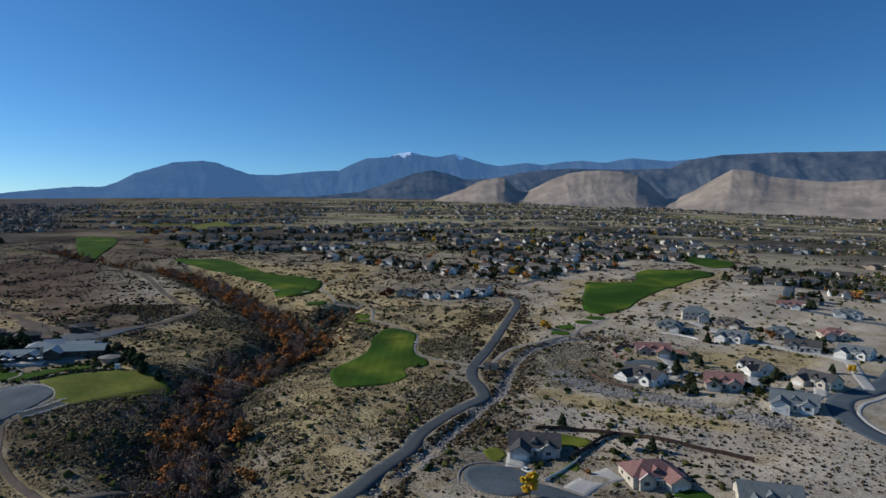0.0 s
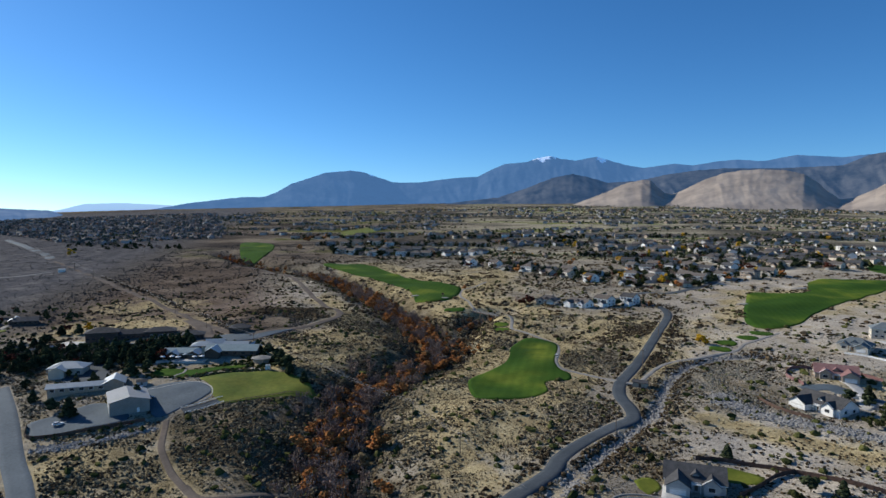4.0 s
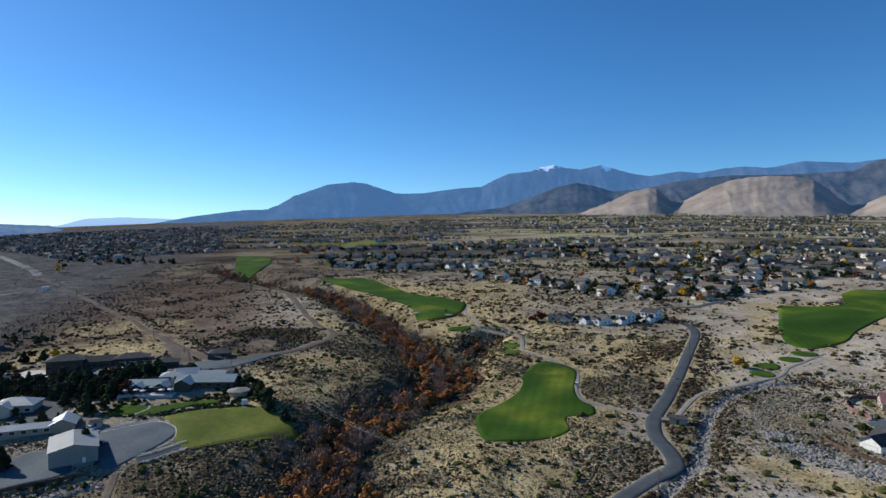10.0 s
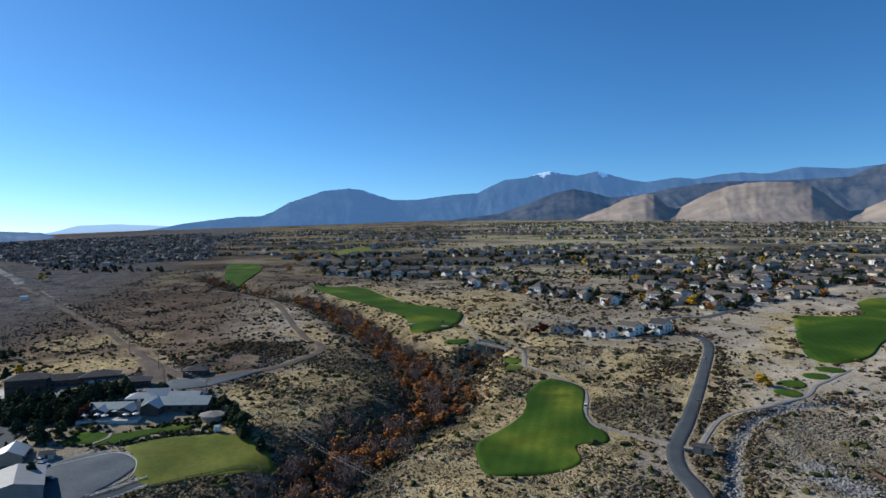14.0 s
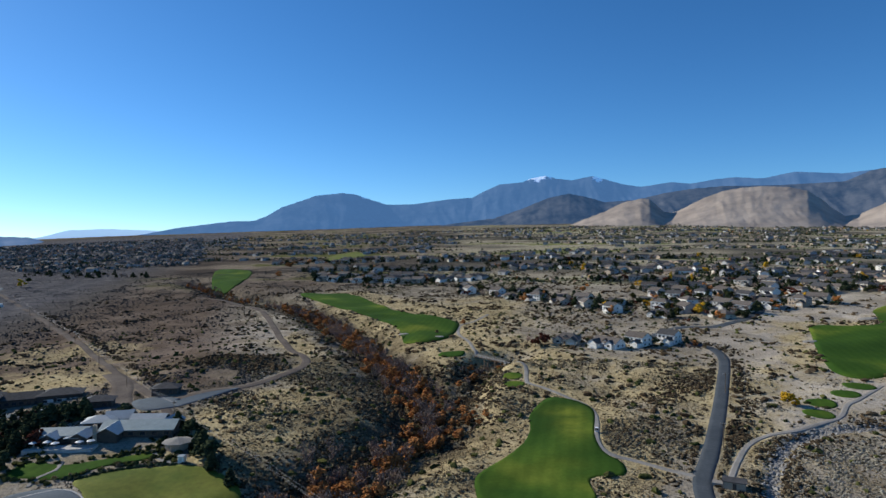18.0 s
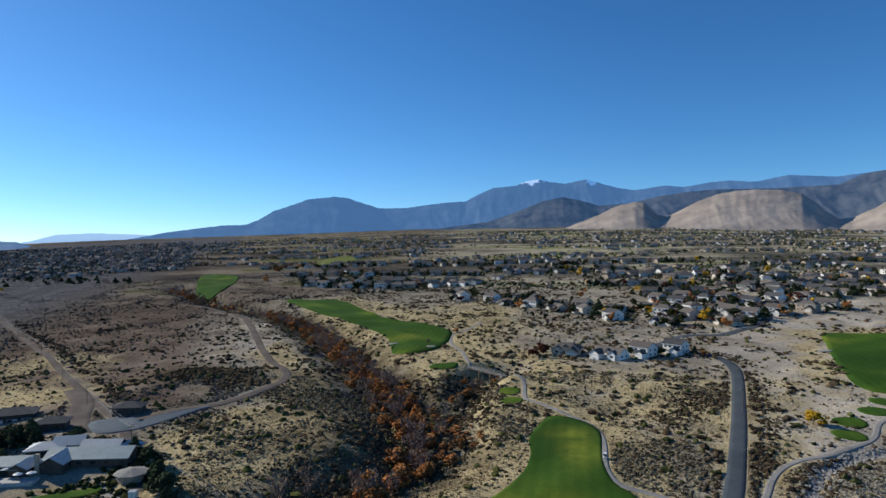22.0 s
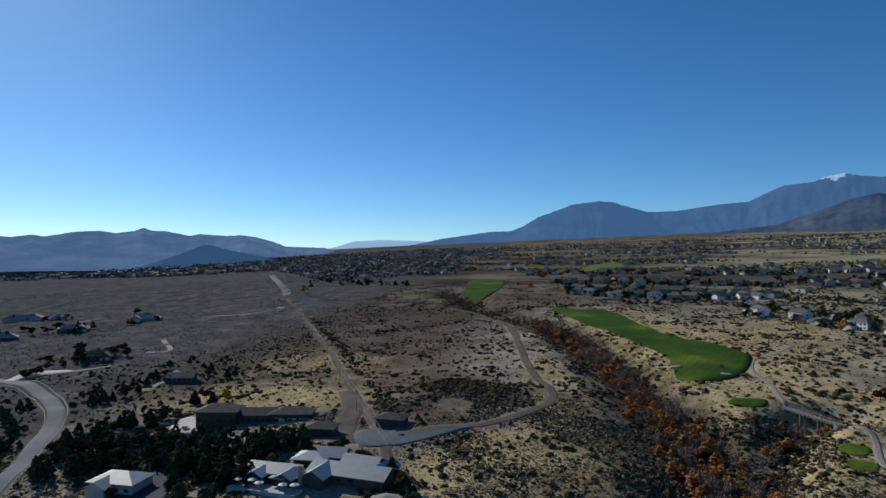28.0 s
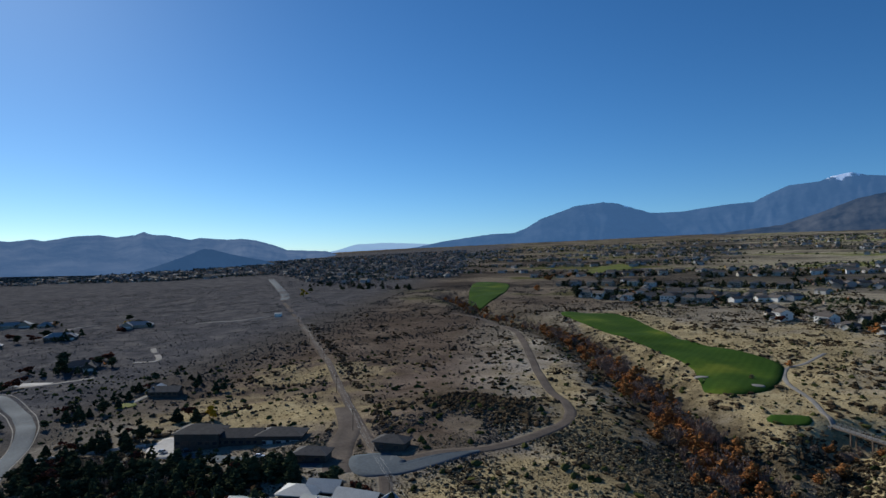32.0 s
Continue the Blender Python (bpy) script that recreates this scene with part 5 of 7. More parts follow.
# ---- bridge ----
BX0, BY0, BX1, BY1 = -78, 495, -54, 473
blen = math.hypot(BX1 - BX0, BY1 - BY0)
bridge = thing("footbridge", (BX0 + BX1) / 2, (BY0 + BY1) / 2, 13.2, math.degrees(math.atan2(BY1 - BY0, BX1 - BX0)), "pale timber golf cart bridge over the gully", "bridge")
CLEAR_SPOTS.append((-66, 484, 12))
part("deck_beam", *box(-blen / 2, -1.7, -0.7, blen / 2, -1.4, -0.12), MAT["wood"], bridge)
part("deck_beam", *box(-blen / 2, 1.4, -0.7, blen / 2, 1.7, -0.12), MAT["wood"], bridge)
for i in range(int(blen / 0.6)):
    part("plank", *box(-blen / 2 + i * 0.6, -1.8, -0.12, -blen / 2 + i * 0.6 + 0.56, 1.8, 0.0), MAT["path"], bridge)
for sy in (-1.7, 1.7):
    part("handrail", *box(-blen / 2, sy - 0.08, 1.0, blen / 2, sy + 0.08, 1.14), MAT["path"], bridge)
    part("handrail", *box(-blen / 2, sy - 0.05, 0.5, blen / 2, sy + 0.05, 0.6), MAT["path"], bridge)
    for i in range(13):
        px = -blen / 2 + blen * i / 12
        part("post", *box(px - 0.08, sy - 0.08, -0.3, px + 0.08, sy + 0.08, 1.1), MAT["wood"], bridge)
for px in (-blen / 6, blen / 6):
    for sy in (-1.4, 1.4):
        part("pier", *box(px - 0.3, sy - 0.3, -9, px + 0.3, sy + 0.3, -0.7), MAT["wood"], bridge)
for px in (-blen / 2, blen / 2):
    part("abutment", *box(px - 0.9, -2.2, -5, px + 0.9, 2.2, -0.15), MAT["rock"], bridge)


# ---- vehicles ----
def wheel(parent, x, y, r=0.34, w=0.22):
    a = [2 * math.pi * i / 14 for i in range(14)]
    v = [(x + r * math.cos(t), y + s * w / 2, r + r * math.sin(t)) for s in (-1, 1) for t in a]
    tyre = part("tyre", v, [(i, (i + 1) % 14, (i + 1) % 14 + 14, i + 14) for i in range(14)] + [tuple(range(13, -1, -1)), tuple(range(14, 28))], MAT["rubber"], parent)
    o = y + (0.5 if y > 0 else -0.5) * (w + 0.02)
    q = r * 0.55
    v = [(x + q * math.cos(t), o + s * 0.012, r + q * math.sin(t)) for s in (-1, 1) for t in a]
    part("rim", v, [(i, (i + 1) % 14, (i + 1) % 14 + 14, i + 14) for i in range(14)] + [tuple(range(13, -1, -1)), tuple(range(14, 28))], MAT["trim"], tyre)


MAT["rubber"] = surface("tyre_rubber", (0.015, 0.015, 0.016), (0.03, 0.03, 0.03), 2.0, 0.8, 0.1)
for cname, c in (("white_paint", (0.72, 0.72, 0.72)), ("dark_paint", (0.03, 0.035, 0.045)), ("silver_paint", (0.35, 0.36, 0.38))):
    MAT[cname] = surface("car_" + cname, c, tuple(v * 1.08 for v in c), 1.0, 0.3, 0.0, spec=0.6)


def car(x, y, rot, paint, label):
    t = thing("car", x, y, at(x, y) + 0.34, rot, label, "car", "parked cars")
    s = [(-2.25, 0.35), (2.25, 0.35), (2.3, 0.75), (1.3, 0.95), (-2.2, 1.0), (-2.3, 0.7)]
    v = [(a, sy * 0.88, b) for sy in (-1, 1) for a, b in s]
    part("body", v, [(i, i + 6, (i + 1) % 6 + 6, (i + 1) % 6) for i in range(6)] + [tuple(range(6)), tuple(range(11, 5, -1))], MAT[paint], t)
    s = [(-1.9, 0.97), (0.95, 0.95), (0.25, 1.5), (-1.5, 1.5)]
    v = [(a, sy * (0.84 if b < 1.2 else 0.68), b) for sy in (-1, 1) for a, b in s]
    f = [(i, i + 4, (i + 1) % 4 + 4, (i + 1) % 4) for i in range(4)] + [tuple(range(4)), tuple(range(7, 3, -1))]
    part("windows", v, f, MAT["glass"], t)
    part("roof", *box(-1.45, -0.68, 1.49, 0.22, 0.68, 1.54), MAT[paint], t)
    for sx in (-1.4, 1.4):
        for sy in (-0.82, 0.82):
            wheel(t, sx, sy)
    for sy in (-0.62, 0.62):
        part("headlight", *box(2.22, sy - 0.2, 0.6, 2.33, sy + 0.2, 0.75), MAT["trim"], t)
        part("tail_light", *box(-2.33, sy - 0.2, 0.62, -2.24, sy + 0.2, 0.8), MAT["red_roof"], t)


car(51.5, 180, -50, "white_paint", "white car parked at the cul-de-sac kerb")
for cx, cy, cr, cp, cl in ((-211, 246, 10, "white_paint", "white pickup parked beside the court"), (-207, 243, 15, "silver_paint", "silver car parked beside the court"), (-193, 232, 20, "dark_paint", "dark car on the parking court"), (-219, 206, 30, "dark_paint", "dark car in the service yard"),
                           (-213, 197, 60, "white_paint", "white car in the service yard"), (-206, 316, 25, "white_paint", "white car on the school forecourt"), (-322, 321, 10, "silver_paint", "silver car by the long house"), (-312, 327, 40, "dark_paint", "dark car by the long house"), (-270, 334, 36, "white_paint", "white car by the garages"),
                           (-226, 213, 120, "dark_paint", "dark trailer car in the yard"), (49, 193, 85, "dark_paint", "dark car in the driveway")):
    car(cx, cy, cr, cp, cl)
cart = thing("golf_cart", 0, 352, at(0, 352) + 0.34, 95, "white golf cart with a canopy on the path", "golf cart")
part("body", *box(-1.2, -0.6, 0.3, 1.2, 0.6, 0.75), MAT["white_paint"], cart)
part("seat", *box(-0.5, -0.55, 0.75, 0.1, 0.55, 1.0), MAT["dark_paint"], cart)
part("backrest", *box(-0.6, -0.55, 1.0, -0.45, 0.55, 1.4), MAT["dark_paint"], cart)
part("canopy", *box(-1.0, -0.65, 1.85, 0.9, 0.65, 1.93), MAT["white_paint"], cart)
part("windscreen", *box(0.75, -0.55, 0.8, 0.79, 0.55, 1.8), MAT["glass"], cart)
for px in (-0.9, 0.8):
    for py in (-0.58, 0.58):
        part("canopy_post", *box(px - 0.03, py - 0.03, 0.7, px + 0.03, py + 0.03, 1.86), MAT["dark_paint"], cart)
for sx in (-0.8, 0.8):
    for sy in (-0.55, 0.55):
        wheel(cart, sx, sy, 0.26, 0.2)


# ---- power line, fences ----
def tube(a, b, r0, r1, n=7):
    a, b = Vector(a), Vector(b)
    q = (b - a).to_track_quat("Z", "Y")
    v = []
    for p, r in ((a, r0), (b, r1)):
        v += [tuple(p + q @ Vector((r * math.cos(2 * math.pi * i / n), r * math.sin(2 * math.pi * i / n), 0))) for i in range(n)]
    return v, [(i, (i + 1) % n, (i + 1) % n + n, i + n) for i in range(n)] + [tuple(range(n - 1, -1, -1)), tuple(range(n, 2 * n))]


def pole(x, y, rot, tall=11.0):
    t = thing("power_pole", x, y, at(x, y) - 0.3, rot, "weathered wooden power pole with a crossarm", "power pole", "power poles")
    part("shaft", *tube((0, 0, -1), (0, 0, tall), 0.2, 0.13), MAT["wood"], t)
    part("crossarm", *box(-0.08, -1.3, tall - 1.0, 0.08, 1.3, tall - 0.8), MAT["wood"], t)
    for py in (-1.15, -0.4, 0.4, 1.15):
        part("insulator", *tube((0, py, tall - 0.8), (0, py, tall - 0.5), 0.07, 0.05), MAT["trim"], t)
    for s in (-1, 1):
        part("brace", *tube((0.05, s * 0.8, tall - 1.0), (0.05, 0, tall - 1.9), 0.04, 0.04, 5), MAT["wood"], t)


LINE_A = [(-700, 712), (-600, 638), (-500, 565), (-410, 500), (-330, 436), (-262, 381), (-190, 325), (-124, 282), (-58, 236), (-29, 203), (0, 165)]
LINE_B = [(82, 500), (66, 420), (50, 345), (31, 235), (18, 222), (-2, 190)]
for line in (LINE_A, LINE_B[:-1]):
    for (ax, ay), (bx, by) in zip(line, line[1:]):
        pole(ax, ay, math.degrees(math.atan2(by - ay, bx - ax)))
        if line is LINE_A:
            for off in (-1.1, 0.4, 1.1):
                ux, uy = (by - ay) / math.hypot(bx - ax, by - ay), -(bx - ax) / math.hypot(bx - ax, by - ay)
                pts = []
                for k in range(13):
                    f = k / 12
                    pts.append((ax + (bx - ax) * f + ux * off, ay + (by - ay) * f + uy * off, (at(ax, ay) + 10.2) * (1 - f) + (at(bx, by) + 10.2) * f - 6.0 * f * (1 - f)))
                wire = [(px + 0.03 * ux * math.cos(2.09 * i), py + 0.03 * uy * math.cos(2.09 * i), pz + 0.03 * math.sin(2.09 * i)) for px, py, pz in pts for i in range(3)]
                skin = [(3 * k + i, 3 * k + (i + 1) % 3, 3 * k + 3 + (i + 1) % 3, 3 * k + 3 + i) for k in range(12) for i in range(3)]
                tagged(new("power_cable", mesh_of("power_cable", wire, skin, MAT["cable"])), "pale overhead power cable sagging between poles", "power cable", "power cables")


def fence(pts, tall, mat, label, solid=True, step=2.6):
    """Posts with boards between them, stepping along the ground."""
    line = smooth_line(pts, step)
    t = thing("fence", *line[0], at(*line[0]), 0, label, "fence")
    o = np.array([*line[0], at(*line[0])])
    for (ax, ay), (bx, by) in zip(line, line[1:]):
        ux, uy = bx - ax, by - ay
        k = math.hypot(ux, uy)
        nx, ny = -uy / k * 0.05, ux / k * 0.05
        za, zb = at(ax, ay), at(bx, by)
        part("post", *moved(box(-0.09, -0.09, -0.5, 0.09, 0.09, tall + 0.1), ax - o[0], ay - o[1], za - o[2]), MAT[mat], t)
        for z0, z1 in (((0.1, tall),) if solid else ((0.4, 0.55), (tall - 0.15, tall))):
            v = [(px - o[0] + s * nx, py - o[1] + s * ny, pz + h - o[2]) for h in (z0, z1) for px, py, pz, s in ((ax, ay, za, -1), (bx, by, zb, -1), (bx, by, zb, 1), (ax, ay, za, 1))]
            part("panel" if solid else "rail", v, BOX, MAT[mat], t)


fence([(70, 193), (78, 201), (86, 210), (93, 214)], 1.9, "fence_wood", "dark brown wooden garden fence")
fence([(60, 219), (75, 220), (93, 214), (112, 204), (140, 190)], 1.7, "fence_wood", "dark brown wooden fence along the field")
fence([(57, 172), (66, 183), (74, 193)], 1.2, "trim", "pale low garden wall beside a driveway")
fence([(128, 322), (124, 338), (134, 352), (158, 348), (170, 336)], 1.8, "red_roof", "reddish garden wall round a courtyard")
fence([(100, 296), (106, 282), (116, 272)], 1.7, "fence_wood", "brown slatted fence beside the white house")
fence([(172, 394), (184, 386), (192, 378)], 1.2, "trim", "low white garden wall")
fence([(-170, 225), (-158, 241)], 0.9, "trim", "white railing along the parking strip", False)
fence([(-165, 221), (-154, 236)], 0.9, "trim", "white railing on the outer edge of the strip", False)
fence([(-226, 193), (-213, 183), (-191, 196), (-177, 209)], 1.6, "fence_wood", "dark wall round the service yard")
fence([(-372, 288), (-364, 300), (-353, 317), (-346, 326)], 1.2, "trim", "low white wall along a drive")
fence([(-153, 235), (-145, 246), (-133, 258), (-121, 266)], 0.9, "wood", "thin weathered rail fence below the lawn", False)
kiosk = thing("gate_kiosk", -211, 249, at(-211, 249), 30, "small grey timber kiosk beside the parking court", "kiosk")
part("wall", *box(-2.4, -1.8, -1, 2.4, 1.8, 2.4), MAT["grey_wall"], kiosk)
part("roof", *gable_roof(4.8, 3.6, 2.4, 0.8, 0.4, 0.15), MAT["slate_roof"], kiosk)
part("door", *box(-0.5, -1.86, 0, 0.5, -1.78, 2.0), MAT["brown_wall"], kiosk)


# ---- trees ----
def clumps(centres, sizes, seed, squash=0.8):
    """Small irregular leaf clumps, eight triangles each."""
    g = np.random.default_rng(seed)
    octa = np.array([(1, 0, 0), (-1, 0, 0), (0, 1, 0), (0, -1, 0), (0, 0, 1), (0, 0, -1)], float)
    face = np.array([(0, 2, 4), (2, 1, 4), (1, 3, 4), (3, 0, 4), (2, 0, 5), (1, 2, 5), (3, 1, 5), (0, 3, 5)])
    n = len(centres)
    v = octa[None] * (0.6 + 0.8 * g.random((n, 6, 1)))
    a = g.random(n) * 2 * np.pi
    b = g.normal(0, 0.5, n)
    ca, sa, cb, sb = np.cos(a)[:, None], np.sin(a)[:, None], np.cos(b)[:, None], np.sin(b)[:, None]
    x, y, z = v[..., 0] * cb - v[..., 2] * sb, v[..., 1], v[..., 0] * sb + v[..., 2] * cb
    v = np.stack([x * ca - y * sa, x * sa + y * ca, z * squash], -1) * np.asarray(sizes)[:, None, None] + np.asarray(centres)[:, None]
    return v.reshape(-1, 3), (face[None] + 6 * np.arange(n)[:, None, None]).reshape(-1, 3)


def tree_template(kind, variant):
    """A tree about ten metres tall: tapered trunk with limbs, and a crown of many clumps with gaps."""
    g = np.random.default_rng(hash_of[kind] * 10 + variant)
    mat, shape, label = TREES[kind]
    t = thing("tree", 0, 0, 0, 0, label, "tree", "trees")
    n = {"cone": 110, "round": 120, "column": 70, "bare": 60, "shrub": 60}[shape]
    u, a = g.random(n), g.random(n) * 2 * np.pi
    if shape == "cone":
        z = 0.8 + 9.2 * u**0.9
        r = (1 - u) ** 0.8 * 2.6 * (0.55 + 0.6 * g.random(n)) + 0.1
        size = 0.6 + 0.75 * (1 - u) + 0.25 * g.random(n)
    elif shape == "column":
        z, r, size = 0.6 + 9.4 * u, (0.3 + 1.1 * np.sin(np.pi * np.clip(u, 0.08, 0.95))) * np.sqrt(g.random(n)), 0.45 + 0.3 * g.random(n)
    elif shape == "shrub":
        z, r, size = 0.8 + 5.5 * u, (1.0 + 2.6 * np.sin(np.pi * u**0.7)) * np.sqrt(g.random(n)), 0.6 + 0.5 * g.random(n)
    else:
        lobes = np.stack([g.normal(0, 1.7, 6), g.normal(0, 1.7, 6), 5.6 + g.normal(0, 1.5, 6)], -1)
        k = g.integers(0, 6, n)
        d = g.normal(0, 1, (n, 3))
        d = d / np.linalg.norm(d, axis=1)[:, None] * (g.random(n)[:, None] ** 0.4) * (1.9 if shape == "round" else 2.1)
        p = lobes[k] + d * (1, 1, 0.85)
        z, r, a = np.maximum(p[:, 2], 1.6), np.hypot(p[:, 0], p[:, 1]), np.arctan2(p[:, 1], p[:, 0])
        size = (0.7 + 0.6 * g.random(n)) if shape == "round" else 0.18 + 0.22 * g.random(n)
    centres = np.stack([r * np.cos(a), r * np.sin(a), z], -1)
    squash = 1.9 if shape in ("column", "bare") else 0.75
    crown = new("crown", mesh_fast("crown", *clumps(centres, size, variant, squash), MAT[mat]))
    crown.parent = t
    limbs = [tube((0, 0, -0.6), (0.1, 0.05, 3.0 if shape in ("round", "bare", "shrub") else 7.0), 0.26, 0.10, 6)]
    for i in range(7 if shape in ("round", "bare") else 4):
        c = centres[g.integers(0, n)]
        limbs.append(tube((0.05, 0, 1.2 + 0.25 * i), tuple(c * (0.85, 0.85, 0.95)), 0.09, 0.03, 4))
    if shape == "bare":
        for i in range(46):
            c = centres[i]
            limbs.append(tube((c[0] * 0.35, c[1] * 0.35, c[2] * 0.5), (c[0] * 1.05, c[1] * 1.05, c[2] * 1.12 + 0.6), 0.05, 0.015, 3))
    v, f = join(*limbs)
    trunk = new("trunk", mesh_of("trunk", v, f, MAT["bare_twigs" if shape == "bare" else "bark"]))
    trunk.parent = t
    return t


TREES = {"pine": ("pine", "cone", "dark green conifer with a pointed crown"), "juniper": ("pine", "round", "dark green rounded evergreen tree"), "broadleaf": ("broadleaf", "round", "dull green leafy garden tree"), "yellow": ("yellow", "round", "bright yellow autumn tree"),
         "orange": ("orange", "shrub", "rust-orange autumn willow tree"), "rust": ("orange", "round", "rust-brown autumn cottonwood tree"), "maroon": ("maroon", "round", "dark red ornamental tree"), "bare": ("bare_twigs", "bare", "bare grey-brown tree without leaves"), "poplar": ("yellow", "column", "slim yellow autumn poplar tree"), "brush": ("dry_brush", "shrub", "large dry golden shrub"), "thicket": ("sagebrush", "shrub", "tall grey-green thicket by the stream")}
hash_of = {k: i + 1 for i, k in enumerate(TREES)}
TEMPLATES = {}
tree_pick = random.Random(11)


def tree(kind, x, y, tall, spread=1.0, sink=0.0):
    v = tree_pick.randrange(3)
    s = tall / 10
    m = pose(x, y, at(x, y) - sink, 0, 0, tree_pick.uniform(0, 360)) @ Matrix.Diagonal((s * spread, s * spread, s, 1))
    key = (kind, v)
    if key not in TEMPLATES:
        TEMPLATES[key] = tree_template(kind, v)
        TEMPLATES[key].matrix_basis = m
        TEMPLATES[key]["base"] = 1
        return TEMPLATES[key]
    ob = copy_thing(TEMPLATES[key], Matrix())
    ob.matrix_basis = m
    return ob


MASS = {}


def massed(kind, x, y, tall, spread=1.0, name="garden_trees"):
    """A tree of a wood or of far gardens, which is joined to its like."""
    v = tree_pick.randrange(3)
    key = (kind, v)
    if key not in TEMPLATES:
        return tree(kind, x, y, tall, spread)
    MASS.setdefault((name, kind), []).append((v, x, y, tall / 10, spread, tree_pick.uniform(0, 6.28)))


def arrays(me):
    co = np.empty(3 * len(me.vertices), np.float32)
    me.vertices.foreach_get("co", co)
    me.calc_loop_triangles()
    tri = np.empty(3 * len(me.loop_triangles), np.int32)
    me.loop_triangles.foreach_get("vertices", tri)
    return co.reshape(-1, 3), tri.reshape(-1, 3)


def build_masses():
    for (name, kind), rows in MASS.items():
        ob = tagged(new(name), {"garden_trees": "trees of the gardens beyond: ", "ravine_woods": "woods along the ravine: "}[name] + TREES[kind][2], "trees", kind="stuff")
        for which in ("crown", "trunk") if name == "ravine_woods" or kind == "bare" else ("crown",):
            vs, fs, k = [], [], 0
            for v, x, y, s, spread, a in rows:
                me = [o for o in TEMPLATES[kind, v].children if o.name.startswith(which)][0].data
                co, tri = arrays(me)
                if which == "crown" and name == "garden_trees":
                    half = len(co) // 15 * 6      # far gardens: fewer clumps than a near crown
                    co, tri = co[:half], tri[:half // 6 * 8]
                c, n = math.cos(a), math.sin(a)
                vs.append(np.stack([x + s * spread * (co[:, 0] * c - co[:, 1] * n), y + s * spread * (co[:, 0] * n + co[:, 1] * c), at(x, y) + s * co[:, 2]], -1))
                fs.append(tri + k)
                k += len(co)
            piece = new(which, mesh_fast(which, np.concatenate(vs), np.concatenate(fs), me.materials[0]))
            piece.parent = ob


SCHOOL_TREES = [(-230, 211), (-216, 206), (-198, 229), (-302, 268), (-302, 279), (-298, 290), (-294, 299), (-290, 309), (-258, 291), (-238, 281), (-231, 281), (-229, 262), (-222, 267), (-224, 297), (-230, 318), (-217, 326), (-202, 323), (-183, 318), (-172, 312), (-162, 302), (-154, 294), (-148, 290), (-143, 283), (-131, 276), (-271, 235), (-250, 219),
                (-254, 274), (-314, 296), (-348, 318), (-356, 310), (-276, 302), (-236, 322), (-246, 283), (-243, 296)]
HEDGE = [(-288, 291), (-279, 292), (-281, 298), (-269, 296), (-267, 300), (-259, 300), (-256, 304), (-254, 308), (-252, 312), (-247, 314), (-245, 319), (-243, 323), (-272, 285), (-265, 288), (-257, 291), (-250, 294), (-275, 308), (-264, 310), (-285, 304), (-262, 318), (-250, 324)]
ROWS = [(-428, 314), (-432, 326), (-430, 332), (-435, 340), (-432, 347), (-438, 358), (-449, 370), (-463, 384), (-480, 405), (-368, 355), (-355, 358), (-414, 409), (-409, 412), (-447, 418), (-376, 294), (-363, 297), (-358, 303), (-363, 309), (-361, 315), (-358, 322), (-355, 329), (-310, 263), (-309, 269), (-305, 273), (-303, 277), (-297, 280), (-290, 285),
        (-320, 253), (-332, 266), (-340, 271), (-357, 280), (-357, 248), (-341, 242), (-432, 281), (-422, 279), (-415, 278), (-441, 283)]
LEFT_TREES = [(-790, 535), (-901, 599), (-876, 450), (-835, 444), (-829, 457), (-844, 476), (-610, 434), (-575, 421), (-594, 418), (-616, 398), (-625, 376), (-577, 343), (-574, 349), (-640, 410)]
ESTATE_TREES = [(151, 304), (152, 286), (141, 300), (147, 268), (175, 258), (186, 274), (200, 291), (176, 272), (158, 270), (192, 262), (239, 389), (229, 368), (263, 362), (276, 376), (160, 290), (169, 317), (119, 306), (94, 200), (103, 197), (87, 194), (148, 295), (147, 275), (141, 268), (170, 326), (72, 223), (43, 213), (200, 320), (236, 300), (258, 345), (205, 395), (196, 372)]
for i, (x, y) in enumerate(SCHOOL_TREES):
    tree("pine" if i % 3 else "juniper", x, y, tree_pick.uniform(6, 10), 1.25)
for i, (x, y) in enumerate(HEDGE):
    tree("pine" if i % 2 else "juniper", x, y, tree_pick.uniform(5, 9), 1.35)
for i, (x, y) in enumerate(ROWS):
    tree("pine" if i % 4 else "juniper", x, y, tree_pick.uniform(5, 8.5), 1.3)
for i, (x, y) in enumerate(LEFT_TREES):
    tree("juniper" if i % 2 else "maroon", x, y, tree_pick.uniform(7, 11), 1.5)
for i, (x, y) in enumerate(ESTATE_TREES):
    tree(("pine", "broadleaf", "juniper")[i % 3], x, y, tree_pick.uniform(4, 7.5), 1.2)
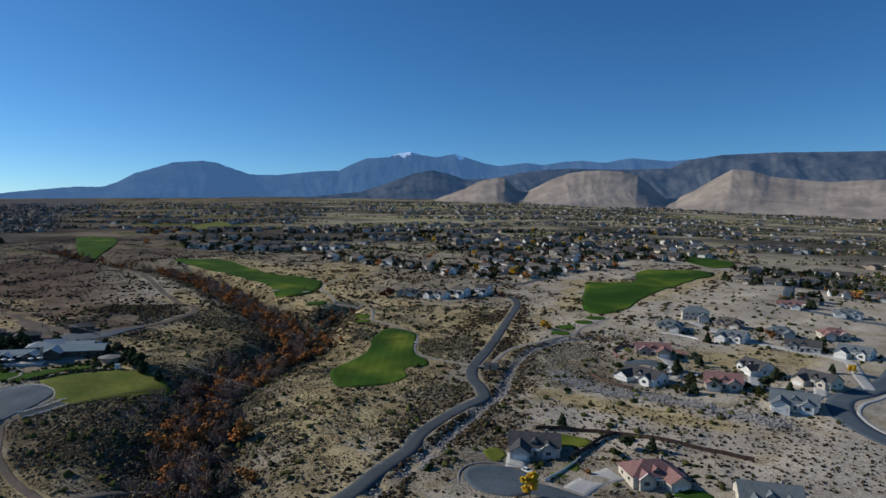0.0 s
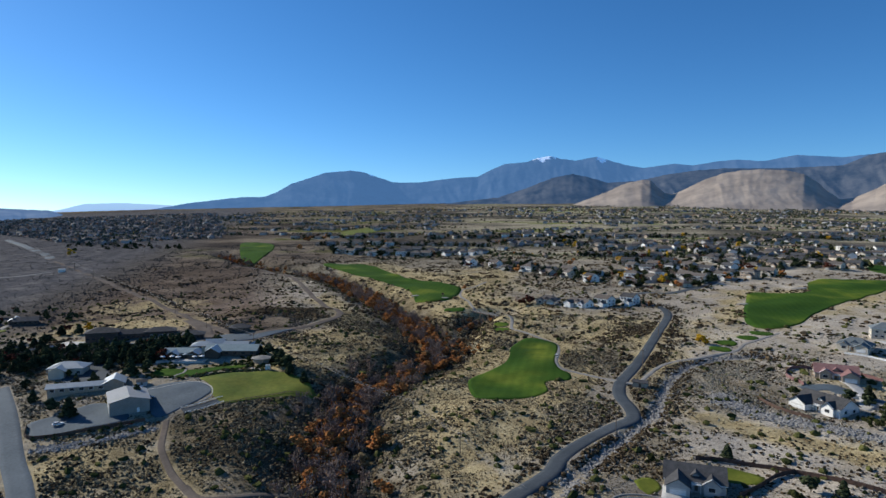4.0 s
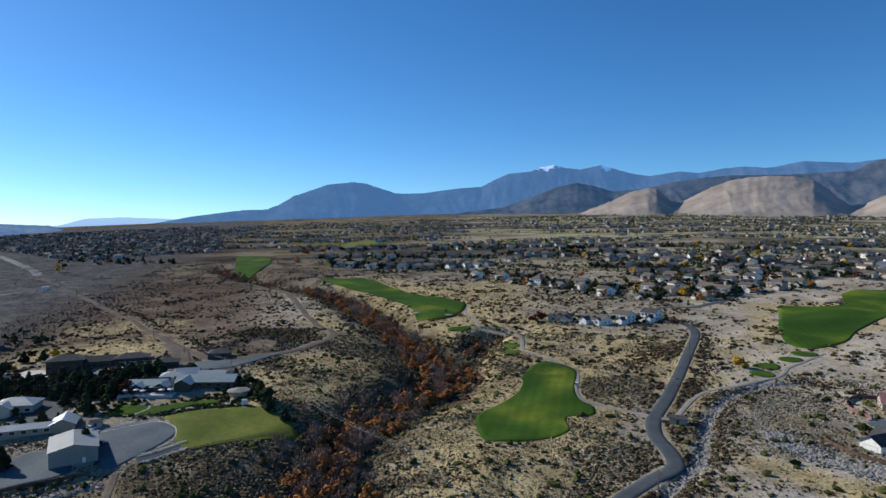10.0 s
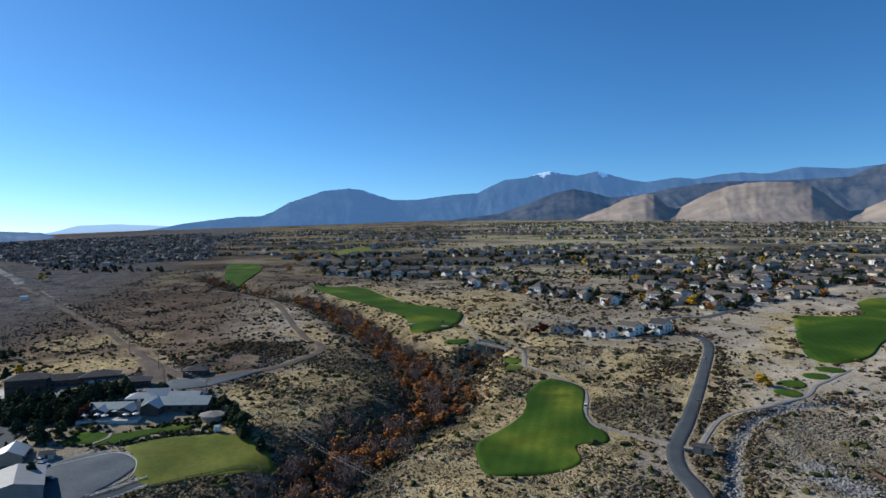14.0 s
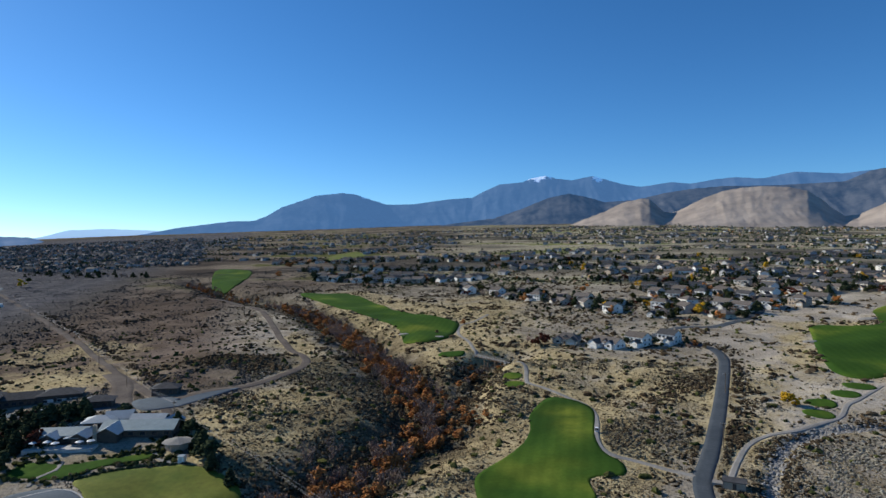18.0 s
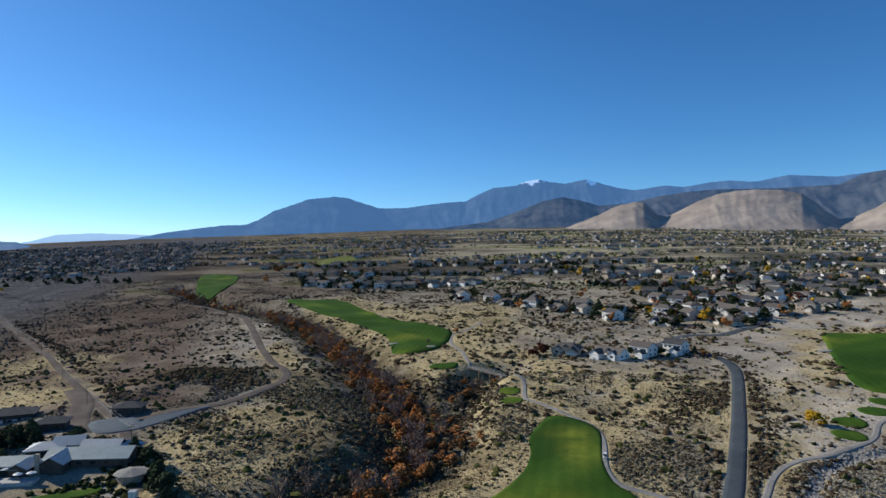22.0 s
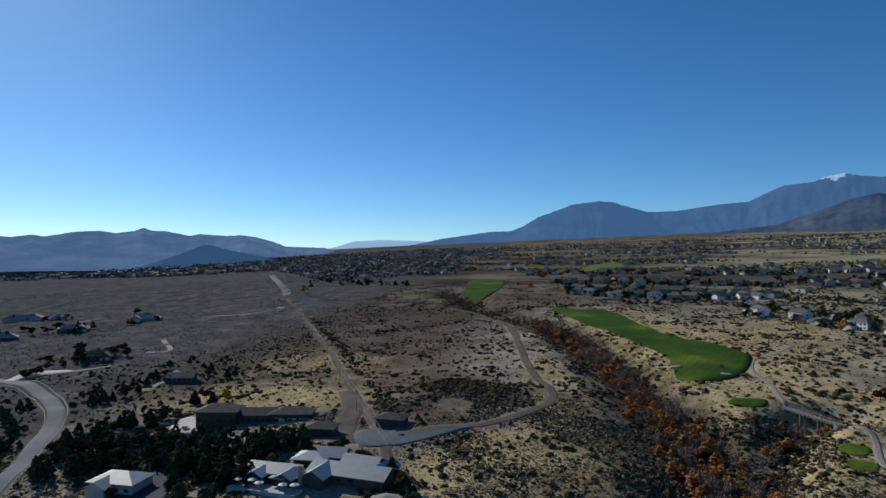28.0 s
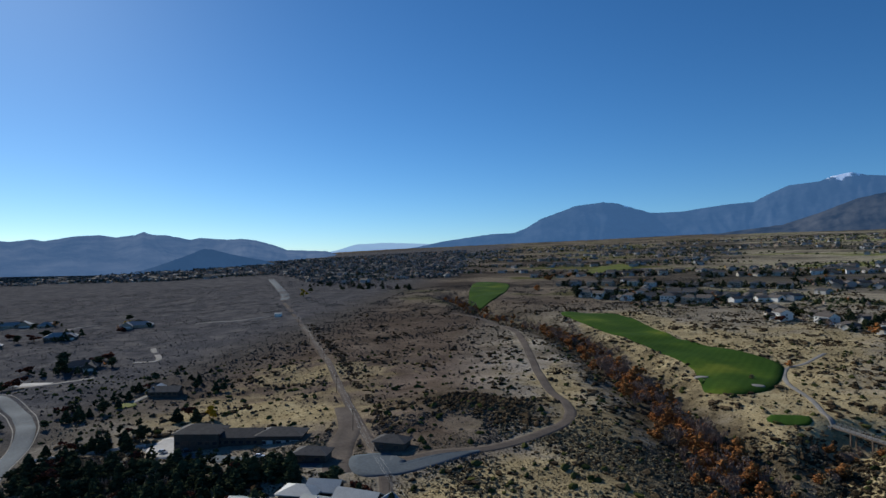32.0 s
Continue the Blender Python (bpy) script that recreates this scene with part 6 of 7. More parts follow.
for x, y, k, h in ((50, 160, "yellow", 8), (23, 536, "juniper", 6), (43, 537, "juniper", 7), (-3, 536, "juniper", 5), (65, 540, "pine", 6), (-32, 538, "maroon", 8), (245, 298, "yellow", 6), (91, 404, "yellow", 7), (94, 403, "yellow", 4), (93, 669, "yellow", 10), (-10, 1065, "yellow", 11), (-8, 822, "rust", 9), (101, 910, "poplar", 13), (126, 911, "poplar", 11), (103, 779, "rust", 10), (254, 1072, "yellow", 11), (227, 730, "rust", 10),
                   (334, 951, "yellow", 9), (-353, 367, "yellow", 7), (-228, 288, "maroon", 9), (-226, 283, "maroon", 7), (-232, 291, "maroon", 8), (-506, 1029, "orange", 14), (-574, 1196, "orange", 14), (-560, 1180, "rust", 12), (-264, 256, "broadleaf", 5), (-40, 525, "maroon", 8), (-34, 533, "maroon", 7), (-46, 531, "bare", 8),
                   (-4, 524, "juniper", 3), (47, 532, "juniper", 4), (64, 527, "bare", 5), (74, 180, "orange", 3), (242, 378, "rust", 7), (262, 352, "juniper", 8), (-110, 612, "orange", 6), (-125, 575, "brush", 4), (70, 536, "orange", 6), (75, 530, "brush", 4), (-370, 364, "maroon", 7), (-870, 880, "yellow", 12), (-920, 940, "broadleaf", 10)):
    tree(k, x, y, h, 1.1)
for i in range(9):
    tree("brush", -197 + i * 3.6, 258 + i * 3.7, tree_pick.uniform(1.6, 2.4), 1.3)

# the wooded ravine
creek = smooth_line(RAVINE[2:], 3.0)
for i in range(720):
    c = creek[tree_pick.randrange(len(creek))]
    if c[1] > 720 and tree_pick.random() < 0.6:
        continue
    x, y = c[0] + tree_pick.gauss(0, 6), c[1] + tree_pick.gauss(0, 6)
    low = c[1] < 215
    kind = tree_pick.choices(["orange", "rust", "bare", "thicket", "brush"], [0.12, 0.08, 0.68, 0.06, 0.06] if low else [0.36, 0.26, 0.32, 0.03, 0.03])[0]
    (tree if c[1] < 300 and i % 4 == 1 else massed)(kind, x, y, tree_pick.uniform(4, 9.5) + (2.5 if kind == "bare" else 0.0), tree_pick.uniform(0.9, 1.35), **({} if c[1] < 300 and i % 4 == 1 else {"name": "ravine_woods"}))
for i in range(150):
    f = tree_pick.random()
    c = creek[int(f * 45)]
    x, y = c[0] + tree_pick.gauss(0, 9), c[1] + tree_pick.gauss(0, 7)
    kind = tree_pick.choices(["bare", "rust", "orange", "thicket", "brush"], [0.58, 0.14, 0.14, 0.1, 0.04])[0]
    massed(kind, x, y, tree_pick.uniform(6, 11), tree_pick.uniform(0.9, 1.3), "ravine_woods")
side = smooth_line(GULLY[:5], 3.0)
for i in range(60):
    c = side[tree_pick.randrange(len(side))]
    x, y = c[0] + tree_pick.gauss(0, 6), c[1] + tree_pick.gauss(0, 6)
    kind = tree_pick.choices(["orange", "rust", "bare", "thicket"], [0.4, 0.25, 0.2, 0.15] if c[1] < 410 else [0.05, 0.05, 0.3, 0.6])[0]
    massed(kind, x, y, tree_pick.uniform(2.5, 6.5), tree_pick.uniform(1.1, 1.6), "ravine_woods")
# garden trees of the estate beyond
for hx, hy in HOME_SPOTS:
    for i in range(tree_pick.choice([6, 7, 8, 9, 10, 12])):
        a, r = tree_pick.uniform(0, 6.28), tree_pick.uniform(10, 20)
        kind = tree_pick.choices(["pine", "juniper", "broadleaf", "bare", "yellow", "rust", "maroon"], [0.36, 0.28, 0.10, 0.18, 0.014, 0.03, 0.04])[0]
        massed(kind, hx + r * math.cos(a), hy + r * math.sin(a), tree_pick.uniform(4.5, 10.5), 1.45)
ROW_LINES = [([(-452, 321), (-455, 353), (-466, 394)], 4.0, 3.0), ([(-372, 296), (-372, 317), (-372, 338)], 3.5, 3.0), ([(-355, 267), (-308, 277), (-297, 292), (-293, 317)], 2.6, 4.0), ([(-290, 318), (-270, 322), (-252, 328)], 3.0, 2.5), ([(-322, 254), (-302, 266), (-273, 284), (-243, 301)], 2.2, 5.0), ([(-479, 292), (-464, 300), (-435, 283)], 2.5, 6.0),
             ([(-385, 268), (-350, 246), (-325, 232)], 3.0, 4.0), ([(-275, 283), (-250, 284), (-226, 284)], 2.2, 5.0), ([(-222, 322), (-205, 328), (-183, 316), (-165, 302)], 3.0, 3.0), ([(-610, 377), (-581, 381), (-560, 400)], 5.0, 4.0), ([(-513, 439), (-418, 419)], 8.0, 6.0), ([(-222, 189), (-211, 181), (-192, 192), (-178, 204)], 3.5, 1.2), ([(-250, 243), (-235, 252), (-222, 258)], 3.0, 4.0)]
for line, step, wander in ROW_LINES:
    for x, y in smooth_line(line, step * 1.5):
        x, y = x + tree_pick.gauss(0, wander), y + tree_pick.gauss(0, wander)
        if any(seg_dist(x, y, pts) < half + 2.0 for pts, half in CLEAR_LINES) or any(math.hypot(x - cx, y - cy) < r * 0.9 for cx, cy, r in CLEAR_SPOTS):
            continue
        massed(tree_pick.choices(["pine", "juniper", "maroon"], [0.55, 0.38, 0.07])[0], x, y, tree_pick.uniform(3.5, 7.5) if wander > 1.5 else tree_pick.uniform(1.5, 3.0), 1.25)
for i in range(24):     # dark trees between the houses above the gully and along the estate's edge
    x = tree_pick.uniform(-60, 130)
    massed(tree_pick.choice(["juniper", "bare", "maroon", "pine", "juniper"]), x, 640 - 0.5 * (x - 60) + tree_pick.uniform(-12, 14), tree_pick.uniform(2.5, 6), 1.3)
for i in range(46):     # dark trees of the yards at the far end of the track
    x = tree_pick.uniform(-1060, -760)
    massed(tree_pick.choice(["juniper", "pine", "bare", "pine"]), x, 1060 - 0.16 * (x + 1000) + tree_pick.gauss(0, 22), tree_pick.uniform(6, 11), 1.5)
for i in range(120):    # dark conifers thick between the street, the long house and the school
    f, g = tree_pick.random(), tree_pick.gauss(0, 1)
    x, y = -352 + 112 * f + 5 * g, 288 + 22 * f + 12 * g
    if not any(seg_dist(x, y, pts) < half + 2.0 for pts, half in CLEAR_LINES) and not any(math.hypot(x - cx, y - cy) < r * 0.9 for cx, cy, r in CLEAR_SPOTS):
        massed(tree_pick.choices(["pine", "juniper", "bare", "maroon"], [0.55, 0.3, 0.1, 0.05])[0], x, y, tree_pick.uniform(4.5, 8.5), 1.3,)
build_masses()


# ---- brush, rocks and the far estate ----
def inside(x, y, poly):
    hit = np.zeros(len(x), bool)
    for (ax, ay), (bx, by) in zip(poly, np.roll(poly, -1, 0)):
        cross = ((ay > y) != (by > y)) & (x < (bx - ax) * (y - ay) / (by - ay + 1e-12) + ax)
        hit ^= cross
    return hit


def clear_of(x, y, reach=0.8):
    ok = np.ones(len(x), bool)
    for poly in CLEAR_PATCHES:
        lo, hi = poly.min(0) - 1, poly.max(0) + 1
        near = np.where((x > lo[0]) & (x < hi[0]) & (y > lo[1]) & (y < hi[1]))[0]
        if len(near):
            ok[near[inside(x[near], y[near], poly)]] = False
    for pts, half in CLEAR_LINES:
        ok &= seg_dist(x, y, pts) > half + reach
    for cx, cy, r in CLEAR_SPOTS:
        ok &= np.hypot(x - cx, y - cy) > r * 0.85
    return ok


def scatter(n, r0, r1, az0, az1, power=1.0):
    r = r0 + (r1 - r0) * rng.random(n) ** power
    a = np.radians(az0 + (az1 - az0) * rng.random(n))
    return -r * np.sin(a), 60 + r * np.cos(a)


ICO = np.array([(0, 0, 1.0), (0.89, 0, 0.45), (0.28, 0.85, 0.45), (-0.72, 0.53, 0.45), (-0.72, -0.53, 0.45), (0.28, -0.85, 0.45), (0.72, 0.53, -0.25), (-0.28, 0.85, -0.25), (-0.89, 0, -0.25), (-0.28, -0.85, -0.25), (0.72, -0.53, -0.25)])
ICO_F = np.array([(0, 1, 2), (0, 2, 3), (0, 3, 4), (0, 4, 5), (0, 5, 1), (1, 6, 2), (2, 7, 3), (3, 8, 4), (4, 9, 5), (5, 10, 1), (2, 6, 7), (3, 7, 8), (4, 8, 9), (5, 9, 10), (1, 10, 6)])


def heaps(name, x, y, size, tall, mat, label, category, rough=0.45, lift=0.15, coarse=False):
    """Many low mounds of twigs or stones in one mesh; coarse: far ones, of fewer faces."""
    n = len(x)
    form, skin = (ICO[:6], ICO_F[:5]) if coarse else (ICO, ICO_F)
    k = len(form)
    v = form[None] * (1 - rough + 2 * rough * rng.random((n, k, 1)))
    if coarse:
        v[:, 1:, 2] *= 0.1
    a = rng.random(n) * 2 * np.pi
    c, s = np.cos(a)[:, None], np.sin(a)[:, None]
    k = 0.75 + 0.5 * rng.random(n)
    vx, vy = v[..., 0] * k[:, None], v[..., 1] / k[:, None]
    v = np.stack([vx * c - vy * s, vx * s + vy * c, v[..., 2] * tall], -1) * size[:, None, None]
    v += np.stack([x, y, height(x, y) + lift * size], -1)[:, None]
    f = skin[None] + len(form) * np.arange(n)[:, None, None]
    tagged(new(name, mesh_fast(name, v.reshape(-1, 3), f.reshape(-1, 3), mat)), label, category, kind="stuff")


CLEAR_LINES.append((CHANNEL, 1.4))


def patches(x, y):
    """Uneven growth: large drifts with smaller clumps in them."""
    return np.array([noise.noise((px * 0.03, py * 0.03, 3.1)) + 0.6 * noise.noise((px * 0.11, py * 0.11, 5.0)) for px, py in zip(x, y)])


for count, r0, r1, small, large in ((400000, 105, 430, 0.20, 0.64), (200000, 430, 1250, 0.45, 1.0)):
    bx, by = scatter(count, r0, r1, -42, 80, 0.62)
    gold, sage_d, bare_d, far_d, plain_d, umber_d = zones(bx, by)
    want = (0.26 if r1 < 500 else 0.42) + 1.0 * (sage_d - 0.3) - (0.35 if r1 < 500 else 0.15) * (gold - 0.35) - 0.62 * (bare_d - 0.2) + 0.55 * blob(bx, by, 112, 330, 50, 62, -20) + 0.25 * blob(bx, by, 40, 480, 70, 40)
    keep = (rng.random(len(bx)) < np.clip(want + 1.15 * patches(bx, by), 0.025, 0.95)) & clear_of(bx, by) & (plain_d < 0.5) & ((r1 < 500) | (bx + 0.55 * by < 420))
    bx, by, umber_d = bx[keep], by[keep], umber_d[keep]
    tone = rng.random(len(bx)) + 0.5 * np.array([noise.noise((px * 0.02, py * 0.02, 9.0)) for px, py in zip(bx, by)])
    size = small + large * rng.random(len(bx)) ** 2.4
    grey = bx > 62 + 16 * rng.random(len(bx))
    size = size * np.where(grey, 0.85, 1.0)
    for m, mat, label in ((grey & (tone < 0.72), "pale_sage", "pale grey sagebrush on the stony slope"), (~grey & (tone < 0.62) & (umber_d < 0.5), "sagebrush", "low grey-green sagebrush covering the slopes"), ((tone >= np.where(grey, 0.72, 0.62)) & (umber_d < 0.5), "dark_brush", "dark olive brush among the sagebrush"), (~grey & (umber_d >= 0.5), "dusky_sage", "dusky brush on the brown hill")):
        for fine in (False, True):
            k = m & ((size < 0.55) == fine) if r0 < 400 else m & fine
            if k.any():
                heaps("sagebrush", bx[k], by[k], size[k], 0.8, MAT[mat], label, "sagebrush", coarse=fine)
bx, by = scatter(70000, 105, 720, -42, 80, 0.72)
gold, sage_d, bare_d, far_d, plain_d, umber_d = zones(bx, by)
keep = (rng.random(len(bx)) < np.clip((gold - 0.3) * 0.9, 0.06, 0.6)) & clear_of(bx, by)
heaps("dry_grass_tufts", bx[keep], by[keep], 0.3 + 0.4 * rng.random(keep.sum()), 0.55, MAT["dry_brush"], "tufts of dry golden grass", "grass")
bx, by = scatter(7000, 105, 640, -42, 80, 0.8)
gold, sage_d, bare_d, far_d, plain_d, umber_d = zones(bx, by)
keep = clear_of(bx, by, 2.0) & (rng.random(len(bx)) < 0.25 + 0.5 * sage_d)
heaps("tall_brush", bx[keep], by[keep], 0.9 + 1.1 * rng.random(keep.sum()) ** 2, 0.85, MAT["broadleaf"], "scattered larger dark bushes", "bush")
bx, by = scatter(260000, 105, 400, -42, 62, 0.75)
keep = clear_of(bx, by, 0.3) & (rng.random(len(bx)) < 0.45 + 0.5 * np.sin(bx * 0.13 + np.sin(by * 0.09)) * np.sin(by * 0.11)) & (zones(bx, by)[2] < 0.6)
bx, by = bx[keep], by[keep]
tone = rng.random(len(bx))
for m, mat, label in ((tone < 0.45, "sagebrush", "fine low scrub between the bushes"), ((tone >= 0.45) & (tone < 0.72), "dry_brush", "fine tufts of straw-coloured grass"), (tone >= 0.72, "dark_brush", "fine dark twigs and litter")):
    heaps("low_scrub", bx[m], by[m], 0.14 + 0.24 * rng.random(m.sum()), 0.9, MAT[mat], label, "scrub", coarse=True)
bx, by = scatter(26000, 300, 980, -30, 62, 0.65)
gold, sage_d, bare_d, far_d, plain_d, umber_d = zones(bx, by)
clump = np.array([noise.noise((px * 0.035, py * 0.035, 17.0)) + 0.5 * noise.noise((px * 0.12, py * 0.12, 21.0)) for px, py in zip(bx, by)])
keep = clear_of(bx, by, 1.8) & (plain_d < 0.3) & (clump + 0.25 * rng.random(len(bx)) > 0.20 + 0.25 * (bare_d - 0.2) + 0.25 * umber_d)
heaps("brush_clumps", bx[keep], by[keep], 0.9 + 1.5 * rng.random(keep.sum()) ** 2, 0.6, MAT["dark_brush"], "wide dark clumps of brush on golden slopes", "bush")
bx, by = 900 * (rng.random(16000) - 0.5), 60 + 700 * (rng.random(16000) - 0.6)
keep = clear_of(bx, by) & ((np.hypot(bx, by - 60) < 105) | (by < 60))
heaps("sagebrush", bx[keep], by[keep], 0.4 + 0.9 * rng.random(keep.sum()) ** 2, 0.8, MAT["sagebrush"], "sparse sagebrush on the near flats", "sagebrush", coarse=True)
# thick dark growth along the road, the channel and the banks
for line, spread, count, size in ((ROAD[1:], 7.0, 5200, 0.85), (CHANNEL[1:], 6.0, 2600, 0.8), (GULLY, 11.0, 2400, 0.9), ([(58, 330), (56, 370), (68, 410), (76, 440)], 5.0, 700, 0.9), ([(30, 400), (40, 430), (60, 450)], 6.0, 500, 0.8), ([(-590, 648), (-410, 518), (-250, 392), (-206, 352)], 2.4, 1000, 0.9), ([(-258, 446), (-228, 436), (-200, 432)], 9.0, 1500, 1.1), ([(-95, 240), (-112, 262), (-108, 300), (-100, 340), (-106, 390)], 9.0, 1200, 0.9)):
    mid = smooth_line(line, 0.7)
    k = rng.integers(0, len(mid), count)
    bx, by = mid[k, 0] + rng.normal(0, spread, count), mid[k, 1] + rng.normal(0, spread, count)
    keep = clear_of(bx, by, 0.9) & (patches(bx, by) > -0.15)
    heaps("verge_brush", bx[keep], by[keep], size * (0.5 + 0.9 * rng.random(keep.sum()) ** 1.6), 0.8, MAT["dark_brush"], "dark brush crowding the road verge and channel", "bush")

bx, by = scatter(120000, 420, 1700, 28, 86, 0.62)
plain_d = zones(bx, by)[4]
patch = np.array([noise.noise((px * 0.02, py * 0.02, 3.1)) for px, py in zip(bx, by)])
keep = clear_of(bx, by) & (plain_d > 0.5) & (rng.random(len(bx)) < 0.35 + 0.6 * patch)
heaps("sagebrush", bx[keep], by[keep], 0.45 + 0.8 * rng.random(keep.sum()) ** 1.7, 0.6, MAT["dusky_sage"], "dusky grey sagebrush of the wide plain", "sagebrush", coarse=True)
row = smooth_line([(-190, 263), (-185, 264), (-180, 270), (-174, 276), (-168, 281), (-160, 283)], 2.4)
for i, (x, y) in enumerate(row):
    heap_x, heap_y = np.array([x, x + 0.9, x - 0.5]), np.array([y, y + 0.6, y - 0.8])
    heaps("round_shrub", heap_x, heap_y, np.array([1.1, 0.8, 0.7]), 0.9, MAT["pine"], "dark round shrub in the row above the lawn", "shrub", 0.3)
bx, by = -236 + 84 * rng.random(900), 250 + 72 * rng.random(900)
campus = inside(bx, by, np.array([(-235, 262), (-228, 300), (-180, 320), (-155, 296), (-158, 286), (-176, 278), (-192, 258), (-215, 255)], float))
paved = np.ones(len(bx), bool)
for poly in CLEAR_PATCHES:
    if poly is not CAMPUS:
        paved &= ~inside(bx, by, poly)
m = campus & paved & (np.hypot(bx + 205, by - 300) > 20)
heaps("garden_shrubs", bx[m], by[m], 0.6 + 0.9 * rng.random(m.sum()), 0.85, MAT["broadleaf"], "dark garden shrubs round the school", "shrubs")
gx, gy = [], []
for hx, hy, hr, w, d, *_ in NEAR_HOUSES:
    for i in range(22):
        a, r = tree_pick.uniform(0, 6.28), tree_pick.uniform(0.62, 1.1) * w
        gx.append(hx + r * math.cos(a))
        gy.append(hy + r * math.sin(a))
gx, gy = np.array(gx), np.array(gy)
ok = clear_of(gx, gy, 0.5)
heaps("garden_shrubs", gx[ok], gy[ok], 0.6 + 0.9 * rng.random(ok.sum()), 0.8, MAT["broadleaf"], "clipped green garden shrubs round the houses", "shrubs")

bx, by = 70 + 130 * rng.random(1500), 165 + 85 * rng.random(1500)
ok = clear_of(bx, by, 1.0)
heaps("lone_shrubs", bx[ok], by[ok], 0.3 + 0.5 * rng.random(ok.sum()) ** 2, 0.85, MAT["dark_brush"], "small dark shrubs dotted over the bare field", "shrubs")
CLEAR_LINES.pop()
ch = smooth_line(CHANNEL, 0.5)
k = rng.integers(0, len(ch), 3800)
rx, ry = ch[k, 0] + rng.normal(0, 1.9, 3800), ch[k, 1] + rng.normal(0, 1.9, 3800)
bank = smooth_line([(80, 296), (87, 284), (97, 273), (110, 267), (126, 259), (141, 252), (150, 242), (170, 228)], 0.5)
k = rng.integers(0, len(bank), 4200)
rx, ry = np.concatenate([rx, bank[k, 0] + rng.normal(0, 3.2, 4200)]), np.concatenate([ry, bank[k, 1] + rng.normal(0, 3.4, 4200)])
yard = smooth_line([(-202, 176), (-183, 187), (-169, 203)], 0.5)
k = rng.integers(0, len(yard), 900)
rx, ry = np.concatenate([rx, yard[k, 0] + rng.normal(0, 1.8, 900)]), np.concatenate([ry, yard[k, 1] + rng.normal(0, 1.8, 900)])
ok = clear_of(rx, ry, 0.3)
heaps("riprap_rocks", rx[ok], ry[ok], 0.3 + 0.7 * rng.random(ok.sum()) ** 2, 0.7, MAT["rock"], "pale grey riprap stones along the channel and banks", "rocks", 0.3, 0.1)

# woods and houses of the far plain
fx, fy = scatter(78000, 640, 3300, -46, 82, 1.3)
mask = np.array([noise.fractal((px * 0.0024, py * 0.0085, 8.0), 1.0, 2.0, 4) for px, py in zip(fx, fy)])
suburb = np.clip((fx + 0.55 * fy - 60) / 300, 0, 1) + np.clip((np.hypot(fx, fy) - 1450) / 200, 0, 1)
bearing, reach = np.degrees(np.arctan2(-fx, fy)), np.hypot(fx, fy)
open_plain = reach < np.interp(bearing, [36, 40, 44, 49, 58, 70, 80], [0, 1300, 1480, 2050, 2150, 2650, 2800])
keep = (mask + 0.22 * rng.random(len(fx)) > 0.15) & ((reach > 900) | (fx > 300)) & (suburb > 0.4) & ~open_plain & clear_of(fx, fy)
fx, fy = fx[keep], fy[keep]
part_of = rng.random(len(fx))
scale = 1.3 + 1.9 * rng.random(len(fx)) + np.hypot(fx, fy) / 1800
for name, lo, hi, mat, label in (("far_woods", 0.0, 0.60, "pine", "dark green trees of distant gardens"), ("far_woods", 0.60, 0.84, "broadleaf", "dull green trees of distant gardens"), ("far_woods", 0.84, 0.98, "bare_twigs", "bare grey trees of distant gardens"), ("far_woods", 0.98, 0.993, "orange", "rust-coloured trees of distant gardens"), ("far_woods", 0.993, 1.0, "yellow", "yellow trees of distant gardens")):
    m = (part_of >= lo) & (part_of < hi)
    heaps(name, fx[m], fy[m], scale[m], 0.95, MAT[mat], label, "trees", 0.4, 0.5, coarse=True)

# the town at the foot of the hills across the plain
tx, ty = scatter(26000, 1450, 3400, 34, 84, 0.9)
reach, bearing = np.hypot(tx, ty), np.degrees(np.arctan2(-tx, ty))
streets = np.array([noise.fractal((px * 0.004, py * 0.012, 4.0), 1.0, 2.0, 3) for px, py in zip(tx, ty)])
keep = (reach > np.interp(bearing, [36, 40, 44, 49, 58, 70, 80], [1350, 1380, 1480, 2050, 2150, 2650, 2800])) & (streets + 0.3 * rng.random(len(tx)) > -0.02)
tx, ty = tx[keep], ty[keep]
part_of = rng.random(len(tx))
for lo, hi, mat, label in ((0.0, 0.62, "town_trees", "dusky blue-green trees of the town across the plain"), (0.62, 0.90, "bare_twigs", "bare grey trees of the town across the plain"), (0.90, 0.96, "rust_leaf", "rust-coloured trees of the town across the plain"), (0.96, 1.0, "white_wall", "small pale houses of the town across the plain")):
    m = (part_of >= lo) & (part_of < hi)
    if mat == "white_wall":
        v_all, f_all, m_all = [], [], []
        for x, y in zip(tx[m], ty[m]):
            a, z = pick.uniform(0, math.pi), at(x, y)
            c, n = math.cos(a), math.sin(a)
            for piece, mi in ((gable_walls(20, 12, 5.0, 2.6), 0), (gable_roof(20, 12, 5.0, 2.6), pick.choice([1, 1, 2]))):
                k = len(v_all)
                v_all += [(x + px * c - py * n, y + px * n + py * c, z + pz) for px, py, pz in piece[0]]
                f_all += [tuple(i + k for i in q) for q in piece[1]]
                m_all += [mi] * len(piece[1])
        tagged(new("town_houses", mesh_of("town_houses", v_all, f_all, [MAT["grey_wall"], MAT["slate_roof"], MAT["brown_roof"]], m_all)), label, "houses", kind="stuff")
    else:
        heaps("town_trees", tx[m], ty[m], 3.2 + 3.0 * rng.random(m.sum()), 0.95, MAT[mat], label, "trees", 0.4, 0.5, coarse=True)

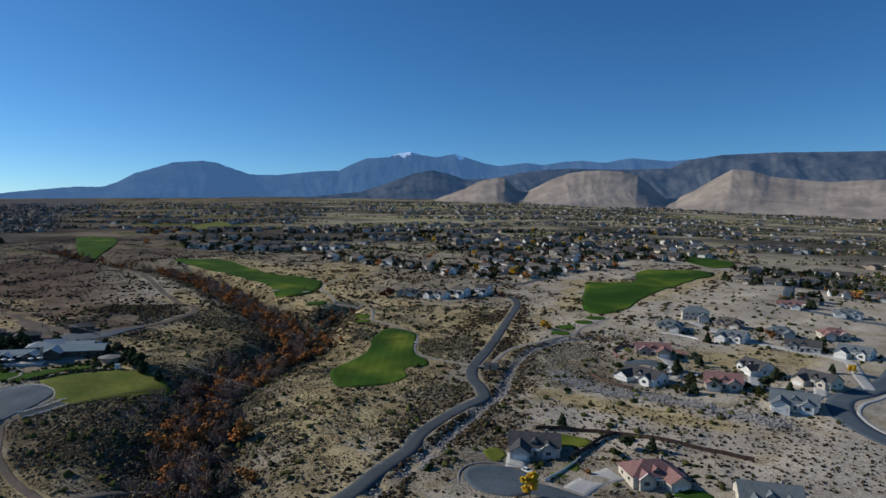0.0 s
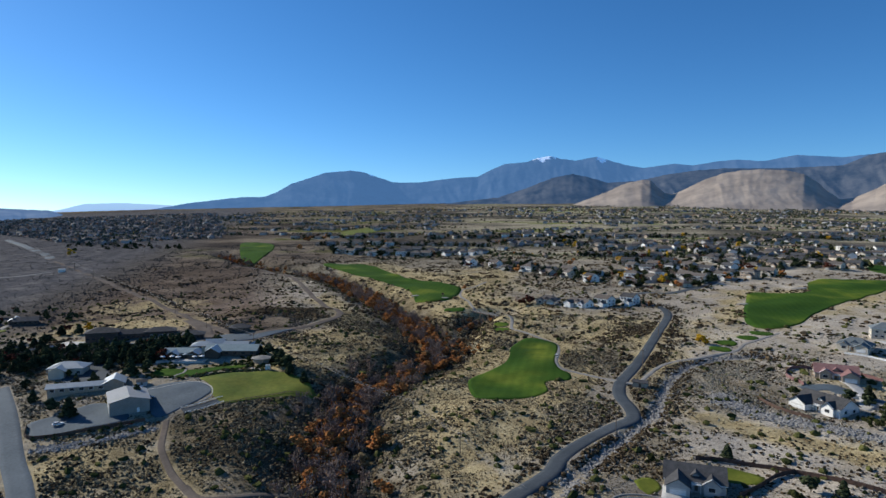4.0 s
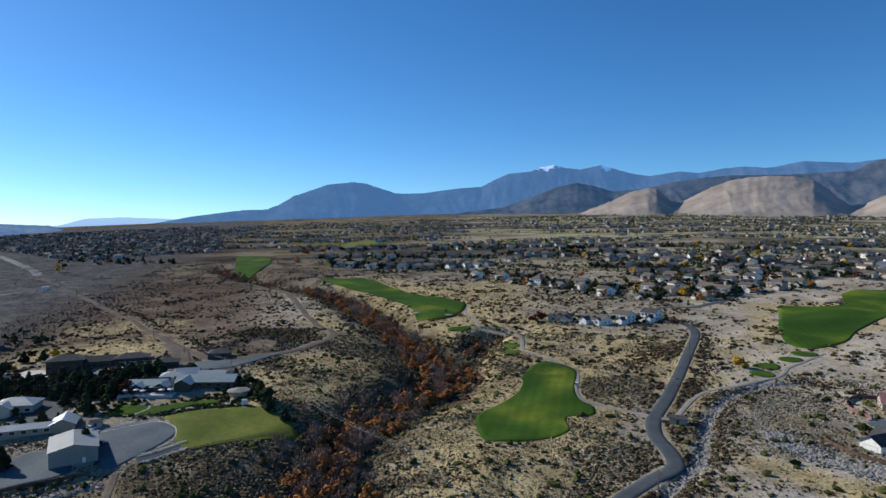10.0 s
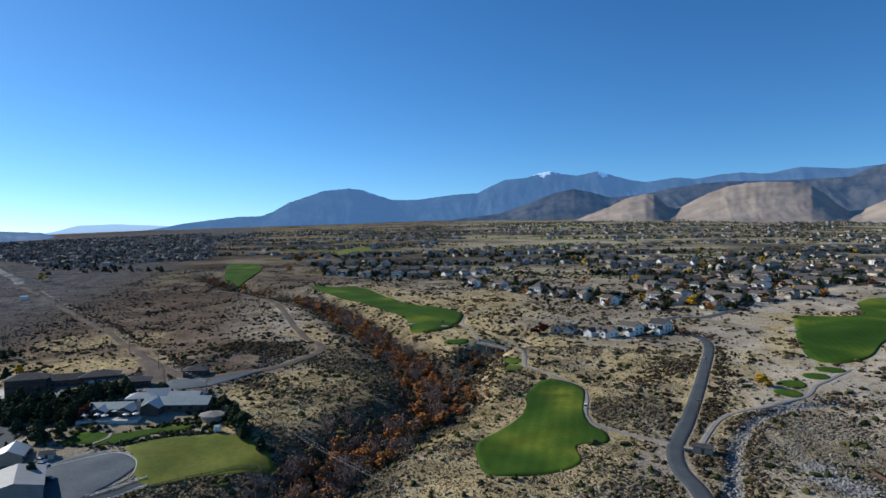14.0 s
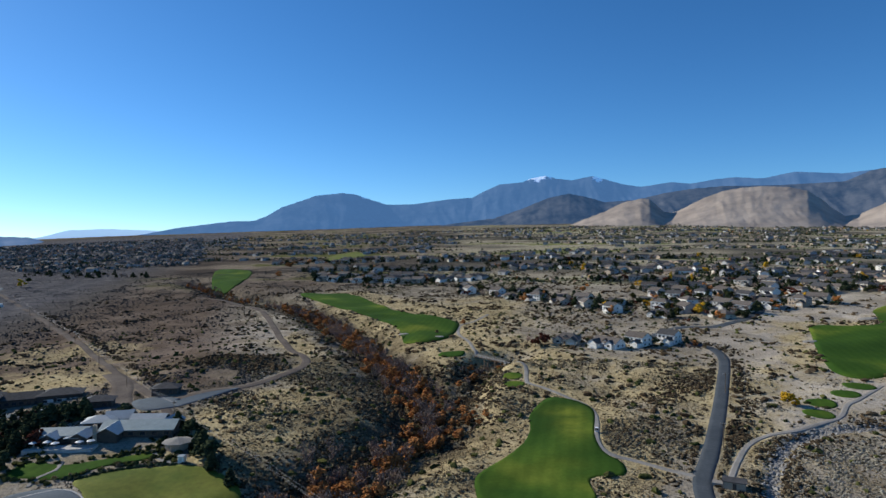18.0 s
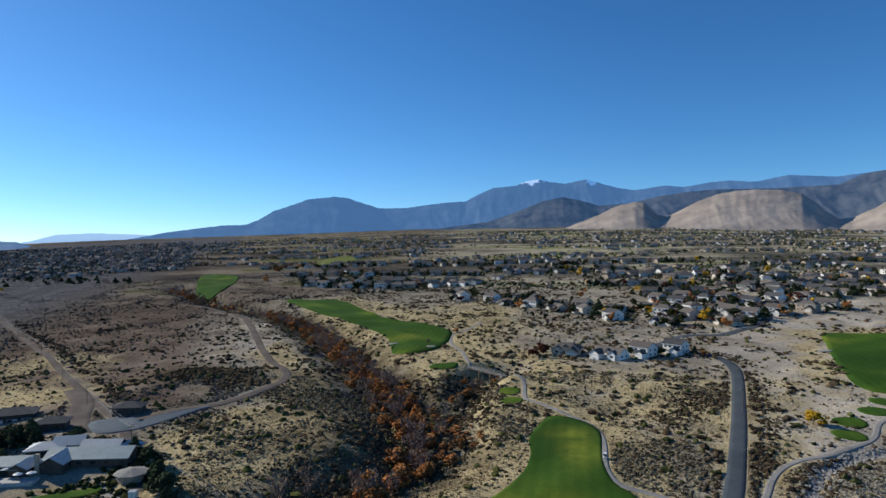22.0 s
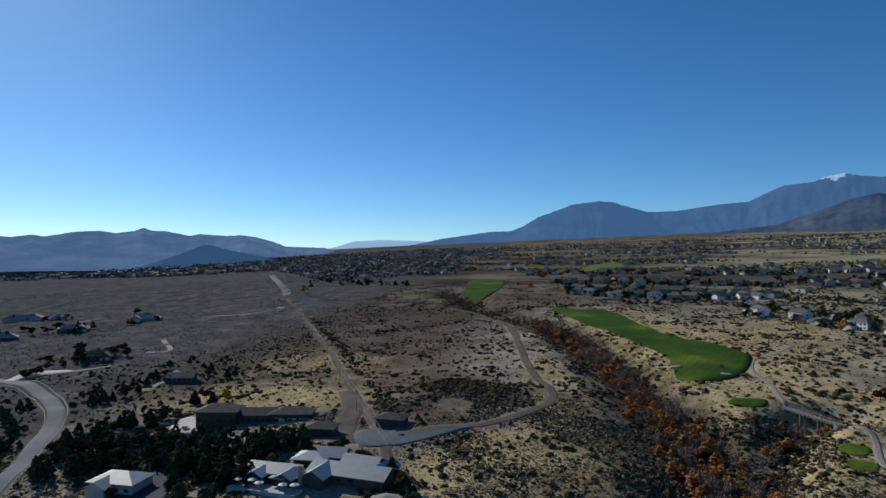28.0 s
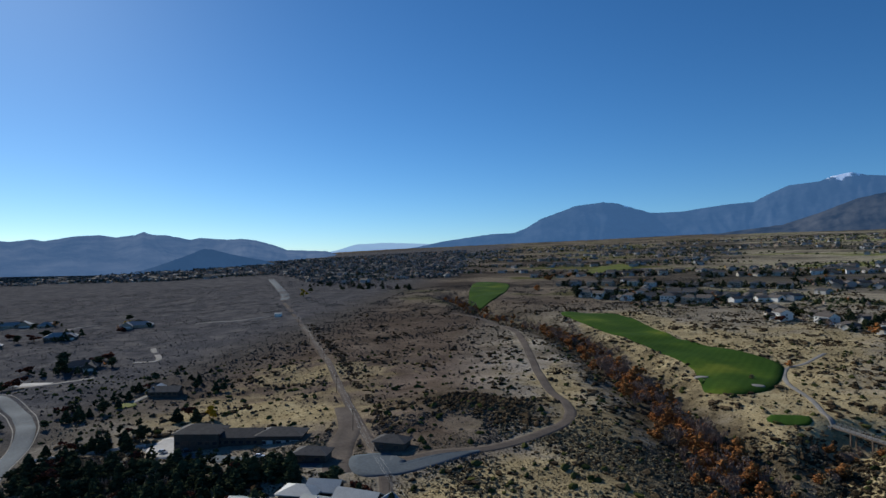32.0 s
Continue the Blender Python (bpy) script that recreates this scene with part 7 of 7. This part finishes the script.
far_made = {}
hx, hy = scatter(4200, 900, 3200, -46, 62, 1.2)
mask = np.array([noise.fractal((px * 0.0024, py * 0.0085, 8.0), 1.0, 2.0, 4) for px, py in zip(hx, hy)])
suburb = np.clip((hx + 0.55 * hy - 60) / 300, 0, 1) + np.clip((np.hypot(hx, hy) - 1450) / 200, 0, 1)
open_plain = np.hypot(hx, hy) < np.interp(np.degrees(np.arctan2(-hx, hy)), [36, 40, 44, 49, 58, 70, 80], [0, 1300, 1480, 2050, 2150, 2650, 2800])
keep = (mask > 0.09) & (suburb > 0.5) & ~open_plain & clear_of(hx, hy)
hx, hy = hx[keep], hy[keep]
order = np.argsort(np.hypot(hx, hy))
hx, hy = hx[order], hy[order]
for x, y in zip(hx[:110], hy[:110]):
    k = pick.randrange(5)
    if k not in far_made:
        t = thing("house", x, y, at(x, y), pick.uniform(0, 180), f"distant {COLOURS[WALLS[k]]} house with a {COLOURS[ROOFS[k]]} roof", "house", "distant houses")
        part("wall", *gable_walls(17, 11, 4.5, 2.4), MAT[WALLS[k]], t)
        part("roof", *gable_roof(17, 11, 4.5, 2.4), MAT[ROOFS[k]], t)
        far_made[k] = t
    else:
        copy_thing(far_made[k], pose(x, y, at(x, y), 0, 0, pick.uniform(0, 180)))
v_all, f_all, m_all = [], [], []
for x, y in zip(hx[110:], hy[110:]):
    a, z = pick.uniform(0, math.pi), at(x, y)
    c, s = math.cos(a), math.sin(a)
    for piece, mi in ((gable_walls(17, 11, 4.5, 2.4), pick.choice([0, 0, 1])), (gable_roof(17, 11, 4.5, 2.4), pick.choice([2, 3]))):
        k = len(v_all)
        v_all += [(x + px * c - py * s, y + px * s + py * c, z + pz) for px, py, pz in piece[0]]
        f_all += [tuple(i + k for i in q) for q in piece[1]]
        m_all += [mi] * len(piece[1])
tagged(new("far_houses", mesh_of("far_houses", v_all, f_all, [MAT["grey_wall"], MAT["tan_wall"], MAT["slate_roof"], MAT["brown_roof"]], m_all)), "hundreds of tiny pale houses on the far plain", "houses", kind="stuff")
